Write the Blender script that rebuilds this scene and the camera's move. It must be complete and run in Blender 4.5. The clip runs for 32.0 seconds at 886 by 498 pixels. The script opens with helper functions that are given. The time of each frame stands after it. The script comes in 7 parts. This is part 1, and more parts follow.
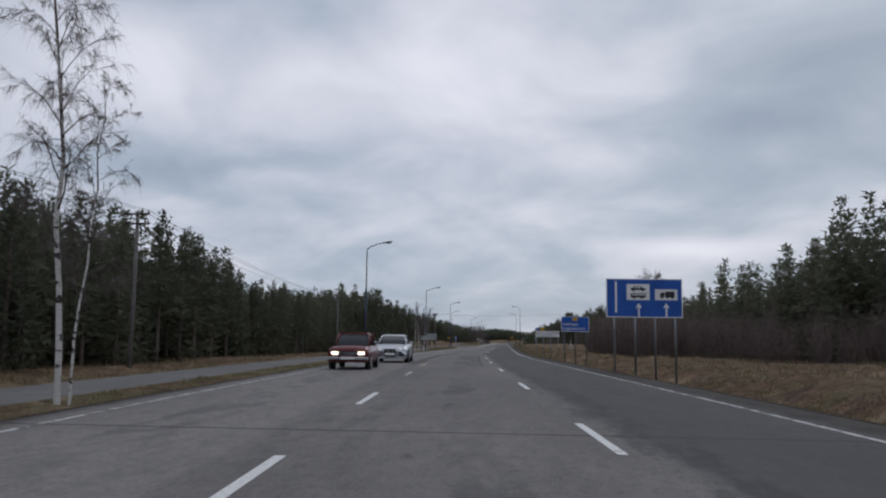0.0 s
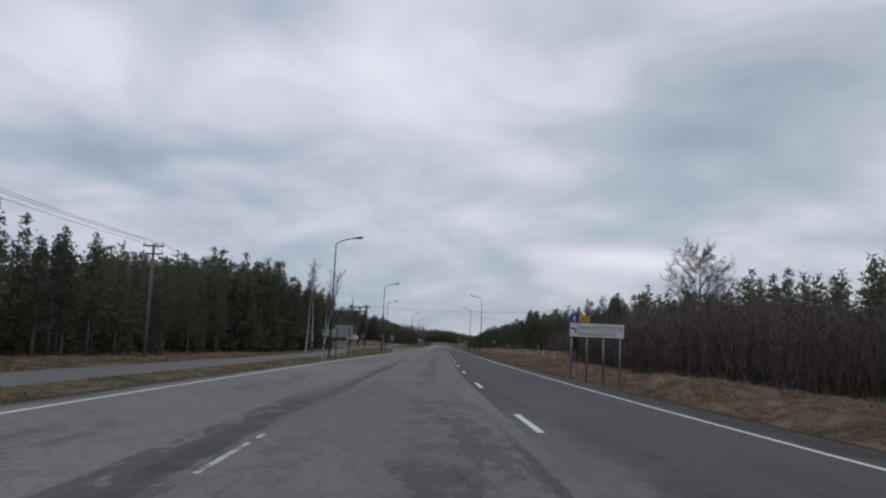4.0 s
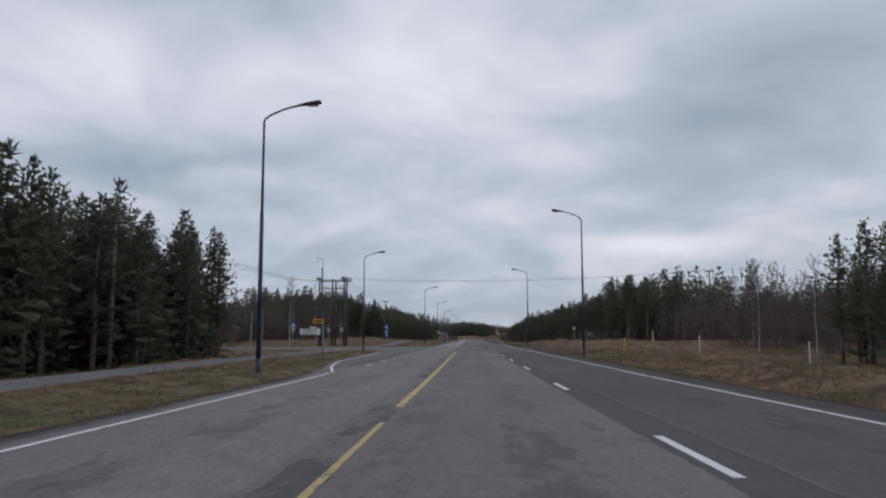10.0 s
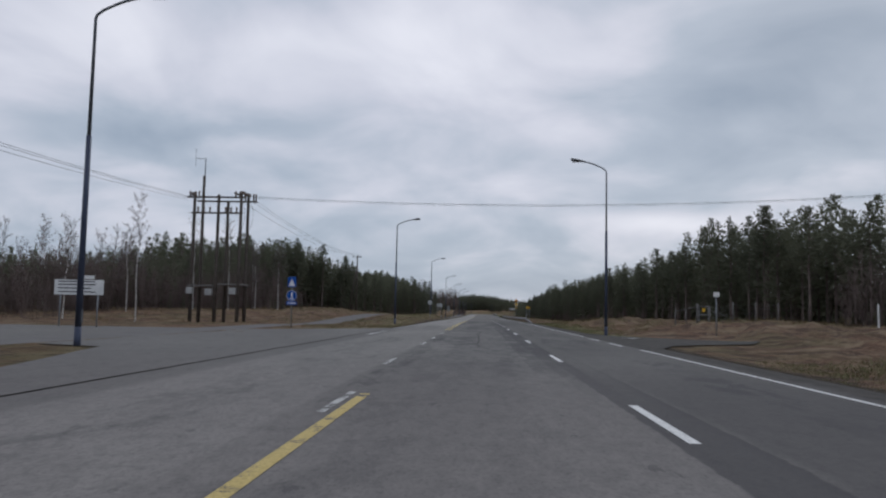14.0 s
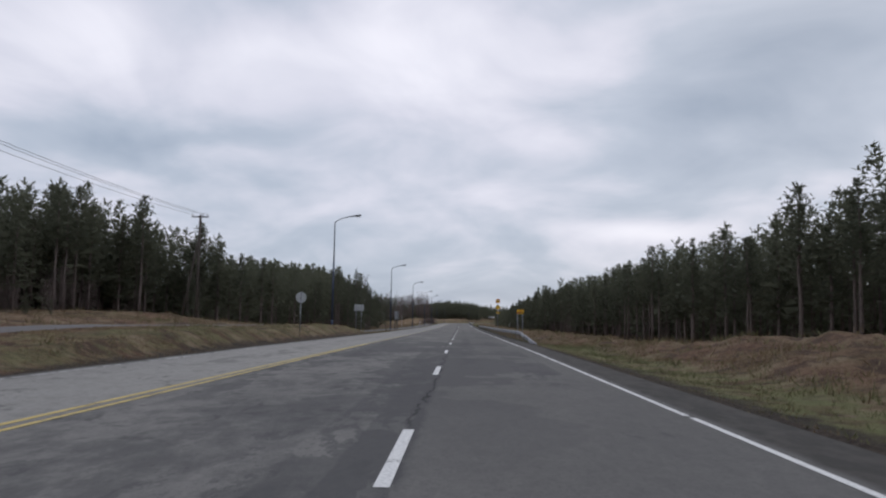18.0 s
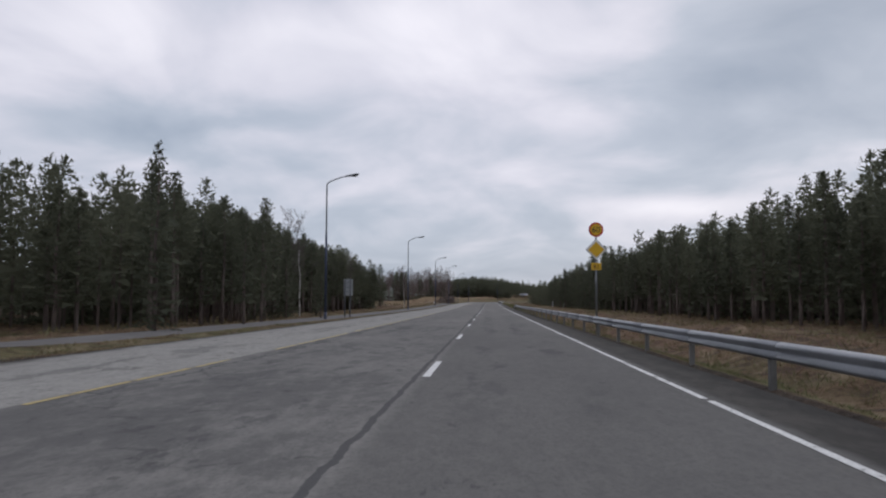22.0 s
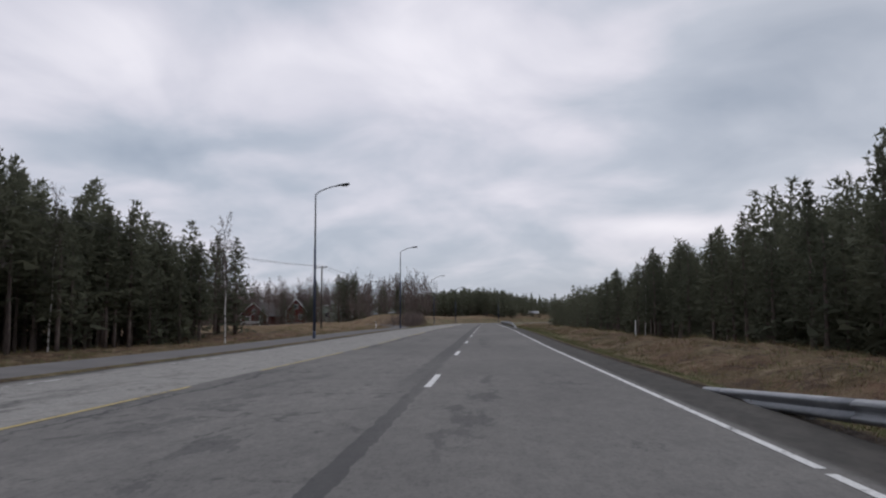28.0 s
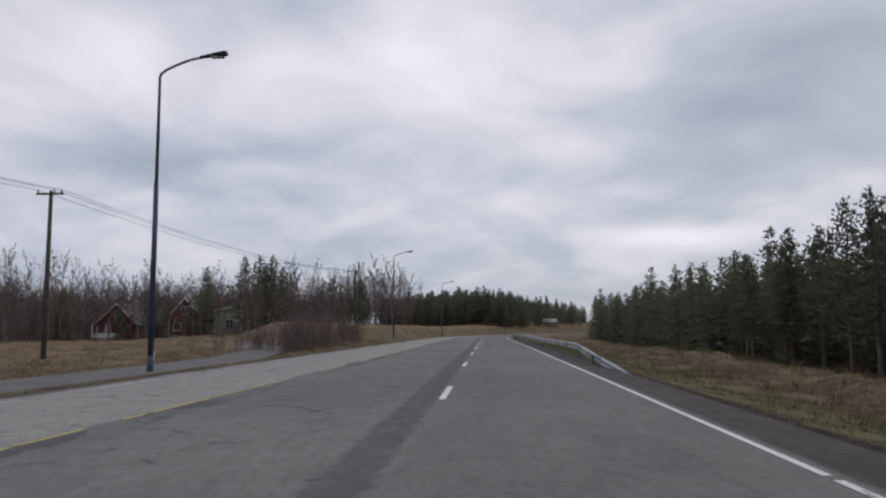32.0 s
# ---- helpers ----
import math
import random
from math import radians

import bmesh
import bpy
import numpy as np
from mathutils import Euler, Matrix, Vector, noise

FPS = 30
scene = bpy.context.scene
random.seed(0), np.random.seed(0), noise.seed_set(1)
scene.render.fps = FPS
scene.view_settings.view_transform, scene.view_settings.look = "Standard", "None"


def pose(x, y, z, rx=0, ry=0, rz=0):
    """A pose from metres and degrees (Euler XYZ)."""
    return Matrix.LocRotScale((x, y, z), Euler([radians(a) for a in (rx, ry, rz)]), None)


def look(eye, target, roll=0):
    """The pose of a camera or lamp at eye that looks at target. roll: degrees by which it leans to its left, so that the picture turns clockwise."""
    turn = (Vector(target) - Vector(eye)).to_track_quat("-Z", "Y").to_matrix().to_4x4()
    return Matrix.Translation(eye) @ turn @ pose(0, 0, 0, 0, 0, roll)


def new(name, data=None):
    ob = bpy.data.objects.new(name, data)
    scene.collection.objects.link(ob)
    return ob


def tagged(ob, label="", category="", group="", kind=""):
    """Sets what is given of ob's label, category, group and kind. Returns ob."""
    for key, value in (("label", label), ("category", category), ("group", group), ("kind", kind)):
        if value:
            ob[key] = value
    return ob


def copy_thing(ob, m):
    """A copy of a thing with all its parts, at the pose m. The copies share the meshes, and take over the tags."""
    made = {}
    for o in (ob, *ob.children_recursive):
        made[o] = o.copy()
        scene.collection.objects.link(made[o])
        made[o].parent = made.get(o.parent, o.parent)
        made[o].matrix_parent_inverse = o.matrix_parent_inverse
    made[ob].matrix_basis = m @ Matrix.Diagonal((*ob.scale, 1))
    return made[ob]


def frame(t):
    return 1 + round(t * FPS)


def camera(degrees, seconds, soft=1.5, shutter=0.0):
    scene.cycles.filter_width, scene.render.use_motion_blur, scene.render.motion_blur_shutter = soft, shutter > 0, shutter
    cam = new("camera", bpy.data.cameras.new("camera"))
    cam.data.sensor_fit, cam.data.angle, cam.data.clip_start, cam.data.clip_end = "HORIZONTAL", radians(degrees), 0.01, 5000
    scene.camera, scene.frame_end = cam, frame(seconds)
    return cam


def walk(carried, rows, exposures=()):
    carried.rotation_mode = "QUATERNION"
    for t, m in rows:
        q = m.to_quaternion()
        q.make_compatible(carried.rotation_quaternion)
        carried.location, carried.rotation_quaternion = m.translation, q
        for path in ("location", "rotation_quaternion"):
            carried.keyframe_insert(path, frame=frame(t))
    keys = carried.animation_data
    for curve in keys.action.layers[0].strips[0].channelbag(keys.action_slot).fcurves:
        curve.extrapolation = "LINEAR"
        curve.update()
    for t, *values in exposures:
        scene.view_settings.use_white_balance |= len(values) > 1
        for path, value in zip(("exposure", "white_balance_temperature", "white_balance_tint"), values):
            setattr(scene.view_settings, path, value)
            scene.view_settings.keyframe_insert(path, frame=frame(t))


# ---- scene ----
cam = camera(59.02, 32.0, soft=2.2)
PATH = [
    (0, pose(5.359, -0.015, 1.578, 96.672, -0.682, 4.568)),
    (0.5, pose(4.935, 6.620, 1.538, 96.836, -0.597, 3.864)),
    (1, pose(4.517, 13.187, 1.518, 96.655, -0.338, 4.211)),
    (1.2, pose(4.359, 15.877, 1.519, 95.860, 0.330, 5.041)),
    (1.5, pose(4.092, 20.118, 1.558, 96.756, -0.279, 3.505)),
    (2, pose(3.565, 27.350, 1.522, 96.717, 0.513, 3.943)),
    (2.5, pose(3.229, 34.262, 1.533, 97.133, -1.852, 1.661)),
    (3, pose(2.740, 41.350, 1.490, 98.248, -1.467, 0.500)),
    (3.3, pose(2.651, 45.602, 1.493, 97.254, -0.787, 1.255)),
    (3.5, pose(2.527, 48.449, 1.483, 97.100, -2.400, -0.400)),
    (5.5, pose(1.723, 77.387, 1.394, 95.983, -1.696, 1.999)),
    (6, pose(1.594, 84.397, 1.345, 96.169, -0.686, 1.982)),
    (6.5, pose(1.431, 91.460, 1.328, 96.477, -0.271, 2.148)),
    (7, pose(1.281, 98.586, 1.326, 96.361, -0.602, 1.638)),
    (7.2, pose(1.252, 101.391, 1.317, 96.529, -0.726, 1.779)),
    (7.5, pose(1.208, 105.570, 1.285, 96.712, -0.565, 1.977)),
    (8, pose(1.080, 112.610, 1.301, 96.529, -0.293, 2.504)),
    (8.5, pose(1.026, 119.805, 1.247, 96.598, 0.038, 1.738)),
    (9, pose(0.941, 127.128, 1.240, 96.819, -0.235, 2.217)),
    (9.5, pose(0.883, 134.469, 1.218, 96.541, -0.144, 1.762)),
    (10, pose(0.887, 141.469, 1.215, 96.474, 0.054, 1.977)),
    (10.5, pose(0.876, 148.481, 1.182, 96.269, 0.020, 1.854)),
    (11, pose(0.893, 155.495, 1.189, 96.150, 0.130, 2.059)),
    (11.5, pose(0.904, 162.521, 1.135, 95.833, 0.666, 4.133)),
    (12, pose(0.901, 169.732, 1.161, 96.140, -0.720, 2.597)),
    (12.5, pose(0.932, 177.050, 1.142, 95.664, -1.072, 2.778)),
    (13, pose(0.997, 184.489, 1.158, 93.213, 0.279, 3.030)),
    (13.5, pose(1.083, 191.954, 1.123, 94.954, -1.953, 2.645)),
    (15.5, pose(1.999, 221.406, 1.165, 92.721, 3.070, 3.309)),
    (16, pose(2.467, 228.980, 1.169, 95.207, 0.952, 2.705)),
    (16.5, pose(2.889, 236.346, 1.149, 95.303, 0.867, 2.040)),
    (17, pose(3.202, 243.720, 1.208, 94.560, 2.199, 1.964)),
    (17.5, pose(3.480, 251.150, 1.147, 94.122, 0.953, 0.844)),
    (18, pose(3.654, 258.820, 1.135, 95.267, -1.035, 1.300)),
    (18.5, pose(3.765, 266.442, 1.143, 94.961, -0.452, 1.562)),
    (19, pose(3.818, 274.213, 1.092, 95.250, 0.396, 1.803)),
    (19.5, pose(3.871, 282.070, 1.125, 94.813, 1.066, 2.919)),
    (20, pose(3.931, 289.965, 1.100, 94.968, 0.477, 1.732)),
    (20.5, pose(3.983, 298.053, 1.095, 93.541, 1.015, 2.719)),
    (21, pose(4.010, 306.196, 1.033, 94.052, 1.044, 2.703)),
    (21.5, pose(4.030, 314.284, 1.013, 94.758, -0.075, 1.892)),
    (22, pose(4.057, 322.531, 0.994, 93.739, -0.148, 3.361)),
    (22.5, pose(4.086, 330.865, 0.960, 94.908, 0.669, 3.151)),
    (23, pose(4.134, 339.296, 0.959, 94.666, 1.184, 3.516)),
    (23.5, pose(4.163, 347.874, 0.964, 95.162, 0.591, 3.089)),
    (24, pose(4.136, 356.584, 0.941, 95.117, 0.782, 2.912)),
    (24.5, pose(4.089, 365.429, 0.912, 94.993, 0.500, 2.948)),
    (25, pose(4.088, 374.350, 0.925, 95.033, 0.848, 2.880)),
    (25.5, pose(4.063, 383.311, 0.909, 94.911, 0.648, 3.133)),
    (26, pose(4.094, 392.209, 0.856, 95.227, -0.138, 3.093)),
    (26.5, pose(4.140, 401.157, 0.880, 94.981, -0.521, 2.681)),
    (28.5, pose(4.097, 436.760, 0.849, 95.309, 0.621, 3.575)),
    (29, pose(4.093, 445.691, 0.880, 94.391, 0.820, 3.958)),
    (29.5, pose(4.097, 454.618, 0.920, 94.982, 0.613, 3.770)),
    (30, pose(4.108, 463.434, 0.968, 94.789, 0.407, 3.883)),
    (30.5, pose(4.120, 472.158, 1.021, 94.976, 0.387, 3.740)),
    (31, pose(4.127, 480.811, 1.073, 94.919, 1.231, 3.905)),
    (31.5, pose(4.029, 489.261, 1.148, 95.252, 0.328, 4.388)),
    (32, pose(3.903, 497.813, 1.164, 95.962, 0.224, 3.281)),
]
walk(cam, PATH, [(0.0, -0.12, 6240, 10), (13.0, -0.12, 6240, 10), (17.0, 0.08, 6320, 12), (23.0, 0.06, 6460, 13), (32.0, -0.01, 6500, 13)])


# ---- sky and light: a high, broken overcast in early spring ----
def sky_world():
    w = bpy.data.worlds.new("overcast")
    w.use_nodes = True
    scene.world = w
    nt = w.node_tree
    nt.nodes.clear()
    N, L = nt.nodes.new, nt.links.new
    out, bg = N("ShaderNodeOutputWorld"), N("ShaderNodeBackground")
    sky = N("ShaderNodeTexSky")
    sky.sky_type, sky.sun_disc = "NISHITA", False
    sky.sun_elevation, sky.sun_rotation = radians(28), radians(25)
    tc = N("ShaderNodeTexCoord")
    sep = N("ShaderNodeSeparateXYZ")
    L(tc.outputs["Generated"], sep.inputs[0])

    def m(op, a, b=0.0, clamp=False):
        n = N("ShaderNodeMath")
        n.operation, n.use_clamp = op, clamp
        for i, v in enumerate((a, b)):
            if isinstance(v, (int, float)):
                n.inputs[i].default_value = v
            else:
                L(v, n.inputs[i])
        return n.outputs[0]

    up = m("MAXIMUM", sep.outputs["Z"], 0.0)
    den = m("ADD", up, 0.30)
    comb = N("ShaderNodeCombineXYZ")
    L(m("DIVIDE", sep.outputs["X"], den), comb.inputs[0])
    L(m("DIVIDE", sep.outputs["Y"], den), comb.inputs[1])

    def noise_tex(scale, detail, rough, off, dist=0.0):
        mp = N("ShaderNodeMapping")
        mp.inputs["Location"].default_value = off
        L(comb.outputs[0], mp.inputs["Vector"])
        n = N("ShaderNodeTexNoise")
        n.inputs["Scale"].default_value = scale
        n.inputs["Detail"].default_value = detail
        n.inputs["Roughness"].default_value = rough
        n.inputs["Distortion"].default_value = dist
        L(mp.outputs[0], n.inputs["Vector"])
        return n.outputs["Fac"]

    big = noise_tex(0.75, 2.0, 0.45, SKY_A, 0.2)
    mid = noise_tex(2.2, 5.0, 0.48, SKY_B, 0.45)
    fine = noise_tex(5.0, 5.0, 0.5, SKY_A, 0.5)
    mix = m("ADD", m("MULTIPLY", big, 0.18), m("MULTIPLY", mid, 0.46))
    mix = m("ADD", m("ADD", mix, m("MULTIPLY", fine, 0.09)), 0.152)
    # thicker and thinner parts of the cloud deck ahead: right and up from straight ahead
    ahead = m("MAXIMUM", sep.outputs["Y"], 0.15)
    ax, ay = m("DIVIDE", sep.outputs["X"], ahead), m("DIVIDE", sep.outputs["Z"], ahead)
    for cx, cy, rx, ry, amount in CLOUDS:
        dx = m("DIVIDE", m("SUBTRACT", ax, cx), rx)
        dy = m("DIVIDE", m("SUBTRACT", ay, cy), ry)
        d2 = m("ADD", m("MULTIPLY", dx, dx), m("MULTIPLY", dy, dy))
        mix = m("ADD", mix, m("MULTIPLY", m("POWER", 2.718, m("MULTIPLY", d2, -1.0)), amount))
    ramp = N("ShaderNodeValToRGB")
    e = ramp.color_ramp.elements
    e[0].position, e[0].color = 0.34, (0.30, 0.365, 0.455, 1)
    e[1].position, e[1].color = 0.67, (0.88, 0.875, 0.93, 1)
    k = e.new(0.47)
    k.color = (0.462, 0.517, 0.60, 1)
    k = e.new(0.56)
    k.color = (0.675, 0.685, 0.76, 1)
    L(mix, ramp.inputs[0])
    blend = N("ShaderNodeMix")
    blend.data_type = "RGBA"
    blend.inputs["Factor"].default_value = 0.94
    dim = N("ShaderNodeVectorMath")
    dim.operation = "SCALE"
    L(sky.outputs[0], dim.inputs[0])
    dim.inputs["Scale"].default_value = 0.08
    L(dim.outputs[0], blend.inputs["A"])
    L(ramp.outputs[0], blend.inputs["B"])
    L(blend.outputs["Result"], bg.inputs["Color"])
    bg.inputs["Strength"].default_value = 1.0
    L(bg.outputs[0], out.inputs["Surface"])


SKY_A, SKY_B = (3.1, 1.7, 0.4), (0.6, 5.2, 1.3)
CLOUDS = [(0.0, 0.37, 0.22, 0.12, 0.10), (-0.50, 0.37, 0.17, 0.08, 0.08), (-0.28, 0.30, 0.12, 0.05, 0.05), (0.20, 0.34, 0.13, 0.07, 0.06), (0.24, 0.118, 0.12, 0.017, 0.14), (0.10, 0.155, 0.25, 0.02, 0.03),
          (0.46, 0.31, 0.16, 0.14, -0.10), (-0.46, 0.23, 0.18, 0.03, -0.07), (-0.26, 0.42, 0.10, 0.04, -0.05), (0.05, 0.205, 0.28, 0.025, -0.05), (-0.25, 0.17, 0.25, 0.025, -0.03), (0.0, 0.06, 0.9, 0.05, -0.05)]
sky_world()
sun = new("sun", bpy.data.lights.new("sun", "SUN"))
sun.data.energy, sun.data.angle, sun.data.color = 0.5, radians(25), (1.0, 0.97, 0.93)
sun.matrix_world = look((30, 60, 60), (0, 0, 0))


# ---- materials ----
def rgb(c):
    return (*c, 1.0)


class Mat:
    """A small builder for procedural node materials."""

    def __init__(self, name, rough=0.8, metal=0.0):
        self.m = bpy.data.materials.new(name)
        self.m.use_nodes = True
        self.nt = self.m.node_tree
        self.b = self.nt.nodes["Principled BSDF"]
        self.b.inputs["Roughness"].default_value = rough
        self.b.inputs["Metallic"].default_value = metal
        self.b.inputs["Specular IOR Level"].default_value = 0.3
        self.geo = None

    def n(self, kind):
        return self.nt.nodes.new(kind)

    def link(self, a, b):
        self.nt.links.new(a, b)

    def pos(self):
        if not self.geo:
            self.geo = self.n("ShaderNodeNewGeometry")
        return self.geo.outputs["Position"]

    def noise(self, scale, detail=4.0, rough=0.55, stretch=(1, 1, 1), off=(0, 0, 0), vec=None, dist=0.0):
        mp = self.n("ShaderNodeMapping")
        mp.inputs["Scale"].default_value = stretch
        mp.inputs["Location"].default_value = off
        self.link(vec or self.pos(), mp.inputs["Vector"])
        t = self.n("ShaderNodeTexNoise")
        for k, v in (("Scale", scale), ("Detail", detail), ("Roughness", rough), ("Distortion", dist)):
            t.inputs[k].default_value = v
        self.link(mp.outputs[0], t.inputs["Vector"])
        return t.outputs["Fac"]

    def math(self, op, a, b=0.0, c=0.0, clamp=False):
        n = self.n("ShaderNodeMath")
        n.operation, n.use_clamp = op, clamp
        for i, v in enumerate((a, b, c)):
            if isinstance(v, (int, float)):
                n.inputs[i].default_value = v
            else:
                self.link(v, n.inputs[i])
        return n.outputs[0]

    def step(self, v, lo, hi, a=0.0, b=1.0):
        n = self.n("ShaderNodeMapRange")
        n.interpolation_type = "SMOOTHSTEP"
        self.link(v, n.inputs["Value"])
        for k, x in (("From Min", lo), ("From Max", hi), ("To Min", a), ("To Max", b)):
            n.inputs[k].default_value = x
        return n.outputs[0]

    def mix(self, fac, a, b):
        n = self.n("ShaderNodeMix")
        n.data_type = "RGBA"
        if isinstance(fac, (int, float)):
            n.inputs["Factor"].default_value = fac
        else:
            self.link(fac, n.inputs["Factor"])
        for k, v in (("A", a), ("B", b)):
            if isinstance(v, tuple):
                n.inputs[k].default_value = rgb(v)
            else:
                self.link(v, n.inputs[k])
        return n.outputs["Result"]

    def scaled(self, c, by):
        n = self.n("ShaderNodeVectorMath")
        n.operation = "MULTIPLY"
        self.link(c, n.inputs[0])
        n.inputs[1].default_value = by
        return n.outputs[0]

    def color(self, c):
        if isinstance(c, tuple):
            self.b.inputs["Base Color"].default_value = rgb(c)
        else:
            self.link(c, self.b.inputs["Base Color"])
        return self

    def bump(self, h, strength=0.3, dist=0.01):
        n = self.n("ShaderNodeBump")
        n.inputs["Strength"].default_value = strength
        n.inputs["Distance"].default_value = dist
        self.link(h, n.inputs["Height"])
        self.link(n.outputs[0], self.b.inputs["Normal"])
        return self

    def beside(self):
        """Metres right of the road's middle line, and along it."""
        sep = self.n("ShaderNodeSeparateXYZ")
        self.link(self.pos(), sep.inputs[0])
        x, y = sep.outputs["X"], sep.outputs["Y"]
        over = self.math("MAXIMUM", self.math("SUBTRACT", y, BEND_Y), 0.0)
        near = self.math("MINIMUM", over, 160.0)
        x = self.math("SUBTRACT", x, self.math("MULTIPLY", self.math("MULTIPLY", near, near), 0.5 / BEND_R))
        x = self.math("SUBTRACT", x, self.math("MULTIPLY", self.math("SUBTRACT", over, near), 160.0 / BEND_R))
        before = self.math("MAXIMUM", self.math("SUBTRACT", 100.0, y), 0.0)
        return self.math("SUBTRACT", x, self.math("MULTIPLY", self.math("MULTIPLY", before, before), 1 / 2460)), y

    def random(self):
        return self.n("ShaderNodeObjectInfo").outputs["Random"]

    def island(self):
        return self.n("ShaderNodeNewGeometry").outputs["Random Per Island"]


def worn(name, a, b, scale=3.0, rough=0.7, metal=0.0, bump=0.15, fine=40.0):
    """A surface of two tones with coarse stains, fine grain and a little relief."""
    k = Mat(name, rough, metal)
    big, small = k.noise(scale, 5.0, 0.6), k.noise(fine, 3.0, 0.6)
    f = k.math("ADD", k.math("MULTIPLY", big, 0.7), k.math("MULTIPLY", small, 0.3))
    k.color(k.mix(k.step(f, 0.36, 0.64), a, b))
    k.bump(small, bump, 0.004)
    k.link(k.step(big, 0.3, 0.7, max(rough - 0.12, 0.05), min(rough + 0.1, 1.0)), k.b.inputs["Roughness"])
    return k.m


def asphalt():
    k = Mat("asphalt", 0.85)
    k.b.inputs["Specular IOR Level"].default_value = 0.09
    x, y = k.beside()
    wob = k.math("MULTIPLY", k.math("SUBTRACT", k.noise(0.35, 4.0, 0.6, off=(4, 9, 0)), 0.5), 0.9)
    wob2 = k.math("MULTIPLY", k.math("SUBTRACT", k.noise(1.6, 5.0, 0.7, off=(14, 3, 0)), 0.5), 0.5)
    xw = k.math("ADD", k.math("ADD", x, wob), wob2)
    xs = k.math("ADD", x, k.math("MULTIPLY", wob2, 0.35))
    grain = k.noise(26.0, 4.0, 0.75, stretch=(1, 0.5, 1))
    stone = k.noise(150.0, 2.0, 0.6)
    blot = k.noise(0.22, 5.0, 0.6, stretch=(1.0, 0.35, 1.0))
    mott = k.noise(2.6, 6.0, 0.75, stretch=(1.2, 0.5, 1.0), off=(3, 3, 1))
    flake = k.noise(1.5, 6.0, 0.70, stretch=(1.25, 0.42, 1.0), off=(7, 1, 3))
    early = k.step(y, 206.0, 226.0, 1.0, 0.0)
    late = k.math("SUBTRACT", 1.0, early)
    base = k.mix(k.step(blot, 0.35, 0.68), (0.130, 0.128, 0.128), (0.168, 0.165, 0.163))
    # mottled, ravelled inner lane beyond the junction
    inner = k.math("MULTIPLY", late, k.math("MULTIPLY", k.step(xs, 3.05, 2.85), k.step(xs, -0.95, -0.80)))
    blotch = k.math("ADD", k.math("MULTIPLY", k.noise(0.55, 6.0, 0.72, stretch=(1.1, 0.42, 1), off=(3, 1, 7)), 0.6), k.math("MULTIPLY", k.noise(3.2, 5.0, 0.7, stretch=(1.1, 0.5, 1), off=(5, 2, 1)), 0.4))
    base = k.mix(k.math("MULTIPLY", k.math("MULTIPLY", inner, k.step(blotch, 0.44, 0.58)), k.step(y, 315.0, 390.0, 0.60, 0.14)), base, (0.058, 0.058, 0.062))
    # newer, paler opposite lane after the junction; darker outer lane before it
    pale = k.step(xs, -0.86, -0.96)
    base = k.mix(k.math("MULTIPLY", pale, k.math("ADD", 0.25, k.math("MULTIPLY", k.step(y, 246.0, 290.0), 0.6))), base, (0.26, 0.257, 0.252))
    outer = k.math("MULTIPLY", k.step(xs, 3.4, 3.8), early)
    base = k.mix(k.math("MULTIPLY", k.step(mott, 0.42, 0.64), 0.20), base, (0.075, 0.075, 0.078))
    base = k.mix(k.math("MULTIPLY", k.step(mott, 0.48, 0.34), 0.16), base, (0.185, 0.182, 0.178))
    speck = k.noise(8.0, 5.0, 0.8, stretch=(1.0, 0.4, 1.0), off=(1, 6, 2))
    base = k.mix(k.step(speck, 0.46, 0.62, 0.0, 0.24), base, (0.058, 0.058, 0.061))
    base = k.mix(k.step(speck, 0.45, 0.32, 0.0, 0.2), base, (0.20, 0.197, 0.193))
    base = k.mix(k.math("MULTIPLY", k.step(grain, 0.46, 0.68), 0.45), base, (0.065, 0.065, 0.067))
    base = k.mix(k.math("MULTIPLY", k.step(stone, 0.55, 0.8), 0.4), base, (0.22, 0.217, 0.21))

    bay = k.math("MULTIPLY", k.step(xs, -3.6, -3.9), k.math("MULTIPLY", k.step(y, 170.0, 180.0), k.step(y, 250.0, 244.0)))
    base = k.mix(k.math("MULTIPLY", bay, 0.36), base, (0.050, 0.050, 0.053))
    base = k.mix(k.math("MULTIPLY", outer, 0.58), base, (0.036, 0.037, 0.042))
    base = k.mix(k.math("MULTIPLY", k.math("MULTIPLY", late, k.step(xs, 3.0, 3.2)), k.step(y, 330.0, 410.0, 0.44, 0.10)), base, (0.05, 0.05, 0.053))

    def band(base, centre, half, amount, mask, col=(0.046, 0.047, 0.052), pos=None, edge=0.82):
        d = k.math("ABSOLUTE", k.math("SUBTRACT", pos or xw, centre))
        f = k.math("MULTIPLY", k.math("MULTIPLY", k.step(d, half, half * edge), mask), amount)
        return k.mix(f, base, col)

    patchy = k.step(k.noise(0.06, 3.0, 0.5, stretch=(0.2, 1, 1), off=(2, 2, 0)), 0.42, 0.56)
    patchy2 = k.step(k.noise(0.09, 3.0, 0.5, stretch=(0.2, 1, 1), off=(9, 5, 0)), 0.45, 0.58)
    torn = k.step(flake, 0.465, 0.56)
    thin = k.step(flake, 0.57, 0.585)
    # sealed seams beside the lane line
    seam = k.math("MULTIPLY", early, k.step(y, 60.0, 75.0))
    base = band(base, 3.29, 0.37, 0.72, seam, pos=xs, edge=0.88)
    base = band(base, 3.75, 0.45, 0.5, k.math("MULTIPLY", k.math("SUBTRACT", early, seam), torn), pos=xw)
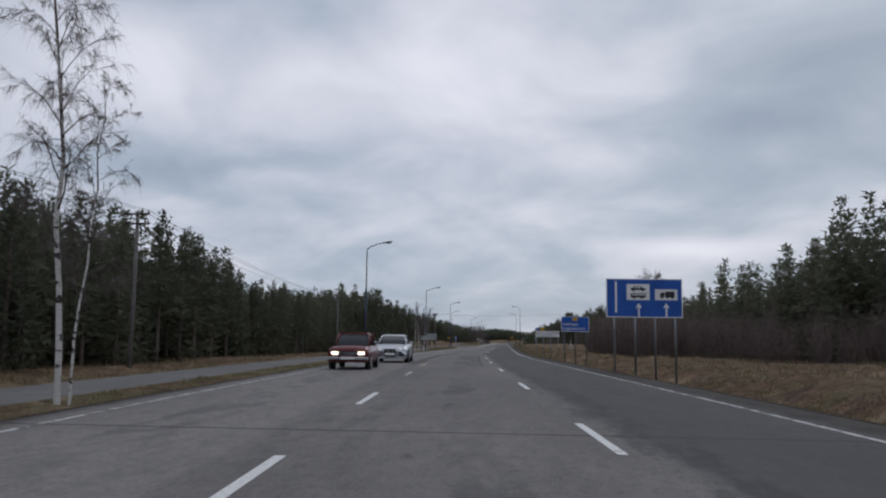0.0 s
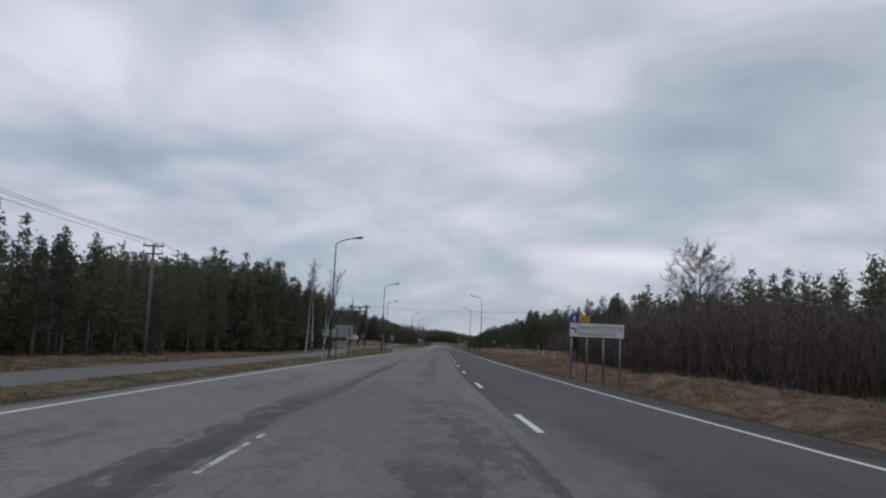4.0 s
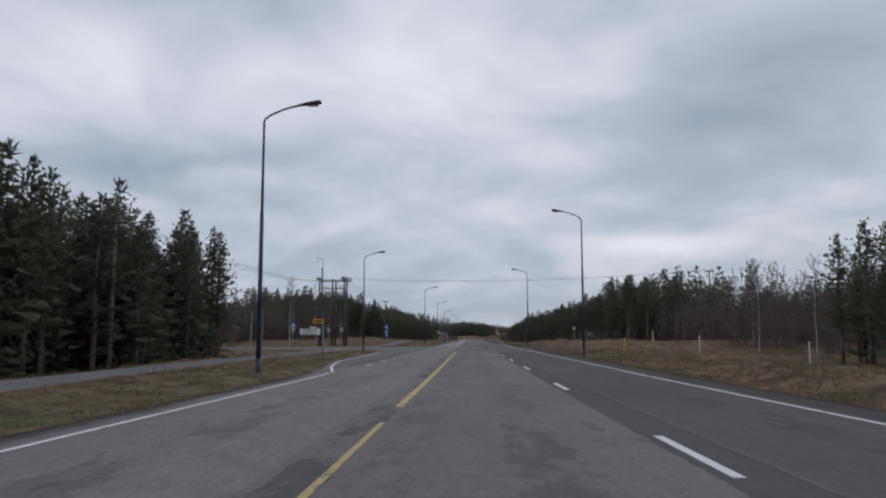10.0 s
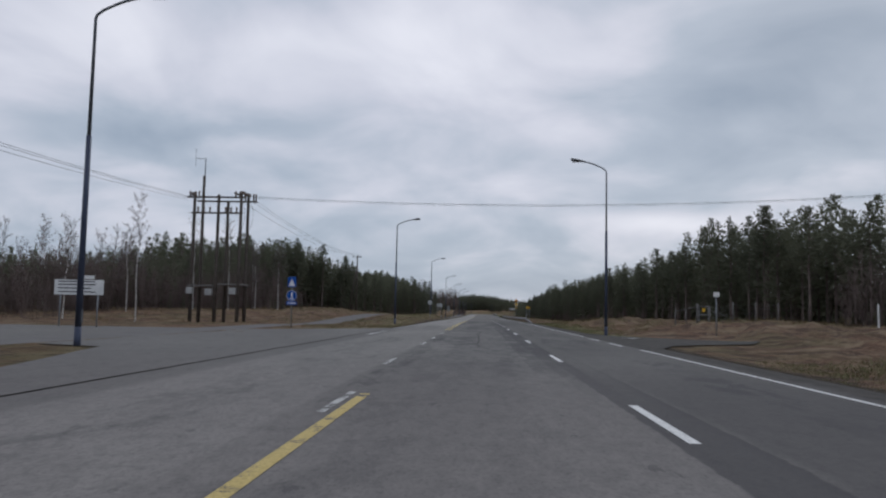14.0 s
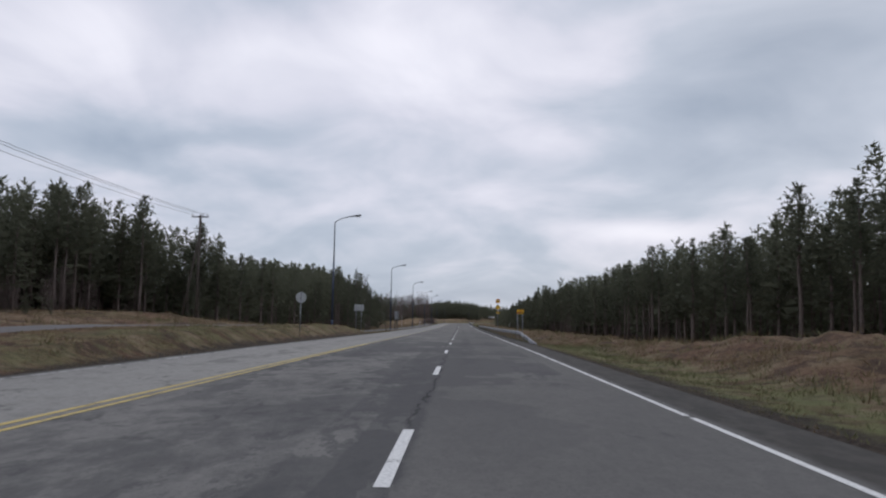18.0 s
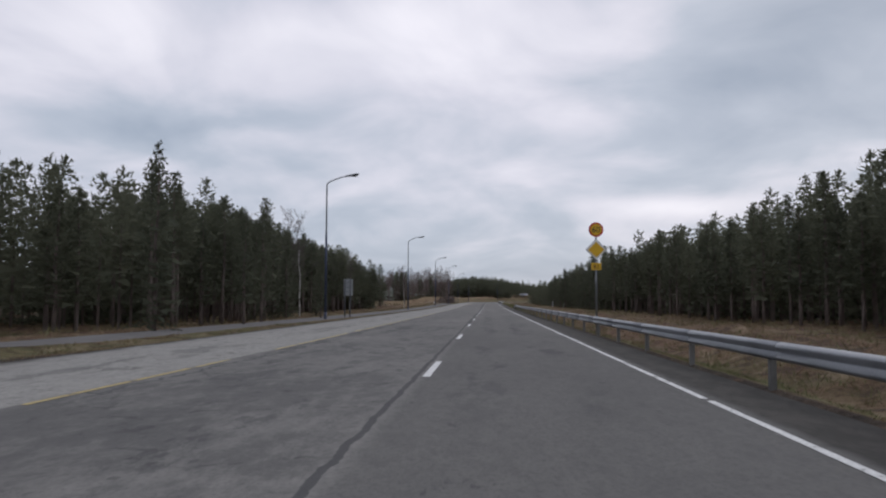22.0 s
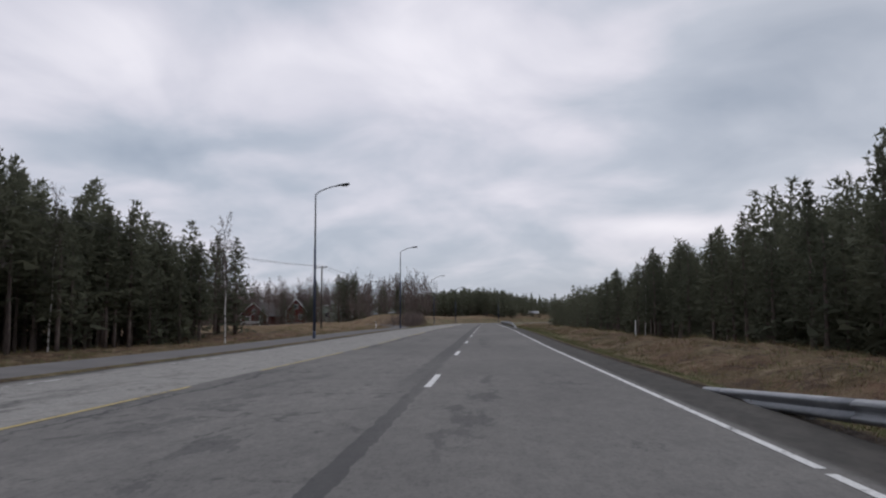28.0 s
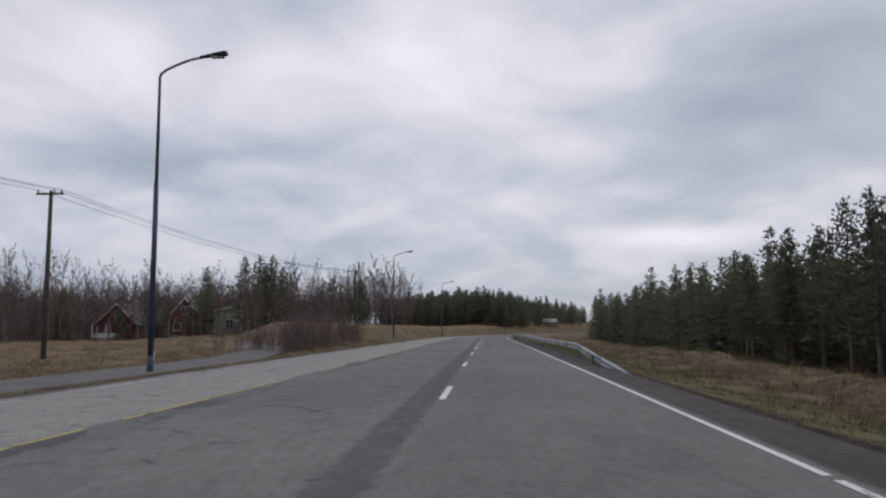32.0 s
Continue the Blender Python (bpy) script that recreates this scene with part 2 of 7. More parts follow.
    base = band(base, 2.98, 0.045, 0.8, k.math("MULTIPLY", k.step(y, 280.0, 300.0), k.step(y, 366.0, 358.0)), pos=xs, edge=0.7)
    base = band(base, 3.0, 0.11, 0.74, k.math("MULTIPLY", k.step(y, 356.0, 366.0), k.step(y, 450.0, 430.0)), pos=xs, edge=0.85)
    base = band(base, 2.80, 0.30, 0.66, k.math("MULTIPLY", k.step(y, 430.0, 455.0), k.step(mott, 0.62, 0.40, 0.55, 1.0)), pos=k.math("ADD", x, k.math("MULTIPLY", wob2, 0.7)), edge=0.6)
    base = band(base, 2.75, 0.55, 0.6, k.math("MULTIPLY", k.math("MULTIPLY", late, k.step(y, 296.0, 282.0)), k.step(flake, 0.42, 0.46)), pos=xs)
    base = band(base, 2.95, 0.28, 0.5, k.math("MULTIPLY", k.math("MULTIPLY", late, k.step(y, 285.0, 262.0)), 1.0), pos=xs, edge=0.9)
    base = band(base, 4.6, 1.1, 0.4, k.math("MULTIPLY", k.math("MULTIPLY", k.step(y, 222.0, 228.0), k.step(y, 262.0, 245.0)), torn), pos=xw)
    # seam along the middle line, broken away in places
    base = band(base, -0.55, 0.26, 0.6, k.math("MULTIPLY", torn, k.math("MAXIMUM", patchy2, 0.35)), pos=xs)
    base = band(base, -0.52, 0.035, 0.8, k.math("MULTIPLY", late, patchy), pos=xw)
    first = k.math("MULTIPLY", k.step(y, 34.0, 42.0), early)
    base = band(base, -0.80, 0.36, 0.62, k.math("MULTIPLY", k.math("MULTIPLY", first, k.step(y, 78.0, 68.0)), k.step(flake, 0.39, 0.46)), pos=xs)
    base = band(base, -0.42, 0.17, 0.62, k.math("MULTIPLY", k.math("MULTIPLY", k.step(y, 68.0, 78.0), k.step(y, 124.0, 112.0)), k.step(flake, 0.37, 0.44)), pos=xs)
    base = band(base, 2.2, 0.40, 0.5, k.math("MULTIPLY", k.math("MULTIPLY", first, k.step(y, 82.0, 66.0)), k.step(flake, 0.43, 0.54)), pos=xw)
    base = band(base, 2.66, 0.07, 0.7, k.math("MULTIPLY", first, k.step(y, 72.0, 60.0)), pos=xs)
    # ravelled wheel tracks, fewer towards the last bend
    calm = k.step(y, 425.0, 460.0, 1.0, 0.35)
    base = band(base, 1.60, 0.34, 0.6, k.math("MULTIPLY", k.math("MULTIPLY", k.step(flake, 0.41, 0.52), early), k.math("MULTIPLY", k.math("MAXIMUM", patchy2, k.step(y, 84.0, 92.0, 0.25, 0.75)), k.step(y, 165.0, 135.0, 0.3, 1.0))), pos=xw)
    base = band(base, 0.2, 0.3, 0.25, k.math("MULTIPLY", k.math("MULTIPLY", torn, early), patchy), pos=xw)
    base = band(base, 0.5, 0.55, 0.5, k.math("MULTIPLY", k.math("MULTIPLY", torn, late), k.math("MULTIPLY", patchy, calm)), pos=xw)
    base = band(base, 1.8, 0.35, 0.45, k.math("MULTIPLY", k.math("MULTIPLY", thin, late), calm), pos=xw)
    base = band(base, 5.35, 0.42, 0.6, k.math("MULTIPLY", torn, k.math("MULTIPLY", patchy2, calm)), pos=xw)
    base = band(base, 3.95, 0.30, 0.5, k.math("MULTIPLY", k.math("MULTIPLY", torn, late), patchy), pos=xw)
    base = band(base, -2.4, 0.5, 0.4, k.math("MULTIPLY", torn, k.math("MULTIPLY", patchy, calm)), pos=xw)
    base = band(base, 1.2, 5.5, 0.45, k.math("MULTIPLY", k.step(flake, 0.645, 0.665), calm), pos=x)
    # broad worn patches beyond the junction
    wide = k.step(k.noise(0.16, 4.0, 0.6, stretch=(1.3, 0.7, 1), off=(1, 8, 0)), 0.475, 0.49)
    zone = k.math("MULTIPLY", k.step(y, 262.0, 274.0), k.step(y, 316.0, 296.0))
    base = band(base, 2.8, 3.2, 0.66, k.math("MULTIPLY", wide, zone), (0.060, 0.060, 0.065), pos=x, edge=0.97)
    # a joint straight across the road and a crack along it
    base = band(base, 9.9, 0.06, 0.8, 1.0, pos=k.math("ADD", y, k.math("MULTIPLY", wob2, 0.12)))
    zig = k.math("ADD", x, k.math("MULTIPLY", k.math("SUBTRACT", k.noise(0.8, 6.0, 0.75, stretch=(1, 0.5, 1), off=(6, 0, 2)), 0.5), 0.75))
    crack = k.math("MULTIPLY", k.step(y, 264.0, 270.0), k.step(y, 292.0, 284.0))
    base = band(base, 1.3, 1.0, 0.22, k.math("MULTIPLY", k.step(flake, 0.40, 0.44), k.math("MULTIPLY", late, k.step(y, 285.0, 262.0))), pos=xw)
    base = band(base, 1.1, 0.02, 0.9, k.math("MULTIPLY", k.step(y, 224.0, 226.0), k.step(y, 248.0, 244.0)), (0.02, 0.02, 0.022), pos=zig)
    base = band(base, 4.95, 0.025, 0.9, k.math("MULTIPLY", k.step(y, 247.0, 248.5), k.step(y, 258.0, 253.0)), (0.02, 0.02, 0.022), pos=zig)
    base = band(base, 3.15, 0.018, 0.9, crack, (0.02, 0.02, 0.022), pos=zig)
    # fine crazing in the inner lane
    v = k.n("ShaderNodeTexVoronoi")
    v.feature = "DISTANCE_TO_EDGE"
    v.inputs["Scale"].default_value = 0.9
    jit = k.n("ShaderNodeMix")
    jit.data_type = "VECTOR"
    jit.inputs["Factor"].default_value = 0.45
    nn = k.n("ShaderNodeTexNoise")
    nn.inputs["Scale"].default_value = 1.3
    nn.inputs["Detail"].default_value = 6.0
    k.link(k.pos(), nn.inputs["Vector"])
    k.link(k.pos(), jit.inputs["A"])
    k.link(nn.outputs["Color"], jit.inputs["B"])
    k.link(jit.outputs["Result"], v.inputs["Vector"])
    craze = k.math("MULTIPLY", k.step(v.outputs["Distance"], 0.03, 0.008), k.math("MULTIPLY", k.step(mott, 0.48, 0.58), k.math("MULTIPLY", late, k.step(x, 3.2, 2.6))))
    base = k.mix(k.math("MULTIPLY", craze, 0.55), base, (0.045, 0.045, 0.048))
    # earth and gravel dust along both edges
    dusty = k.math("MAXIMUM", k.math("MAXIMUM", k.step(xw, 6.6, 7.0), k.math("MULTIPLY", k.step(xs, 6.60, 6.75), late)), k.math("MULTIPLY", k.step(xw, -4.1, -4.6), k.math("MAXIMUM", k.step(y, 168.0, 165.0), k.step(y, 250.0, 258.0))))
    base = k.mix(k.math("MULTIPLY", dusty, 0.85), base, k.mix(k.step(mott, 0.4, 0.6), (0.027, 0.026, 0.025), (0.048, 0.045, 0.043)))
    k.color(k.mix(early, k.scaled(base, (1.35, 1.325, 1.255)), k.scaled(base, (1.27, 1.21, 1.165))))
    k.bump(k.math("ADD", grain, stone), 0.3, 0.005)
    return k.m


def soil_and_grass():
    """Last year's grass, moss and bare earth on the verges."""
    k = Mat("dry_grass_ground", 0.95)
    k.b.inputs["Specular IOR Level"].default_value = 0.08
    a = k.noise(0.12, 5.0, 0.6)
    b = k.noise(1.3, 6.0, 0.7)
    c = k.noise(9.0, 5.0, 0.75)
    d = k.noise(0.45, 4.0, 0.6, off=(5, 2, 0))
    col = k.mix(k.step(b, 0.36, 0.62), (0.110, 0.064, 0.045), (0.200, 0.128, 0.084))
    col = k.mix(k.math("MULTIPLY", k.step(a, 0.45, 0.60), k.step(d, 0.4, 0.6, 0.2, 0.75)), col, (0.072, 0.074, 0.032))
    col = k.mix(k.math("MULTIPLY", k.step(d, 0.48, 0.62), 0.5), col, (0.22, 0.17, 0.105))
    col = k.mix(k.math("MULTIPLY", k.step(c, 0.50, 0.68), 0.45), col, (0.25, 0.195, 0.125))
    col = k.mix(k.math("MULTIPLY", k.step(c, 0.48, 0.34), 0.65), col, (0.034, 0.023, 0.017))
    # dark heather and matted pale straw in patches
    e, f = k.noise(0.75, 6.0, 0.72, off=(8, 3, 1)), k.noise(0.55, 6.0, 0.7, off=(2, 7, 4))
    col = k.mix(k.math("MULTIPLY", k.step(e, 0.50, 0.58), 0.7), col, (0.060, 0.040, 0.034))
    col = k.mix(k.math("MULTIPLY", k.step(f, 0.53, 0.62), 0.6), col, (0.29, 0.225, 0.150))
    # green strips beside the shoulders
    x, y = k.beside()
    near_r = k.math("MULTIPLY", k.step(x, 7.7, 8.2), k.step(x, 11.0, 9.8))
    near_l = k.math("MULTIPLY", k.step(x, -4.8, -5.6), k.step(x, -11.0, -7.5))
    green = k.math("MULTIPLY", k.math("MAXIMUM", k.math("MULTIPLY", near_r, k.step(y, 225.0, 255.0, 0.1, 1.0)), k.math("MULTIPLY", near_l, 0.5)), k.step(b, 0.38, 0.58))
    col = k.mix(k.math("MULTIPLY", green, 0.75), col, (0.165, 0.182, 0.082))
    # pale straw on the field before the last bend
    pale = k.math("MULTIPLY", k.math("MULTIPLY", k.step(y, 508.0, 522.0), k.step(x, -8.0, -11.0)), k.step(d, 0.36, 0.58, 0.15, 0.7))
    col = k.mix(pale, col, k.mix(k.step(c, 0.4, 0.62), (0.19, 0.130, 0.080), (0.33, 0.25, 0.155)))
    # dark gravel spilling from the shoulders
    gx = k.math("ADD", x, k.math("MULTIPLY", k.math("SUBTRACT", b, 0.5), 1.6))
    gravel = k.math("MAXIMUM", k.math("MULTIPLY", k.step(k.math("ADD", gx, k.step(y, 280.0, 300.0, 0.0, 0.5)), 8.7, 8.1), k.step(x, 7.0, 7.3)), k.math("MULTIPLY", k.step(gx, -5.3, -4.9), k.step(x, -4.4, -4.6)))
    col = k.mix(k.math("MULTIPLY", gravel, 0.85), col, k.mix(k.step(c, 0.4, 0.6), (0.030, 0.026, 0.023), (0.066, 0.057, 0.050)))
    k.color(col)
    k.bump(k.math("ADD", b, k.math("MULTIPLY", c, 0.6)), 1.0, 0.16)
    return k.m


BEND_Y, BEND_R = 600.0, 260.0
M = {}
M["asphalt"] = asphalt()
M["ground"] = soil_and_grass()
M["path"] = worn("path_asphalt", (0.125, 0.120, 0.118), (0.175, 0.168, 0.163), 0.8, 0.9, 0.0, 0.3, 60)
M["path"].node_tree.nodes["Principled BSDF"].inputs["Specular IOR Level"].default_value = 0.08


def road_paint(name, low, high, keep):
    """Road paint worn through to the dark asphalt in flakes."""
    k = Mat(name, 0.75)
    f, g = k.noise(2.2, 6.0, 0.75), k.noise(30.0, 3.0, 0.7)
    col = k.mix(k.step(g, 0.35, 0.65), low, high)
    k.color(k.mix(k.step(k.math("ADD", k.math("MULTIPLY", f, 0.75), k.math("MULTIPLY", g, 0.25)), keep, keep + 0.05), col, (0.105, 0.103, 0.098)))
    k.bump(g, 0.2, 0.004)
    return k.m


M["white"] = road_paint("white_road_paint", (0.55, 0.55, 0.54), (0.76, 0.76, 0.74), 0.57)
M["faint_white"] = road_paint("worn_white_road_paint", (0.40, 0.40, 0.39), (0.6, 0.6, 0.58), 0.49)
M["yellow"] = road_paint("yellow_road_paint", (0.42, 0.32, 0.11), (0.58, 0.45, 0.17), 0.54)
M["faint_yellow"] = road_paint("worn_yellow_road_paint", (0.38, 0.29, 0.12), (0.52, 0.41, 0.17), 0.545)
M["mast"] = worn("lamp_mast_blue_grey", (0.045, 0.056, 0.092), (0.072, 0.086, 0.130), 2.0, 0.5, 0.3)
M["mast_top"] = worn("lamp_mast_grey", (0.09, 0.10, 0.115), (0.14, 0.15, 0.165), 2.0, 0.5, 0.4)
M["head"] = worn("lamp_head_dark", (0.03, 0.032, 0.036), (0.05, 0.052, 0.056), 6.0, 0.5)
M["lens"] = worn("lamp_lens", (0.35, 0.36, 0.37), (0.5, 0.5, 0.5), 6.0, 0.2)
M["galv"] = worn("galvanised_steel", (0.20, 0.21, 0.225), (0.32, 0.33, 0.35), 1.5, 0.48, 0.75, 0.1)
M["wood_pole"] = worn("tarred_wood_pole", (0.060, 0.050, 0.043), (0.11, 0.095, 0.082), 3.0, 0.9, 0, 0.5, 25)
M["grey_pole"] = worn("weathered_wood_pole", (0.13, 0.125, 0.12), (0.20, 0.19, 0.18), 3.0, 0.9, 0, 0.5, 25)
M["box_grey"] = worn("metal_box_grey", (0.30, 0.31, 0.31), (0.42, 0.43, 0.42), 2.0, 0.6)
M["wet"] = worn("wet_broken_asphalt", (0.012, 0.012, 0.012), (0.030, 0.028, 0.026), 4.0, 0.16, 0.0, 0.05)
M["cable"] = worn("cable_black", (0.03, 0.03, 0.032), (0.05, 0.05, 0.052), 1.0, 0.7)


def needles():
    k = Mat("pine_needles", 0.9)
    k.b.inputs["Specular IOR Level"].default_value = 0.05
    r, i = k.random(), k.noise(0.9, 3.0, 0.6)
    col = k.mix(r, (0.106, 0.116, 0.084), (0.146, 0.154, 0.108))
    col = k.mix(k.math("MULTIPLY", k.step(i, 0.4, 0.7), 0.35), col, (0.164, 0.168, 0.118))
    k.color(col)
    thin, both = k.n("ShaderNodeBsdfTranslucent"), k.n("ShaderNodeMixShader")
    k.link(col, thin.inputs["Color"])
    both.inputs[0].default_value = 0.5
    k.link(k.b.outputs[0], both.inputs[1])
    k.link(thin.outputs[0], both.inputs[2])
    k.link(both.outputs[0], k.nt.nodes["Material Output"].inputs["Surface"])
    return k.m


def bark_mat(name, low, high, scale=6.0):
    k = Mat(name, 0.9)
    f = k.noise(scale, 5.0, 0.65, stretch=(1, 1, 0.3))
    k.color(k.mix(k.step(f, 0.35, 0.65), low, high))
    k.bump(f, 0.6, 0.02)
    return k.m


def birch_bark():
    k = Mat("birch_bark", 0.75)
    f = k.noise(3.0, 4.0, 0.65, stretch=(1.0, 1.0, 2.2))
    g = k.noise(9.0, 3.0, 0.6, stretch=(1, 1, 4.0))
    col = k.mix(k.step(g, 0.4, 0.7), (0.62, 0.60, 0.57), (0.45, 0.43, 0.40))
    k.color(k.mix(k.step(f, 0.54, 0.60), col, (0.045, 0.04, 0.036)))
    k.bump(f, 0.4, 0.01)
    return k.m


M["needle"] = needles()
M["pine_bark"] = bark_mat("pine_bark", (0.105, 0.086, 0.078), (0.180, 0.142, 0.124))
M["birch_bark"] = birch_bark()
M["twig"] = bark_mat("birch_twig", (0.085, 0.070, 0.066), (0.155, 0.130, 0.122))
M["brush"] = bark_mat("alder_twig", (0.106, 0.082, 0.074), (0.185, 0.146, 0.132), 1.0)


def grass_mat():
    """Straw, brown and fresh green blades, mixed in drifts."""
    k = Mat("grass_blades", 0.9)
    k.b.inputs["Specular IOR Level"].default_value = 0.1
    r = k.island()
    g = k.noise(0.09, 3.0, 0.6, stretch=(2.5, 1, 1))
    straw = k.mix(r, (0.165, 0.118, 0.070), (0.30, 0.23, 0.14))
    x, y = k.beside()
    strip = k.math("MULTIPLY", k.math("MULTIPLY", k.step(x, 7.7, 8.1), k.step(x, 11.2, 9.8)), k.step(y, 225.0, 255.0))
    strip = k.math("MAXIMUM", strip, k.math("MULTIPLY", k.math("MULTIPLY", k.step(x, -4.8, -5.2), k.step(x, -7.6, -6.4)), 0.45))
    g = k.math("ADD", g, k.math("MULTIPLY", strip, k.step(y, 455.0, 490.0, 0.24, 0.34)))
    green = k.mix(r, (0.112, 0.122, 0.054), (0.19, 0.19, 0.095))
    k.color(k.mix(k.step(k.math("ADD", g, k.math("MULTIPLY", k.math("SUBTRACT", r, 0.5), 0.35)), 0.48, 0.62), straw, green))
    return k.m


M["grass"] = grass_mat()


# ---- building helpers ----
def link_mesh(name, verts, faces, material, smooth=False):
    me = bpy.data.meshes.new(name)
    me.from_pydata([tuple(v) for v in verts], [], [tuple(f) for f in faces])
    if material:
        me.materials.append(material)
    if smooth:
        me.polygons.foreach_set("use_smooth", [True] * len(me.polygons))
    me.update()
    return me


def tri_mesh(name, v, tri, material):
    """A mesh of many triangles from numpy arrays."""
    me = bpy.data.meshes.new(name)
    n, t = len(v), len(tri)
    me.vertices.add(n)
    me.vertices.foreach_set("co", np.asarray(v, dtype=np.float32).ravel())
    me.loops.add(t * 3)
    me.loops.foreach_set("vertex_index", np.asarray(tri, dtype=np.int32).ravel())
    me.polygons.add(t)
    me.polygons.foreach_set("loop_start", np.arange(0, t * 3, 3, dtype=np.int32))
    me.polygons.foreach_set("loop_total", np.full(t, 3, dtype=np.int32))
    me.update(calc_edges=True)
    if material:
        me.materials.append(material)
    return me


def part(name, bm, material, parent=None, label=""):
    """Links a bmesh as one mesh object under a thing or a part."""
    me = bpy.data.meshes.new(name)
    bm.to_mesh(me)
    bm.free()
    me.materials.append(material)
    ob = new(name, me)
    if parent:
        ob.parent = parent
    if label:
        ob["label"] = label
    return ob


def holder(name, m, label, category, group=""):
    ob = new(name)
    ob.empty_display_size = 0.3
    ob.matrix_world = m
    return tagged(ob, label, category, group)


def box(bm, lo, hi, bevel=0.0):
    c = [(a + b) / 2 for a, b in zip(lo, hi)]
    s = [b - a for a, b in zip(lo, hi)]
    g = bmesh.ops.create_cube(bm, size=1.0, matrix=Matrix.Translation(c) @ Matrix.Diagonal((*s, 1)))
    if bevel:
        edges = list({e for v in g["verts"] for e in v.link_edges})
        bmesh.ops.bevel(bm, geom=edges, offset=bevel, segments=2, affect="EDGES", profile=0.5)
    return bm


def tube(bm, points, radii, sides=8, caps=True):
    """A tapered tube through the points."""
    rings = []
    pts = [Vector(p) for p in points]
    for i, p in enumerate(pts):
        d = (pts[min(i + 1, len(pts) - 1)] - pts[max(i - 1, 0)]).normalized()
        ref = Vector((0, 1, 0)) if abs(d.y) < 0.9 else Vector((1, 0, 0))
        a = d.cross(ref).normalized()
        b = d.cross(a)
        r = radii[i] if hasattr(radii, "__len__") else radii
        rings.append([bm.verts.new(p + a * r * math.cos(2 * math.pi * k / sides) + b * r * math.sin(2 * math.pi * k / sides)) for k in range(sides)])
    for r0, r1 in zip(rings, rings[1:]):
        for k in range(sides):
            f = bm.faces.new((r0[k], r0[(k + 1) % sides], r1[(k + 1) % sides], r1[k]))
            f.smooth = True
    if caps:
        bm.faces.new(rings[0])
        bm.faces.new(rings[-1][::-1])
    bmesh.ops.recalc_face_normals(bm, faces=bm.faces)
    return bm


def sm(a, b, x):
    t = np.clip((np.asarray(x, dtype=float) - a) / (b - a), 0, 1)
    return t * t * (3 - 2 * t)


def bend(y):
    """How far the road's middle line lies to the right of x = 0 at y: a slow curve at the start, a right-hand bend at the end."""
    y = np.asarray(y, dtype=float)
    start = 0
    for d in (-9, -3, 3, 9):
        start = start + np.interp(y + d, [-160, -60, -30, -10, 10, 30, 50, 70, 95, 112], [14.5, 7.93, 6.02, 4.69, 3.28, 2.15, 1.08, 0.34, 0.03, 0.0]) / 4
    o = np.maximum(y - BEND_Y, 0)
    return start + np.where(o < 160, o * o / (2 * BEND_R), 160 * 160 / (2 * BEND_R) + (o - 160) * 160 / BEND_R)


def rise(y):
    """The road's height along its way."""
    return np.interp(y, [-60, -20, 15, 40, 75, 110, 165, 290, 340, 420, 460, 500, 560, 620, 760], [0.28, 0.38, 0.45, 0.40, 0.27, 0.16, 0.0, 0.0, -0.15, -0.25, -0.20, 0.02, 0.10, 0.13, 0.18])


def path_u(y):
    """The middle of the foot and cycle path, left of the road."""
    return np.interp(y, [-60, 20, 60, 100, 125, 145, 165, 185, 210, 225, 262, 290, 330, 350, 375, 410, 480, 520, 532, 545, 560, 600], [-7.4, -7.6, -8.0, -8.3, -8.8, -9.8, -12.0, -13.2, -12.8, -12.4, -12.6, -11.0, -9.0, -8.0, -7.2, -7.0, -6.9, -6.9, -7.2, -9.5, -16.0, -40.0])


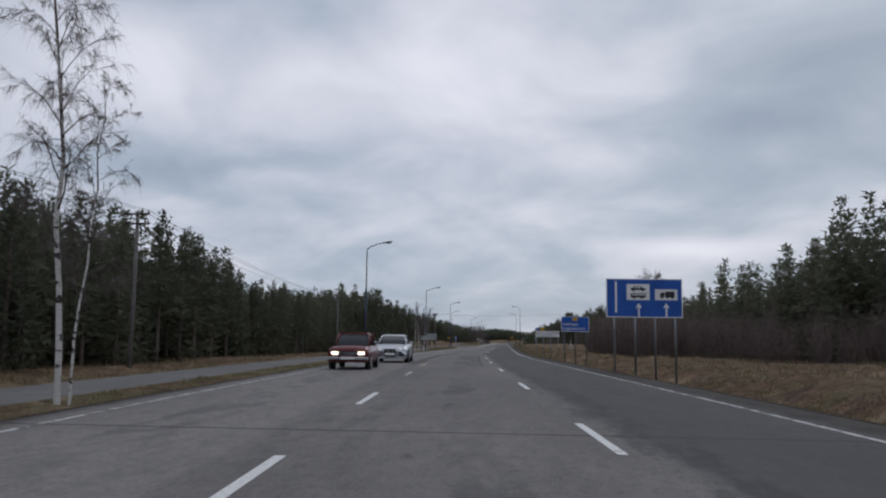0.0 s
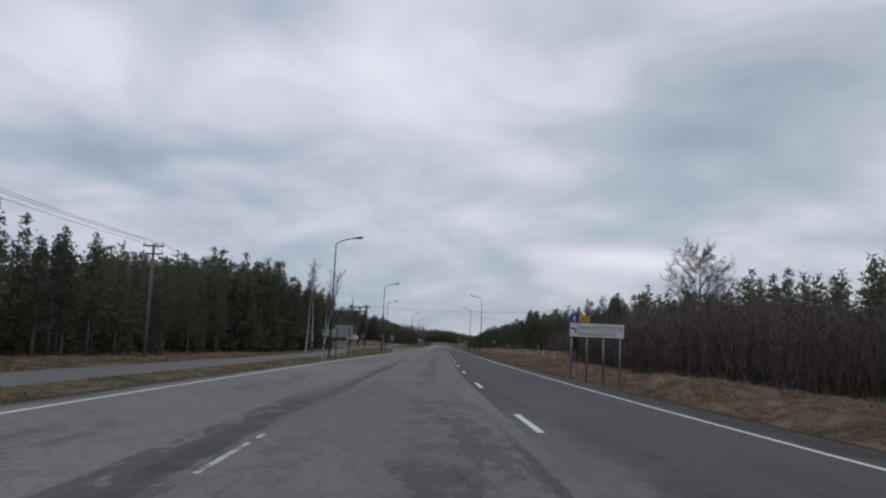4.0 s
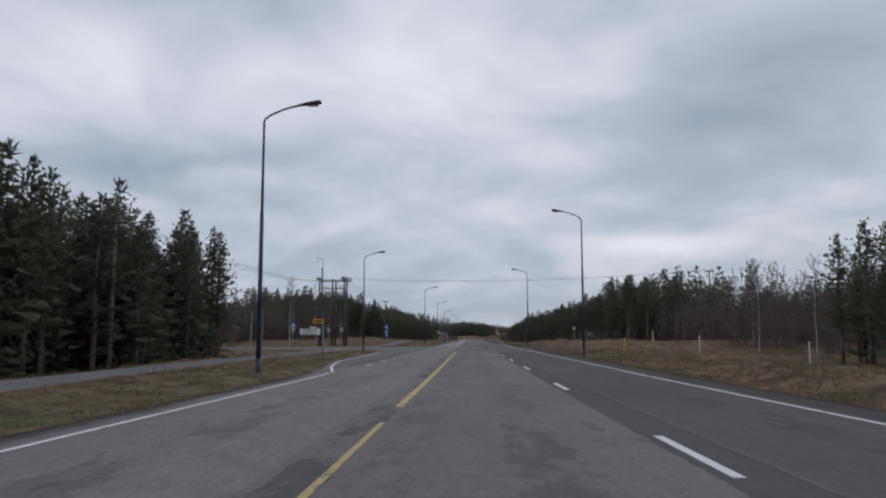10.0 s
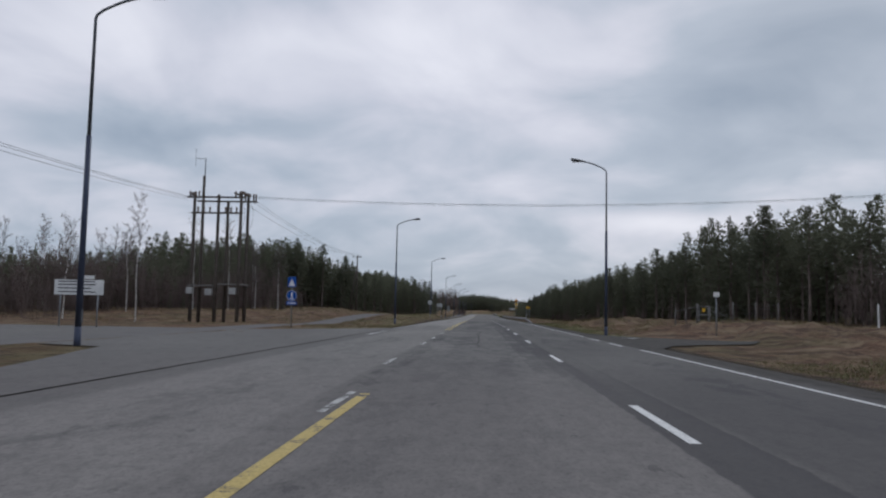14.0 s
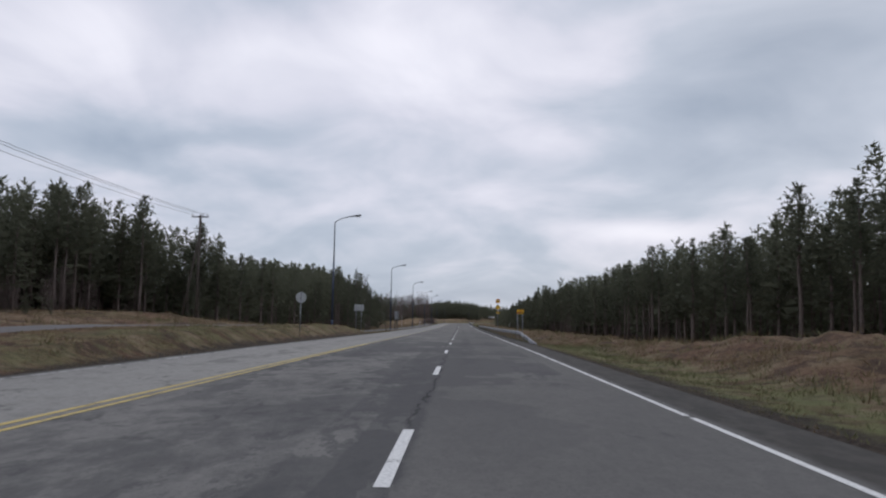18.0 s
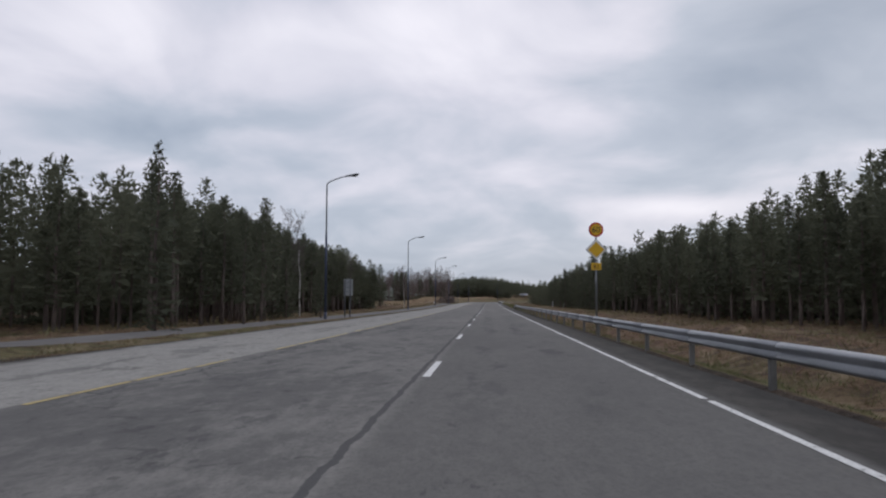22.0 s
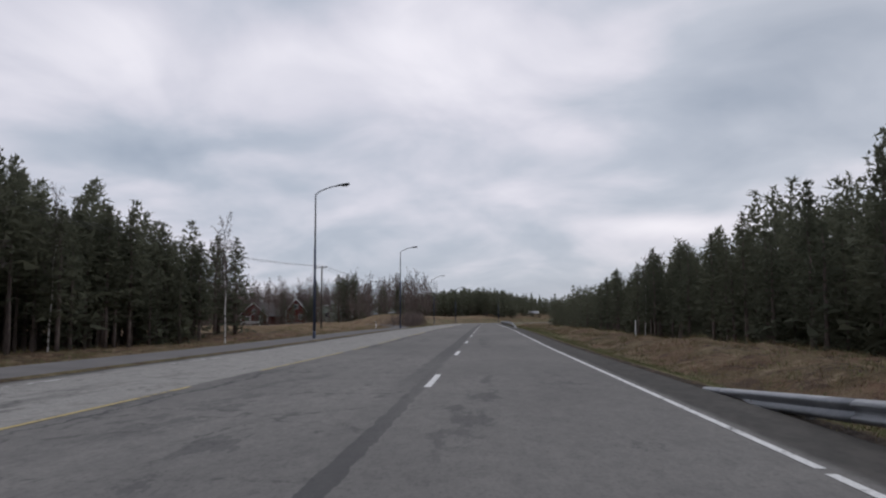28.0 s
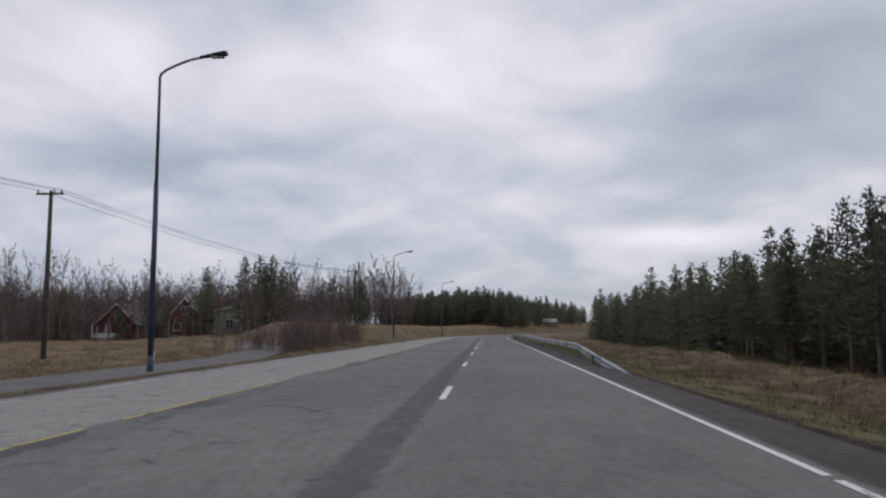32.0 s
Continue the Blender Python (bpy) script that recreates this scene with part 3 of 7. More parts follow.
def ground_z(u, y):
    """Height of the ground over the road's own height."""
    u, y = np.asarray(u, dtype=float), np.asarray(y, dtype=float)
    # right: shoulder, ditch, low ground before the forest, one bank
    bank = sm(205, 245, y) * (1 - sm(288, 318, y))
    deep = (0.62 + 0.12 * np.sin(y * 0.021)) * (1 - 0.9 * sm(160, 195, y) * (1 - sm(300, 322, y))) * (1 - 0.4 * sm(478, 505, y))
    floor = 0.1 + 0.45 * sm(70, 110, y) + 0.75 * sm(455, 500, y) * (1 - sm(640, 700, y))
    z = -sm(7.6, 8.1, u) * 0.08 - deep * sm(7.9, 10.2, u) * (1 - sm(10.6, 14.0, u)) - floor * sm(12, 24, u) * (1 - bank)
    z = z + bank * (0.52 * sm(9.5, 14.0, u) + 0.22 * sm(14, 24, u))
    access = sm(225, 230, y) * (1 - sm(243, 248, y)) * (1 - sm(13, 17, u)) * (u > 7.6)
    z = z * (1 - access) - 0.04 * access
    # left: low verge, path, ground behind it
    mound = sm(262, 292, y) * (1 - sm(322, 345, y))
    far = np.interp(y, [-50, 80, 120, 195, 215, 258, 285, 330, 350, 400, 450, 490, 520], [0.45, 0.5, 0.65, 0.7, 0.2, 0.1, 0.0, 0.0, 0.25, 0.6, 0.85, 0.85, 0.4])
    z = z - sm(-4.6, -5.3, u) * 0.10 * (1 - mound) + mound * (0.68 * sm(-4.7, -6.2, u) + 0.25 * sm(-11.5, -17.0, u) + 0.5 * sm(-17, -22, u) * sm(300, 318, y))
    flat = sm(203, 214, y) * (1 - sm(252, 264, y))
    z = z + 0.10 * flat * sm(-4.6, -5.3, u)
    far = far * (1 - flat)
    z = z - far * sm(path_u(y) - 1.4, path_u(y) - 7.0, u) * (u < -4.6)
    # bank on the outer side of the last bend
    z = z + sm(536, 566, y + 0.6 * (u + 5)) * (1.75 * sm(-4.9, -11.0, u)) * sm(1.6, 5.5, u - path_u(y)) * (1 - 0.8 * sm(-15, -24, u)) + 0.25 * sm(490, 515, y) * sm(-9, -14, u)
    # far wooded rise
    z = z + 3.6 * np.exp(-(((u + 60) / 60.0) ** 2)) * sm(660, 740, y) * sm(-6, -20, u)
    # unevenness away from the road
    off = np.maximum(sm(8.3, 12, u), sm(-5.3, -6.0, u) * sm(1.4, 2.0, np.abs(u - path_u(y))))
    off = off * (1 - 0.85 * flat * (u < 0) * (u > -66)) * (1 + 0.7 * sm(9.5, 12, u))
    off = off * (1 - access)
    z = z + (1 - access) * bank * sm(9.5, 13, u) * (0.16 * np.sin(u * 1.1 + 0.5 * np.sin(y * 0.9)) * np.sin(y * 0.75 + 0.7 * np.sin(u)) + 0.12 * np.sin(y * 0.33 + u * 0.4))
    z = z + off * (0.09 * np.sin(u * 1.3 + y * 0.37) * np.sin(y * 0.83 - u * 0.5) + 0.08 * np.sin(u * 0.31 - y * 0.17 + 1.0) + 0.05 * np.sin(u * 2.9 + 1.7 * y))
    z = z - np.where((u > -4.6) & (u < 7.6), 0.06, 0.0)
    return z


def place(u, y, dz=0.0, turn=0.0):
    """A pose on the ground at u metres beside the road's middle line."""
    return pose(u + float(bend(y)), y, float(ground_z(u, y) + rise(y)) + dz, 0, 0, turn)


def over_road(u, y, dz=0.0, turn=0.0):
    return pose(u + float(bend(y)), y, float(rise(y)) + dz, 0, 0, turn)


def grid_mesh(name, us, ys, zf, material):
    U, Y = np.meshgrid(us, ys)
    v = np.stack([U + bend(Y), Y, zf(U, Y) + rise(Y)], -1).reshape(-1, 3)
    a, b = len(us), len(ys)
    idx = np.arange(a * b).reshape(b, a)
    q = np.stack([idx[:-1, :-1], idx[:-1, 1:], idx[1:, 1:], idx[1:, :-1]], -1).reshape(-1, 4)
    return link_mesh(name, v.tolist(), q.tolist(), material, True)


def words(text, size, material, parent, name="lettering", align="LEFT"):
    """Raised lettering on the front (-y side) of a sign; returns the part."""
    cu = bpy.data.curves.new(name, "FONT")
    cu.body, cu.size, cu.extrude, cu.align_x = text, size, 0.004, align
    tmp = bpy.data.objects.new(name, cu)
    scene.collection.objects.link(tmp)
    bpy.context.view_layer.update()
    me = bpy.data.meshes.new_from_object(tmp.evaluated_get(bpy.context.evaluated_depsgraph_get()))
    bpy.data.objects.remove(tmp)
    me.materials.clear()
    me.materials.append(material)
    ob = new(name, me)
    ob.parent = parent
    ob.rotation_euler = (radians(90), 0, 0)
    return ob


# ---- the ground and the road ----
us = sorted(set([-3000, -1200, -500, -250, -170, -130, -105, -85, -70, -60, -52, -45, -39, -34, -30, -27, -24] + [round(-22 + 0.5 * i, 2) for i in range(33)]
                + [-5.6, -5.3, -5.0, -4.75, -4.5, -3, 0, 3, 6, 7.5, 7.7, 7.9, 8.2, 8.6] + [9 + 0.5 * i for i in range(28)]
                + [24, 26, 29, 33, 38, 45, 55, 70, 90, 130, 200, 400, 1200, 3000]))
ys = [-3000, -1000, -400, -200, -120, -80] + [-60 + 1.6 * i for i in range(438)] + [645, 655, 670, 690, 710, 730, 750, 780, 820, 880, 1000, 1300, 2000, 4000]
ground = tagged(new("ground", grid_mesh("ground", us, ys, ground_z, M["ground"])), "dry yellow-brown spring grass and bare earth beside a road", "ground", kind="structure")

road_ys = [-160 + 4 * i for i in range(245)]
road = tagged(new("road", grid_mesh("road", [-4.75, -4.6, -2.5, -0.3, 1.5, 3.3, 5.0, 6.8, 7.5, 7.75], road_ys,
                                    lambda U, Y: np.where((U < -4.7) | (U > 7.6), -0.12, 0.0), M["asphalt"])),
              "worn grey asphalt road with patches and dark seams", "road", kind="structure")


def strip(name, y0, y1, uf, half, z, material, step=2.0):
    n = max(int((y1 - y0) / step), 1)
    v, f = [], []
    for i in range(n + 1):
        y = y0 + (y1 - y0) * i / n
        u = float(uf(y))
        zz = float(z(u, y) if callable(z) else z) + float(rise(y))
        c = u + float(bend(y))
        v += [(c - half, y, zz), (c + half, y, zz)]
    for i in range(n):
        f.append((2 * i, 2 * i + 1, 2 * i + 3, 2 * i + 2))
    return link_mesh(name, v, f, material)


def slab(name, rows, material, lift):
    """Pavement between two edges: rows of (y, u left, u right)."""
    v, f = [], []
    for y, a, b in rows:
        for k in range(7):
            u = a + (b - a) * k / 6
            v.append((u + float(bend(y)), y, max(float(ground_z(u, y)), -0.02) + lift + float(rise(y))))
    for i in range(len(rows) - 1):
        for k in range(6):
            p = i * 7 + k
            f.append((p, p + 1, p + 8, p + 7))
    return link_mesh(name, v, f, material)




def path_mesh():
    """The path with low earth slopes on both sides."""
    v, f = [], []
    n = 351
    for i in range(n):
        y = -140 + 2.0 * i
        u = float(path_u(y))
        top = max(float(ground_z(u - 1.2, y)), float(ground_z(u + 1.2, y)), float(ground_z(u, y))) + 0.04
        for du in (-2.0, -1.25, 0.0, 1.25, 2.0):
            z = top if abs(du) < 1.9 else float(ground_z(u + du, y)) - 0.06
            v.append((u + du + float(bend(y)), y, z + float(rise(y)) + (0.015 if du == 0 else 0)))
    for i in range(n - 1):
        for k in range(4):
            p = 5 * i + k
            f.append((p, p + 1, p + 6, p + 5))
    me = link_mesh("cycle_path", v, f, M["path"])
    me.materials.append(M["ground"])
    for i, poly in enumerate(me.polygons):
        poly.material_index = 1 if i % 4 in (0, 3) else 0
    return me


tagged(new("cycle_path", path_mesh()), "narrow pale grey asphalt foot and cycle path beside the road", "path", kind="structure")
BAY = ([168.7, 174.3, 181.4, 188.0, 206.0, 212.0], [-3.88, -4.92, -5.8, -5.97, -6.4, -6.5])
rows = [(168.7 + 0.2, -4.7, -4.55)] + [(172 + 2 * i, min(float(np.interp(172 + 2 * i, *BAY)) - 0.32, -4.7), -4.55) for i in range(20)]
rows += [(212 + 2 * i, np.interp(212 + 2 * i, [212, 220, 228], [-6.85, -9.0, -34.0]), -4.55) for i in range(9)]
rows += [(230 + i, -60.0 - 6 * i, -4.55) for i in range(7)] + [(237.5, -40.0, -4.55), (239.5, -16.0, -4.55), (241, -10.0, -4.55), (244, -7.4, -4.55), (246.5, -5.6, -4.55), (249.5, -4.72, -4.55)]
tagged(new("side_road", slab("side_road", rows, M["asphalt"], 0.036)), "asphalt side road and bus bay meeting the main road", "road", kind="structure")
rows = [(227, 7.45, 7.6), (230, 7.45, 8.6), (232, 7.45, 10.5), (234, 7.45, 13.0), (236, 7.45, 14.0), (238, 7.45, 13.5), (240, 7.45, 11.0), (243, 7.45, 8.6), (246, 7.45, 7.6)]
tagged(new("side_access", slab("side_access", rows, M["asphalt"], 0.024)), "short asphalt access joining the main road", "road", kind="structure")

# road markings, each stripe a thin layer of paint
marks = tagged(new("road_marking"), "worn white and yellow painted road lines", "road marking", kind="structure")


def stripe(name, y0, y1, u, half, material, z=0.005):
    ob = new(name, strip(name, y0, y1, u if callable(u) else (lambda y: u), half, z, material, 2.5))
    ob.parent = marks
    return ob


rd = random.Random(5)
EDGE_R, LANE, MID_A, MID_B, EDGE_L = 6.52, 3.13, -0.31, -0.84, -3.98
y = -150.0
while y < 226:
    n = min(rd.uniform(25, 60), 226 - y)
    stripe("edge_line", y, y + max(n - 0.3, 0.2), EDGE_R, 0.05, M["white" if y > 45 else "faint_white"])
    y += n
for k in range(2):
    stripe("edge_dash", 228.6 + 5.8 * k, 231.5 + 5.8 * k, EDGE_R - 0.1, 0.055, M["white"])
y = 240.3
while y < 760:
    n = rd.uniform(5, 30)
    stripe("edge_line", y, y + n - 0.2, EDGE_R + rd.uniform(-0.012, 0.012), 0.043, M["white"])
    y += n
for k in range(-14, 64):
    y = float(np.interp(k, [-14, 0, 1, 2, 3, 8, 16, 20, 24, 29, 34, 43, 64], [-155.4, 8.3, 19.1, 31.0, 43.3, 101.7, 194.8, 241.6, 286.9, 345.9, 405.7, 510.9, 756.0]))
    stripe("lane_dash", y, y + 2.85 + 0.2 * rd.random(), LANE, 0.058, M["white"])
# left edge
y = -150.0
while y < 168.4:
    n = min(rd.uniform(18, 50), 169.0 - y)
    stripe("edge_line", y, y + max(n - 0.4, 0.2), EDGE_L, 0.05, M["white" if y > 45 else "faint_white"])
    y += n
stripe("edge_line", 168.7, 206, lambda y: float(np.interp(y, *BAY)), 0.05, M["white"], 0.036)
for a, b in ((176.2, 178.5), (182.0, 184.4), (187.6, 190.0), (193.4, 196.2), (199.1, 201.6), (203.8, 205.4)):
    stripe("bay_dash", a, b, -3.70, 0.042, M["white"])
for a, b in ((236.5, 241.2), (242.0, 243.6)):
    stripe("edge_dash", a, b, -4.15, 0.055, M["white"])
stripe("edge_line", 250.0, 300.0, lambda y: -4.35 + 0.2 * float(sm(262, 285, y)), 0.04, M["faint_white"])
y = 392.0
while y < 540:
    n = rd.uniform(1.2, 4.0)
    stripe("edge_dash", y, y + n, -3.95, 0.04, M["faint_white"])
    y += n + rd.uniform(0.8, 5.0)
# middle line: white dashes and yellow over them
stripe("middle_dash", 4.6, 7.7, MID_A, 0.06, M["white"])
for k in range(11):
    y = 13.8 + 11.85 * (k - 8)
    stripe("middle_dash", y, y + 3.1, MID_A, 0.06, M["faint_white" if y > 20 else "white"])
stripe("middle_dash", 49.5, 50.4, -0.66, 0.045, M["white"])
stripe("middle_dash", 62.2, 65.1, -0.38, 0.035, M["faint_white"])
stripe("yellow_line", 51.4, 53.5, -0.41, 0.02, M["faint_yellow"])
for a, b in ((35.6, 40.6), (54.9, 56.9), (101.0, 106.5), (109.5, 128.0), (128.6, 140.0), (143.5, 152.6), (155.2, 210.0)):
    stripe("yellow_line", a, b, MID_A - 0.035, 0.04 if a < 150 else 0.07, M["yellow" if a > 150 else "faint_yellow"])
for a in (37.9, 119.4, 131.2, 193.3, 208.0, 216.0, 226.4, 232.4, 240.0):
    stripe("middle_dash", a, a + 2.2, -0.55 if a < 215 else -0.82, 0.05, M["faint_white"])
stripe("yellow_line", 248.0, 296.0, -0.78, 0.045, M["yellow"])
stripe("yellow_line", 248.6, 330.0, lambda y: -1.02 + 0.16 * float(sm(270, 300, y)), 0.05, M["yellow"])
y = 330.6
while y < 560:
    n = rd.uniform(2.0, 14.0)
    stripe("yellow_line", y, y + n, MID_B, 0.04, M["faint_yellow"])
    y += n + rd.uniform(0.5, 5.0)


# ---- street lamps ----
def street_lamp():
    ob = holder("street_lamp", pose(0, 0, 0), "tall dark blue-grey steel street lamp with a curved arm", "street lamp", "street lamps along the road")
    bm = tube(bmesh.new(), [(0, 0, -0.3), (0, 0, 0.5)], [0.095, 0.095], 12)
    part("base_sleeve", bm, M["mast"], ob)
    part("mast", tube(bmesh.new(), [(0, 0, 0.5), (0, 0, 3.4), (0, 0, 5.6)], [0.088, 0.08, 0.072], 12), M["mast"], ob)
    arm = [(0, 0, 5.6), (0, 0, 8.82), (0.03, 0, 8.92)]
    for i in range(1, 9):
        a = i / 8
        arm.append((0.05 + 1.28 * a, 0, 8.98 + 0.46 * math.sin(a * 1.35) - 0.02 * a))
    part("arm", tube(bmesh.new(), arm, [0.055, 0.042] + [0.038] * 9, 10), M["mast_top"], ob, "grey upper mast bent over the road")
    bm = bmesh.new()
    prof = [(1.24, 0.05, 0.05), (1.46, 0.075, 0.075), (1.78, 0.13, 0.10), (2.03, 0.15, 0.10), (2.10, 0.12, 0.06)]
    rings = []
    for x, w, h in prof:
        zc = 9.41 + (x - 1.24) * 0.13
        rings.append([bm.verts.new((x, w * c, zc + h * s)) for c, s in ((-1, -0.35), (-0.8, 0.55), (-0.3, 0.85), (0.3, 0.85), (0.8, 0.55), (1, -0.35), (0.4, -0.6), (-0.4, -0.6))])
    for a, b in zip(rings, rings[1:]):
        for i in range(8):
            bm.faces.new((a[i], a[(i + 1) % 8], b[(i + 1) % 8], b[i])).smooth = True
    bm.faces.new(rings[0])
    bm.faces.new(rings[-1][::-1])
    bmesh.ops.recalc_face_normals(bm, faces=bm.faces)
    head = part("lamp_head", bm, M["head"], ob, "dark tapered lamp head")
    bm = box(bmesh.new(), (1.6, -0.085, 9.385), (2.0, 0.085, 9.415), 0.008)
    part("lens", bm, M["lens"], head)
    bm = box(bmesh.new(), (0.07, -0.05, 0.62), (0.1, 0.05, 0.95), 0.005)
    part("hatch", bm, M["mast_top"], ob)
    return ob


lamp = street_lamp()
lamp.matrix_world = place(-6.82, 64.4)
for u, y in [(-6.7, 12.0), (-6.57, 116.8), (-6.67, 169.4), (-9.84, 220.4), (-6.5, 269.6), (-6.57, 321.0), (-6.6, 373.2), (-6.6, 425.4), (-6.4, 475.3), (-6.15, 520.8), (-6.25, 582.0), (-6.3, 634.0), (-6.3, 686.0)]:
    if y > 20:
        ob = copy_thing(lamp, place(u, y))
        ob.scale.z = {169.4: 1.04, 220.4: 1.045, 321.0: 0.93, 425.4: 1.02, 520.8: 1.025}.get(y, 1.0)
for u, y in [(8.84, 197.0), (8.5, 245.6)]:
    ob = copy_thing(lamp, place(u, y, 0, 180))
    ob.scale.z = 1.09


# ---- trees ----
def pine_arrays(seed, h, bare, spread, blades=7, gap=0.42, droop=0.0, big=1.0, core=16, wide=0.6):
    """Crown triangles of a conifer: whorls of upswept branches with short needle tufts along their outer part."""
    rng = np.random.default_rng(seed)
    V, z = [], h * bare
    while z < h - 0.2:
        f = (z - h * bare) / (h * (1 - bare))
        L = spread * 1.22 * (1 - f) ** 0.72 * (0.55 + 0.45 * min(1, f * 4 + 0.3)) + 0.12
        n = int(rng.integers(4, 7))
        a0 = rng.uniform(0, 6.28)
        # shaded inner foliage that closes the crown
        if core and f < 0.9:
            q = np.array([0, 0, z]) + rng.normal(0, 1, (core, 3)) * np.array([0.30 * L, 0.30 * L, 0.2])
            V.append(q[:, None, :] + rng.normal(0, 1, (core, 3, 3)) * np.array([0.24 * L, 0.24 * L, 0.2]) * wide)
        for b in range(n):
            if rng.random() < 0.16:
                continue
            az = a0 + b * 6.283 / n + rng.normal(0, 0.3)
            up = (0.10 + 0.75 * f) - droop * (1 - f) + rng.normal(0, 0.12)
            l = L * rng.uniform(0.55, 1.2)
            d = np.array([math.cos(az) * math.cos(up), math.sin(az) * math.cos(up), math.sin(up)])
            m = max(2, int(l / (0.20 * big)))
            s = (0.28 + 0.72 * (np.arange(m) + 0.5) / m) * l
            p = np.array([0, 0, z]) + d * s[:, None] + rng.normal(0, 0.07, (m, 3))
            p[:, 2] += 0.16 * (s / max(l, 0.1)) ** 2 * l * (1.0 if droop == 0 else -0.5)
            p = np.repeat(p, blades, 0)
            k = len(p)
            dirs = d * 0.55 + rng.normal(0, 0.6, (k, 3)) + np.array([0, 0, 0.3 if droop == 0 else 0.0])
            dirs /= np.linalg.norm(dirs, axis=1)[:, None]
            side = np.cross(dirs, rng.normal(0, 1, (k, 3)))
            side /= np.linalg.norm(side, axis=1)[:, None] + 1e-6
            ln = rng.uniform(0.13, 0.28, (k, 1)) * big
            w = rng.uniform(0.022, 0.050, (k, 1)) * big
            base = p - dirs * 0.05
            V.append(np.stack([base - side * w, base + side * w, base + dirs * ln], 1))
        z += gap * rng.uniform(0.75, 1.25) * (1 - 0.4 * f)
    # leader
    k = 24
    d = rng.normal(0, 0.35, (k, 3)) + np.array([0, 0, 0.9])
    d /= np.linalg.norm(d, axis=1)[:, None]
    b = np.array([0, 0, h]) - np.array([0, 0, 1]) * rng.uniform(0.05, 0.7, (k, 1))
    s = np.cross(d, rng.normal(0, 1, (k, 3)))
    s /= np.linalg.norm(s, axis=1)[:, None]
    V.append(np.stack([b - s * 0.03, b + s * 0.03, b + d * 0.26], 1))
    v = np.concatenate(V).reshape(-1, 3)
    return v, np.arange(len(v)).reshape(-1, 3)


def trunk_bm(h, r, seed):
    rng = random.Random(seed)
    pts, rad = [], []
    for i in range(7):
        f = i / 6
        pts.append((rng.uniform(-0.05, 0.05) * f * 2, rng.uniform(-0.05, 0.05) * f * 2, -0.3 + (h * 0.97 + 0.3) * f))
        rad.append(r * (1 - f) ** 0.8 + 0.012)
    bm = tube(bmesh.new(), pts, rad, 7)
    # dead side branches below the crown
    for i in range(9):
        z = h * rng.uniform(0.12, 0.55)
        a = rng.uniform(0, 6.28)
        l = rng.uniform(0.4, 1.1)
        tube(bm, [(0, 0, z), (math.cos(a) * l, math.sin(a) * l, z + rng.uniform(-0.1, 0.2))], [0.018, 0.005], 3, False)
    return bm


KINDS = []
for seed, h, bare, spread, droop in [(1, 10.0, 0.30, 1.75, 0.0), (2, 10.8, 0.48, 1.6, 0.0), (3, 9.2, 0.22, 1.8, 0.0), (4, 11.0, 0.52, 1.7, 0.0), (5, 9.6, 0.06, 1.7, 0.30), (6, 7.4, 0.05, 1.5, 0.25)]:
    KINDS.append((seed, h, bare, spread, droop))
NEAR = []
for seed, h, bare, spread, droop in KINDS:
    v, t = pine_arrays(seed, h, bare, spread * 0.92, 7, 0.40, droop)
    crown = tri_mesh("crown", v, t, M["needle"])
    name = "spruce_tree" if droop else "pine_tree"
    ob = holder(name, pose(0, 0, 0), "dark green spruce with low branches at the forest edge" if droop else "tall dark green pine with bare lower trunk at the forest edge", "tree", "conifers at the forest edge")
    part("trunk", trunk_bm(h, 0.12, seed), M["pine_bark"], ob)
    c = new("crown", crown)
    c.parent = ob
    NEAR.append(ob)
FAR = [pine_arrays(seed + 20, h, bare * 0.8, spread, 2, 0.62, droop, 1.7, 9, 0.8) for seed, h, bare, spread, droop in KINDS]
LOW = [pine_arrays(seed + 30, h, 0.04, spread, 2, 0.62, droop, 1.7, 10, 0.8) for seed, h, bare, spread, droop in KINDS]


DEEP = [pine_arrays(seed + 40, h, 0.03, spread * 1.15, 2, 1.15, droop, 2.1, 7, 1.0) for seed, h, bare, spread, droop in KINDS]


def forest_edge(side, y):
    """u of the forest's edge beside the road."""
    if side < 0:
        return np.interp(y, [-80, 30, 80, 150, 186, 204, 208, 255, 290, 306, 330, 345, 358, 376, 392, 410, 450, 487, 511], [-20, -20, -23, -24.5, -20.5, -19.0, -66, -56, -39, -30, -26, -20, -12.5, -12.0, -19, -25, -25, -23, -22])
    return np.interp(y, [-80, 40, 80, 110, 150, 195, 205, 258, 268, 300, 340, 400, 450, 500, 560, 620, 700], [36, 38, 34, 29, 24, 25, 46, 46, 28, 27, 25.5, 25.5, 24.5, 23.5, 22, 20, 26])


def tree_size(side, y):
    if side < 0:
        return np.interp(y, [0, 50, 75, 95, 136, 152, 175, 192, 204, 210, 290, 306, 325, 338, 350, 380, 420, 487], [1.1, 1.12, 1.2, 0.95, 0.86, 1.17, 1.36, 1.15, 1.02, 0.46, 0.52, 0.66, 1.02, 0.98, 0.77, 0.83, 1.2, 1.1])
    return np.interp(y, [0, 66, 92, 108, 120, 150, 180, 205, 258, 266, 300, 330, 380, 420, 480, 489, 500, 522, 560, 620], [1.35, 1.5, 1.2, 1.0, 0.9, 0.92, 1.05, 0.85, 0.70, 0.96, 1.06, 1.0, 0.96, 1.03, 1.1, 1.18, 1.16, 1.08, 0.92, 0.8])


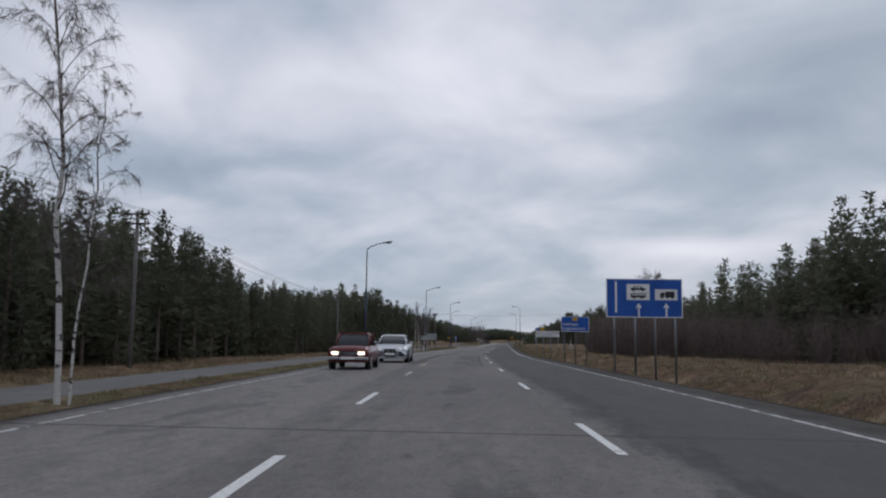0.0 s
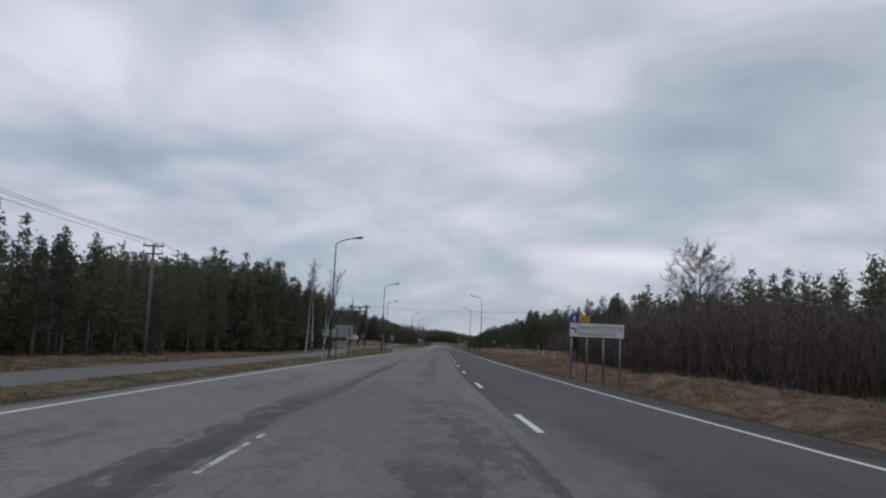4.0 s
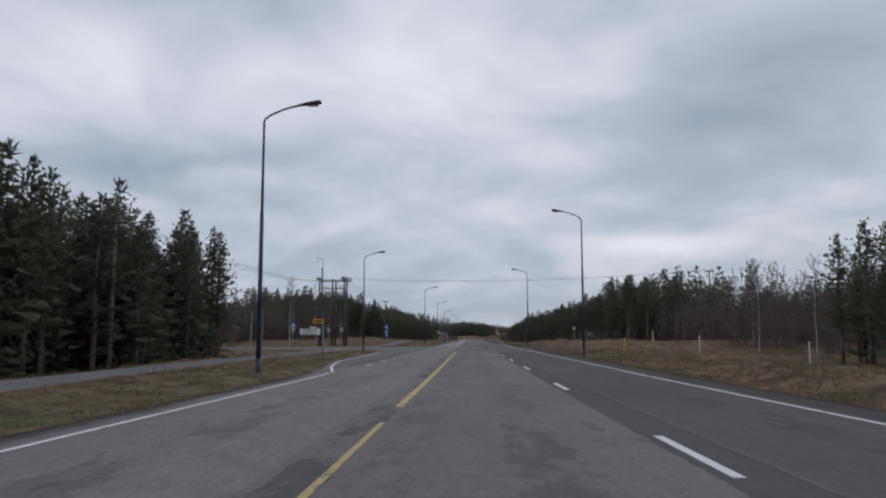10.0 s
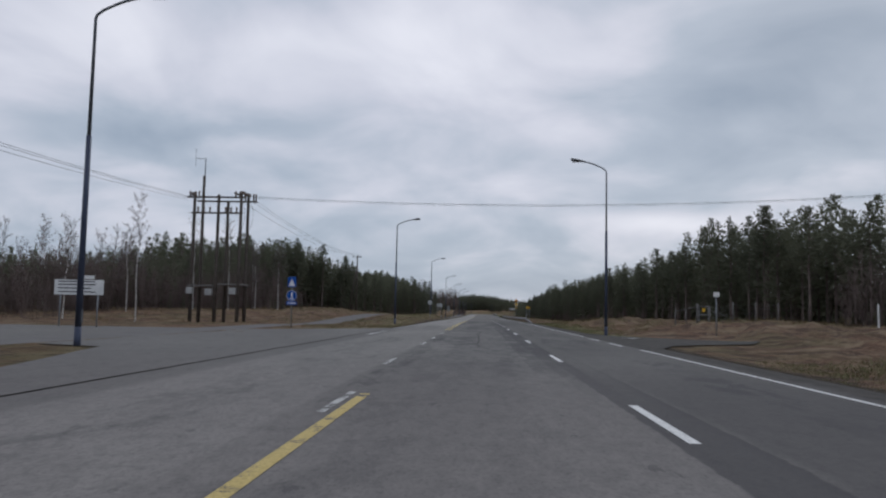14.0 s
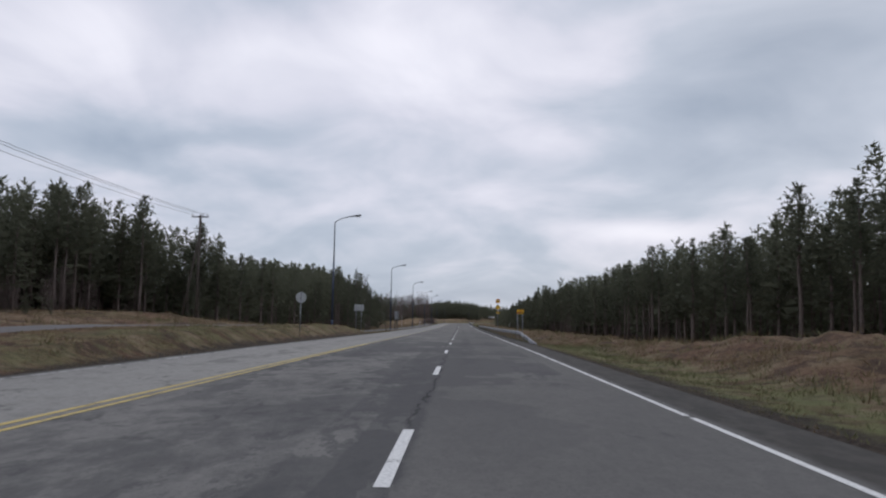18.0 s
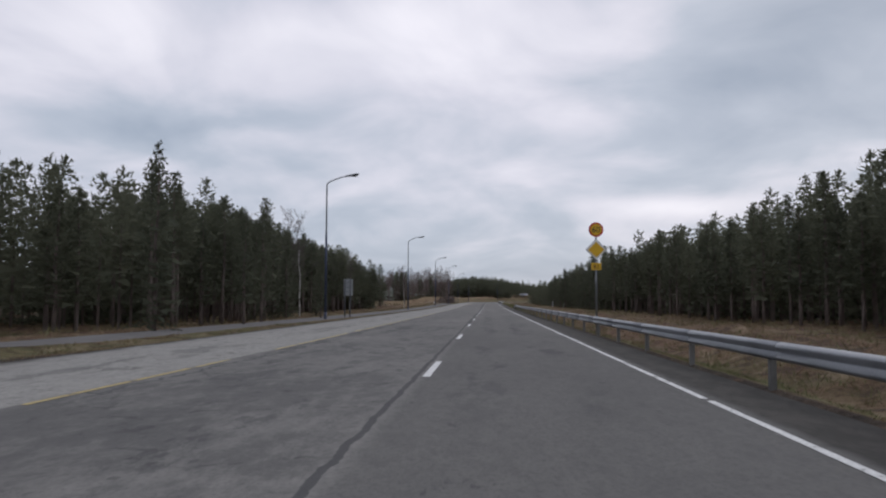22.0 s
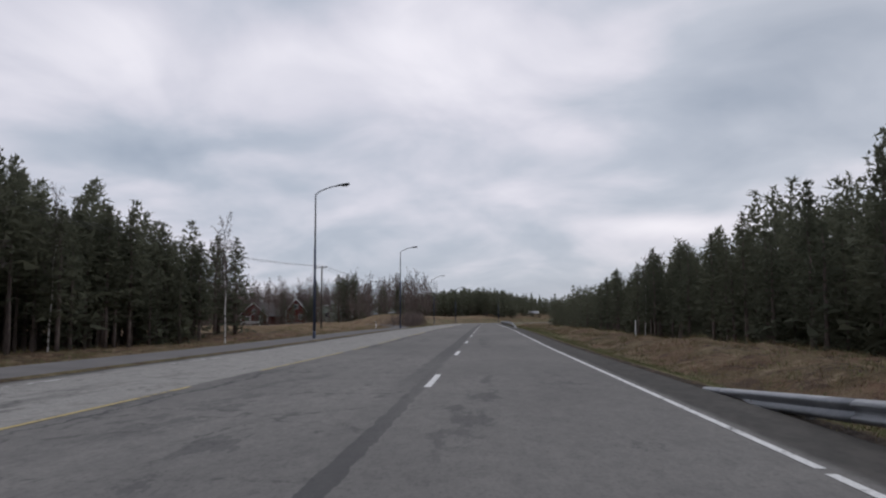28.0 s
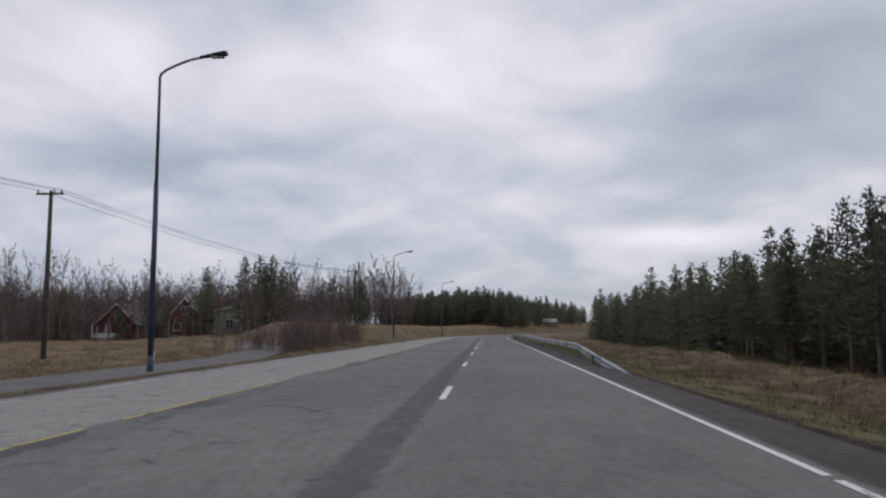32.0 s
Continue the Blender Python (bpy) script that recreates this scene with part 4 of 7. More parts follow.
def pick_kind(y, u=0.0):
    r = rng.random()
    if y < 210:
        return rng.choice([2, 4, 4, 0, 2, 5])
    if 345 < y < 392 and u < 0:
        return rng.choice([1, 3, 1, 3, 0, 2])
    if (y > 455 and u > 0) or y > 490:
        return rng.choice([2, 4, 2, 0, 2, 5])
    if r < 0.08:
        return rng.choice([4, 5])
    return rng.choice([0, 1, 2, 3, 0, 1, 3])


rng = random.Random(11)
near_spots, far_spots, deep_spots = [], [], []
for side in (-1, 1):
    y = -60.0
    while y < 700:
        if side > 0 or y < 502:
            e = float(forest_edge(side, y))
            for row in range(9 if (side < 0 and 203 < y < 345) or y > 400 else 7):
                yy = y + rng.uniform(-1.3, 1.3)
                u = e + side * (row * 2.5 + rng.uniform(-1.0, 1.0))
                s = float(tree_size(side, yy)) * (rng.uniform(0.94, 1.06) if side < 0 and 300 < y < 480 else rng.uniform(0.84, 1.12 if row else 1.05)) * (1.06 if row > 3 else 1.0 if row else 0.95)
                if side > 0 and row == 0 and 262 < y < 296:
                    s *= 1.08 if y < 279 else 1.24
                spot = (u, yy, s)
                lone = (side < 0 and 205 < y < 295) or y > 560 or y < 5 or (side > 0 and (y < 148 or 200 < y < 255))
                if row == 0 and not lone:
                    near_spots.append(spot)
                elif row < 4:
                    far_spots.append(spot)
                else:
                    deep_spots.append(spot)
        y += (2.6 if side < 0 else 2.9) * rng.uniform(0.75, 1.25)
# the wooded rise beyond the bend, and woods far behind the clearing
for k in range(760):
    y = rng.uniform(694, 790)
    lane_dir = rng.uniform(-0.125, 0.115)
    x = 4 + (y - 480) * lane_dir
    u = x - float(bend(y))
    if u < -9.5:
        far_spots.append((u, y, rng.uniform(0.86, 1.10) * (1 - 2.6 * abs(lane_dir + 0.03))))
for k in range(130):
    # conifers scattered through and behind the leafless wood
    y = rng.uniform(640, 730)
    deep_spots.append((-float(bend(y)) + rng.uniform(-150, -24), y, rng.uniform(0.7, 1.05)))
for k in range(180):
    # far woods closing the clearing and the forest's end
    y = rng.uniform(470, 600)
    deep_spots.append((rng.uniform(-150, -62), y, rng.uniform(0.8, 1.1)))
for k in range(220):
    y = rng.uniform(150, 204)
    far_spots.append((float(forest_edge(-1, y)) - rng.uniform(0, 24), y, float(tree_size(-1, y)) * rng.uniform(0.8, 1.05)))
for k in range(260):
    y = rng.uniform(286, 345)
    far_spots.append((float(forest_edge(-1, y)) - rng.uniform(0, 24), y, float(tree_size(-1, y)) * rng.uniform(0.85, 1.1)))
for k in range(300):
    y = rng.uniform(448, 503)
    far_spots.append((float(forest_edge(-1, y)) - rng.uniform(0, 30), y, float(tree_size(-1, y)) * rng.uniform(0.75, 1.05)))
for k in range(16):
    y = rng.uniform(176, 203)
    near_spots.append((float(forest_edge(-1, y)) - rng.uniform(0.5, 8), y, 1.02 * rng.uniform(0.8, 1.1)))
for k in range(14):
    y = rng.uniform(480, 503)
    near_spots.append((float(forest_edge(-1, y)) - rng.uniform(0.5, 12), y, 0.95 * rng.uniform(0.85, 1.05)))
for k in range(110):
    deep_spots.append((rng.uniform(44, 72), rng.uniform(196, 262), rng.uniform(0.6, 0.8)))
near_spots += [(-19.6, 203.0, 1.12), (-20.6, 201.5, 1.1), (-21.6, 203.5, 1.16), (-21.8, 507.6, 1.04), (-24.2, 509.5, 0.98), (-23.0, 505.0, 1.08), (-26.5, 508.0, 1.0), (-29.0, 510.0, 1.05)]
for i, (u, y, s) in enumerate(near_spots):
    k = i if i < len(NEAR) else pick_kind(y, u)
    m = place(u, y, -0.05, rng.uniform(0, 360))
    ob = NEAR[k] if i < len(NEAR) else copy_thing(NEAR[k], m)
    w = s * (1.55 if u < 0 and y > 500 else rng.uniform(1.08, 1.32))
    ob.matrix_world = m @ Matrix.Diagonal((w, w, s, 1))


def joined_forest(name, spots, label, shapes):
    vs, ts, n = [], [], 0
    tv = []
    for u, y, s in spots:
        v, t = (LOW if shapes is FAR and (y < 212 or y > 700 or (y > 455 and u > 0)) else shapes)[pick_kind(y, u)]
        x, _, z = place(u, y).translation
        a = rng.uniform(0, 6.28)
        R = np.array([[math.cos(a), -math.sin(a), 0], [math.sin(a), math.cos(a), 0], [0, 0, 1]]) * s
        R[:2] *= 1.3
        vs.append(v @ R.T + np.array([x, y, z]))
        ts.append(t + n)
        n += len(v)
        tv.append((x, y, z, s))
    ob = new(name, tri_mesh(name, np.concatenate(vs), np.concatenate(ts), M["needle"]))
    tagged(ob, label, "forest", kind="stuff")
    V, F = [], []
    for x, y, z, s in tv:
        b = len(V)
        r = 0.11 * s
        V += [(x - r, y - r * 0.6, z - 0.2), (x + r, y - r * 0.6, z - 0.2), (x, y + r, z - 0.2), (x, y, z + 8.6 * s)]
        F += [(b, b + 1, b + 3), (b + 1, b + 2, b + 3), (b + 2, b, b + 3)]
    tr = new("forest_trunks", link_mesh("forest_trunks", V, F, M["pine_bark"]))
    tr.parent = ob
    return ob


joined_forest("forest", far_spots, "dense dark conifer forest behind the forest edge", FAR)
joined_forest("deep_forest", deep_spots, "dark conifer forest filling the depth behind", DEEP)


# the forest goes on far behind its edges
def plain_tree(seed):
    g = np.random.default_rng(seed)
    V = []
    for i in range(34):
        f = i / 34
        r = 1.7 * (1 - f) ** 0.8 + 0.15
        c = np.array([g.normal(0, 0.3 * r), g.normal(0, 0.3 * r), 0.5 + 9.2 * f])
        V.append(c + g.normal(0, 1, (3, 3)) * np.array([0.42 * r, 0.42 * r, 0.5]))
    v = np.concatenate(V)
    return v, np.arange(len(v)).reshape(-1, 3)


outer = []
for k in range(5200):
    y = rng.uniform(-60, 640)
    side = rng.choice((-1, 1))
    e = float(forest_edge(side, min(y, 500)))
    u = e + side * rng.uniform(20, 105)
    if side < 0 and y > 500:
        u = -rng.uniform(95, 170)
    outer.append((u, y, rng.uniform(0.75, 1.0) * min(1.0, float(tree_size(side, min(y, 500))))))
joined_forest("outer_forest", outer, "dark conifer forest stretching away from the road", [plain_tree(k) for k in range(6)])


# ---- road signs ----
M["sign_blue"] = worn("sign_blue", (0.012, 0.075, 0.33), (0.018, 0.10, 0.42), 1.2, 0.4)
M["sign_white"] = worn("sign_white", (0.66, 0.67, 0.67), (0.80, 0.80, 0.79), 1.2, 0.4)
M["sign_black"] = worn("sign_black", (0.018, 0.018, 0.02), (0.035, 0.035, 0.037), 3.0, 0.5)
M["sign_yellow"] = worn("sign_yellow", (0.62, 0.36, 0.02), (0.75, 0.45, 0.03), 1.5, 0.45)
M["sign_red"] = worn("sign_red", (0.42, 0.03, 0.02), (0.52, 0.045, 0.03), 2.0, 0.45)
M["sign_back"] = worn("sign_back_grey", (0.30, 0.32, 0.32), (0.40, 0.42, 0.42), 1.0, 0.5, 0.2)
M["post_dark"] = worn("sign_post_dark", (0.10, 0.105, 0.115), (0.16, 0.165, 0.175), 2.0, 0.5, 0.5)


def plate(name, x0, x1, z0, z1, y0, y1, material, parent, label="", bevel=0.0):
    return part(name, box(bmesh.new(), (x0, min(y0, y1), z0), (x1, max(y0, y1), z1), bevel), material, parent, label)


def post(parent, x, z1, r=0.038, y=0.06, z0=-0.5, material=None):
    return part("post", tube(bmesh.new(), [(x, y, z0), (x, y, z1)], r, 8), material or M["galv"], parent)


def disc(name, x, z, r, y0, y1, material, parent, sides=32, turn=0.0, label=""):
    bm = bmesh.new()
    ring = []
    for y in (y0, y1):
        ring.append([bm.verts.new((x + r * math.cos(2 * math.pi * k / sides + turn), y, z + r * math.sin(2 * math.pi * k / sides + turn))) for k in range(sides)])
    bm.faces.new(ring[0])
    bm.faces.new(ring[1][::-1])
    for k in range(sides):
        bm.faces.new((ring[0][k], ring[1][k], ring[1][(k + 1) % sides], ring[0][(k + 1) % sides]))
    bmesh.ops.recalc_face_normals(bm, faces=bm.faces)
    return part(name, bm, material, parent, label)


def flat(name, outline, y0, material, parent, thick=0.006):
    """A thin raised shape on the front of a sign, from its outline in x and z."""
    bm = bmesh.new()
    a = [bm.verts.new((x, y0, z)) for x, z in outline]
    b = [bm.verts.new((x, y0 - thick, z)) for x, z in outline]
    bm.faces.new(a[::-1])
    bm.faces.new(b)
    for k in range(len(a)):
        n = (k + 1) % len(a)
        bm.faces.new((a[k], a[n], b[n], b[k]))
    bmesh.ops.recalc_face_normals(bm, faces=bm.faces)
    return part(name, bm, material, parent)


def frame_rim(x0, x1, z0, z1, y, w, material, parent):
    for a, b, c, d in ((x0, x1, z1 - w, z1), (x0, x1, z0, z0 + w), (x0, x0 + w, z0 + w, z1 - w), (x1 - w, x1, z0 + w, z1 - w)):
        plate("rim", a, b, c, d, y - 0.005, y, material, parent)


def put(ob, x, y, z):
    ob.location = (x, y, z)
    return ob


# lane sign: cars and buses, lorries
g = float(ground_z(7.48, 32.8))
s = holder("lane_sign", place(7.48, 32.8, 0, 3.0), "large blue lane sign with white vehicle panels on four posts", "road sign")
z0, z1, w = 2.2 - g, 3.8 - g, 3.12
board = plate("board", 0, w, z0, z1, -0.02, 0.02, M["sign_blue"], s, "blue board with a thin white rim", 0.01)
frame_rim(0, w, z0, z1, -0.02, 0.035, M["sign_white"], board)
plate("lane_bar", 0.36, 0.44, z0 + 0.2, z1 - 0.12, -0.026, -0.02, M["sign_white"], board)
p = plate("panel", 0.84, 1.78, z0 + 0.72, z1 - 0.22, -0.027, -0.02, M["sign_white"], board, "white panel with a car and a bus")
q = plate("panel", 2.0, 2.92, z0 + 0.72, z0 + 1.17, -0.027, -0.02, M["sign_white"], board, "white panel with a lorry")
flat("car_symbol", [(1.0, z0 + 1.13), (1.62, z0 + 1.13), (1.62, z0 + 1.2), (1.5, z0 + 1.22), (1.42, z0 + 1.3), (1.16, z0 + 1.3), (1.08, z0 + 1.22), (1.0, z0 + 1.2)], -0.027, M["sign_black"], p)
for x0, x1 in ((1.17, 1.27), (1.30, 1.41)):
    plate("window_symbol", x0, x1, z0 + 1.215, z0 + 1.275, -0.037, -0.033, M["sign_white"], p)
for x in (1.12, 1.5):
    disc("wheel_symbol", x, z0 + 1.12, 0.045, -0.034, -0.027, M["sign_black"], p, 12)
flat("bus_symbol", [(1.0, z0 + 0.82), (1.62, z0 + 0.82), (1.62, z0 + 1.0), (1.0, z0 + 1.0)], -0.027, M["sign_black"], p)
for k in range(5):
    plate("window_symbol", 1.05 + 0.11 * k, 1.13 + 0.11 * k, z0 + 0.91, z0 + 0.97, -0.037, -0.033, M["sign_white"], p)
for x in (1.14, 1.48):
    disc("wheel_symbol", x, z0 + 0.81, 0.045, -0.034, -0.027, M["sign_black"], p, 12)
flat("lorry_symbol", [(2.42, z0 + 0.84), (2.8, z0 + 0.84), (2.8, z0 + 1.08), (2.42, z0 + 1.08)], -0.027, M["sign_black"], q)
flat("cab_symbol", [(2.2, z0 + 0.84), (2.39, z0 + 0.84), (2.39, z0 + 1.04), (2.27, z0 + 1.04), (2.2, z0 + 0.94)], -0.027, M["sign_black"], q)
for x in (2.29, 2.5, 2.7):
    disc("wheel_symbol", x, z0 + 0.83, 0.045, -0.034, -0.027, M["sign_black"], q, 12)
for x in (1.33, 2.46):
    flat("arrow", [(x - 0.035, z0 + 0.04), (x + 0.035, z0 + 0.04), (x + 0.035, z0 + 0.42), (x + 0.13, z0 + 0.4), (x, z0 + 0.6), (x - 0.13, z0 + 0.4), (x - 0.035, z0 + 0.42)], -0.02, M["sign_white"], board)
for x in (0.33, 1.18, 2.0, 2.83):
    post(s, x, z1 - 0.1, 0.045)

# distance sign
g = float(ground_z(8.9, 60.8))
s = holder("distance_sign", place(8.9, 60.8), "blue distance sign with white lettering on three posts", "road sign")
z0, z1, w = 2.05 - g, 3.2 - g, 2.1
board = plate("board", 0, w, z0, z1, -0.02, 0.02, M["sign_blue"], s, "blue board with a thin white rim", 0.01)
frame_rim(0, w, z0, z1, -0.02, 0.03, M["sign_white"], board)
n = plate("number_field", 0.86, 1.23, z0 + 0.83, z1 - 0.09, -0.027, -0.02, M["sign_yellow"], board, "yellow route number field")
put(words("62", 0.24, M["sign_black"], n, "digits", "CENTER"), 1.045, -0.031, z0 + 0.86)
put(words("IMATRAN", 0.27, M["sign_white"], board), 0.1, -0.024, z0 + 0.45)
put(words("RAJA-ASEMA 2", 0.27, M["sign_white"], board), 0.1, -0.024, z0 + 0.12)
for x in (0.24, 1.08, 1.9):
    post(s, x, z1 - 0.08, 0.042, material=M["post_dark"])

# direction sign with small plates over it
g = float(ground_z(8.97, 98.2))
s = holder("direction_sign", place(8.97, 98.2), "white direction sign with black lettering, small plates on top", "road sign")
z0, z1, w = 1.95 - g, 2.72 - g, 2.95
board = plate("board", 0, w, z0, z1, -0.02, 0.02, M["sign_white"], s, "white board with a black rim", 0.01)
frame_rim(0, w, z0, z1, -0.02, 0.02, M["sign_black"], board)
plate("divider", 0.44, w - 0.02, z0 + 0.365, z0 + 0.385, -0.026, -0.02, M["sign_black"], board)
plate("divider", 0.43, 0.45, z0 + 0.02, z1 - 0.02, -0.026, -0.02, M["sign_black"], board)
put(words("RAJAVARTIOASEMA", 0.265, M["sign_black"], board), 0.52, -0.024, z0 + 0.45)
put(words("KARHUSUONTIE", 0.265, M["sign_black"], board), 0.52, -0.024, z0 + 0.09)
flat("arrow", [(0.34, z0 + 0.2), (0.34, z0 + 0.47), (0.2, z0 + 0.47), (0.2, z0 + 0.53), (0.07, z0 + 0.44), (0.2, z0 + 0.35), (0.2, z0 + 0.41), (0.27, z0 + 0.41), (0.27, z0 + 0.2)], -0.02, M["sign_black"], board)
a = plate("arrow_plate", 0.0, 0.48, z1 + 0.04, z1 + 0.4, -0.02, 0.01, M["sign_blue"], s, "blue plate with a white arrow")
flat("arrow", [(0.215, z1 + 0.08), (0.265, z1 + 0.08), (0.265, z1 + 0.26), (0.34, z1 + 0.24), (0.24, z1 + 0.37), (0.14, z1 + 0.24), (0.215, z1 + 0.26)], -0.02, M["sign_white"], a)
b = plate("number_plate", 0.52, 1.06, z1 + 0.04, z1 + 0.4, -0.02, 0.01, M["sign_yellow"], s, "yellow route number plate")
put(words("62", 0.34, M["sign_black"], b, "digits", "CENTER"), 0.79, -0.024, z1 + 0.11)
for x in (0.12, 0.95, 1.85, 2.75):
    post(s, x, z1 + (0.35 if x < 1 else -0.05), 0.048)

# boards seen from behind
g = float(ground_z(-7.62, 119.5))
s = holder("direction_sign", place(-7.62, 119.5), "two grey sign boards seen from behind on three posts", "road sign")
plate("board", 0.0, 2.45, 1.5 - g, 2.1 - g, 0.05, 0.09, M["sign_back"], s, "bare grey back of a sign board", 0.01)
plate("board", 1.0, 2.45, 2.13 - g, 2.45 - g, 0.05, 0.09, M["sign_back"], s, "bare grey back of a sign board", 0.01)
for x in (0.16, 1.18, 2.2):
    post(s, x, 2.4 - g if x > 1 else 2.1 - g, 0.05, 0.0, material=M["post_dark"])
for z in (1.65, 1.95):
    plate("rail", 0.02, 2.43, z - g, z + 0.04 - g, 0.02, 0.05, M["galv"], s)

# signs of the far side seen from behind
s = holder("speed_sign", place(-5.6, 303.9), "round sign seen from behind on one post", "road sign")
post(s, 0, 2.3, 0.03, 0.0)
disc("sign_disc", 0, 1.98, 0.31, 0.035, 0.05, M["sign_back"], s, label="pale grey back of a round sign")
plate("clamp", -0.06, 0.06, 1.9, 1.96, -0.03, 0.04, M["galv"], s)
g = float(ground_z(-6.2, 331.2))
s = holder("place_sign", place(-6.2, 331.2), "small rectangular sign seen from behind on two posts", "road sign")
plate("board", -0.02, 0.88, 2.08 - g, 2.65 - g, 0.03, 0.05, M["sign_back"], s, "pale grey back of a sign board", 0.01)
for x in (0.17, 0.66):
    post(s, x, 2.6 - g, 0.03, 0.0)

# tall board between verge and path, seen from behind
g = float(ground_z(-6.05, 379.5))
s = holder("direction_sign", place(-6.05, 379.5), "large grey sign board seen from behind on two posts", "road sign")
plate("board", -0.55, 0.12, 1.5 - g, 2.72 - g, 0.05, 0.09, M["sign_back"], s, "bare grey back of a sign board", 0.01)
for x in (-0.45, -0.05):
    post(s, x, 2.7 - g, 0.05, 0.0, material=M["post_dark"])
for z in (1.75, 2.1, 2.45):
    plate("rail", -0.53, 0.1, z - g, z + 0.05 - g, 0.0, 0.05, M["galv"], s)

# end of built-up area
g = float(ground_z(8.72, 330.4))
s = holder("town_end_sign", place(8.72, 330.4), "yellow town-end sign with skyline and red stripe on two posts", "road sign")
z0, z1, w = 2.03 - g, 2.44 - g, 0.66
board = plate("board", 0, w, z0, z1, -0.015, 0.01, M["sign_yellow"], s, "yellow board with a black rim")
frame_rim(0, w, z0, z1, -0.015, 0.012, M["sign_black"], board)
sky = [(0.04, z0 + 0.08)] + [(0.06 + 0.045 * k, z0 + 0.08 + (0.05 + 0.09 * ((k * 7) % 5) / 5)) for k in range(12)] + [(0.62, z0 + 0.08)]
flat("skyline", sky, -0.015, M["sign_black"], board, 0.004)
flat("stripe", [(0.03, z0 + 0.03), (0.10, z0 + 0.03), (0.63, z1 - 0.03), (0.56, z1 - 0.03)], -0.02, M["sign_red"], board, 0.004)
for x in (0.08, 0.54):
    post(s, x, z1 - 0.03, 0.035)

# speed limit, priority road, route number on one post
g = float(ground_z(8.0, 351.6))
s = holder("priority_sign", place(8.0, 351.6), "speed limit, priority diamond and route number on one post", "road sign")
post(s, 0.0, 4.0 - g, 0.035, 0.05)
d = disc("speed_disc", 0, 3.77 - g, 0.27, -0.01, 0.01, M["sign_red"], s, label="round red-rimmed yellow speed limit sign")
c = disc("yellow_field", 0, 3.77 - g, 0.205, -0.016, -0.01, M["sign_yellow"], d)
put(words("60", 0.30, M["sign_black"], c, "digits", "CENTER"), 0, -0.02, 3.665 - g)
d = disc("diamond", 0, 3.03 - g, 0.39, -0.008, 0.01, M["sign_black"], s, 4, label="white and yellow priority diamond")
disc("white_field", 0, 3.03 - g, 0.375, -0.014, -0.008, M["sign_white"], d, 4)
disc("yellow_field", 0, 3.03 - g, 0.295, -0.02, -0.014, M["sign_yellow"], d, 4)
n = plate("number_plate", -0.18, 0.18, 2.28 - g, 2.54 - g, -0.012, 0.01, M["sign_yellow"], s, "yellow route number plate")
put(words("62", 0.22, M["sign_black"], n, "digits", "CENTER"), 0, -0.016, 2.335 - g)

# crossing and path signs at the junction
s = holder("path_sign", place(-10.3, 246.5), "round blue path sign below a turned crossing sign on one post", "road sign")
post(s, 0, 3.08, 0.03, 0.03)
d = plate("crossing_plate", -0.3, 0.3, 2.45, 3.07, -0.046, -0.03, M["sign_blue"], s, "square blue crossing sign turned to the side road", 0.004)
flat("triangle", [(-0.24, 2.52), (0.24, 2.52), (0, 2.96)], -0.046, M["sign_white"], d)
d.rotation_euler = (0, 0, radians(-22))
d = disc("sign_disc", 0, 1.93, 0.3, -0.012, 0.004, M["sign_blue"], s, label="round blue sign")
disc("rim", 0, 1.93, 0.318, -0.008, 0.002, M["sign_white"], d)
flat("symbol", [(-0.05, 1.80), (0.05, 1.80), (0.03, 1.98), (0.06, 2.05), (0, 2.16), (-0.06, 2.05), (-0.03, 1.98)], -0.012, M["sign_white"], d)
flat("symbol", [(-0.14, 1.72), (0.14, 1.72), (0.14, 1.76), (-0.14, 1.76)], -0.012, M["sign_white"], d)
n = plate("small_plate", -0.31, 0.31, 1.38, 1.58, -0.012, 0.004, M["sign_blue"], s, "narrow blue plate")
plate("text_bar", -0.24, 0.24, 1.45, 1.51, -0.016, -0.012, M["sign_white"], n)


s = holder("crossing_sign", place(-19.3, 230.6), "square blue crossing sign above a give way sign's grey back", "road sign")
post(s, 0, 3.05, 0.03, 0.03)
d = plate("sign_plate", -0.3, 0.3, 2.43, 3.03, -0.012, 0.004, M["sign_blue"], s, "square blue sign", 0.004)
flat("triangle", [(-0.24, 2.51), (0.24, 2.51), (0, 2.95)], -0.012, M["sign_white"], d)
flat("symbol", [(-0.05, 2.55), (0.06, 2.55), (0.02, 2.77), (-0.02, 2.77)], -0.019, M["sign_black"], d)
flat("give_way_back", [(0, 1.78), (0.34, 2.37), (-0.34, 2.37)], -0.004, M["box_grey"], s)
s = holder("guide_board", place(-19.95, 237.2), "white guide board with dark unreadable lines on two posts", "road sign")
board = plate("board", 0, 2.5, 1.62, 2.36, -0.02, 0.02, M["sign_white"], s, "white board", 0.01)
for z in (1.74, 1.92, 2.1, 2.25):
    plate("text_bar", 0.2, 2.3 - (z * 7 % 0.5), z, z + 0.05, -0.026, -0.02, M["sign_black"], board)
plate("top_plate", 1.2, 2.0, 2.4, 2.58, -0.02, 0.02, M["sign_white"], s, "small white plate")
for x in (0.3, 2.2):
    post(s, x, 2.4, 0.035)
s = holder("guide_sign", place(-7.95, 188.3), "yellow guide sign with dark text bar on one post", "road sign")
b = plate("board", -0.58, 0.07, 2.20, 2.47, -0.015, 0.01, M["sign_yellow"], s, "yellow board")
plate("text_bar", -0.50, -0.02, 2.29, 2.38, -0.02, -0.015, M["sign_black"], b)
post(s, 0, 2.46, 0.035)
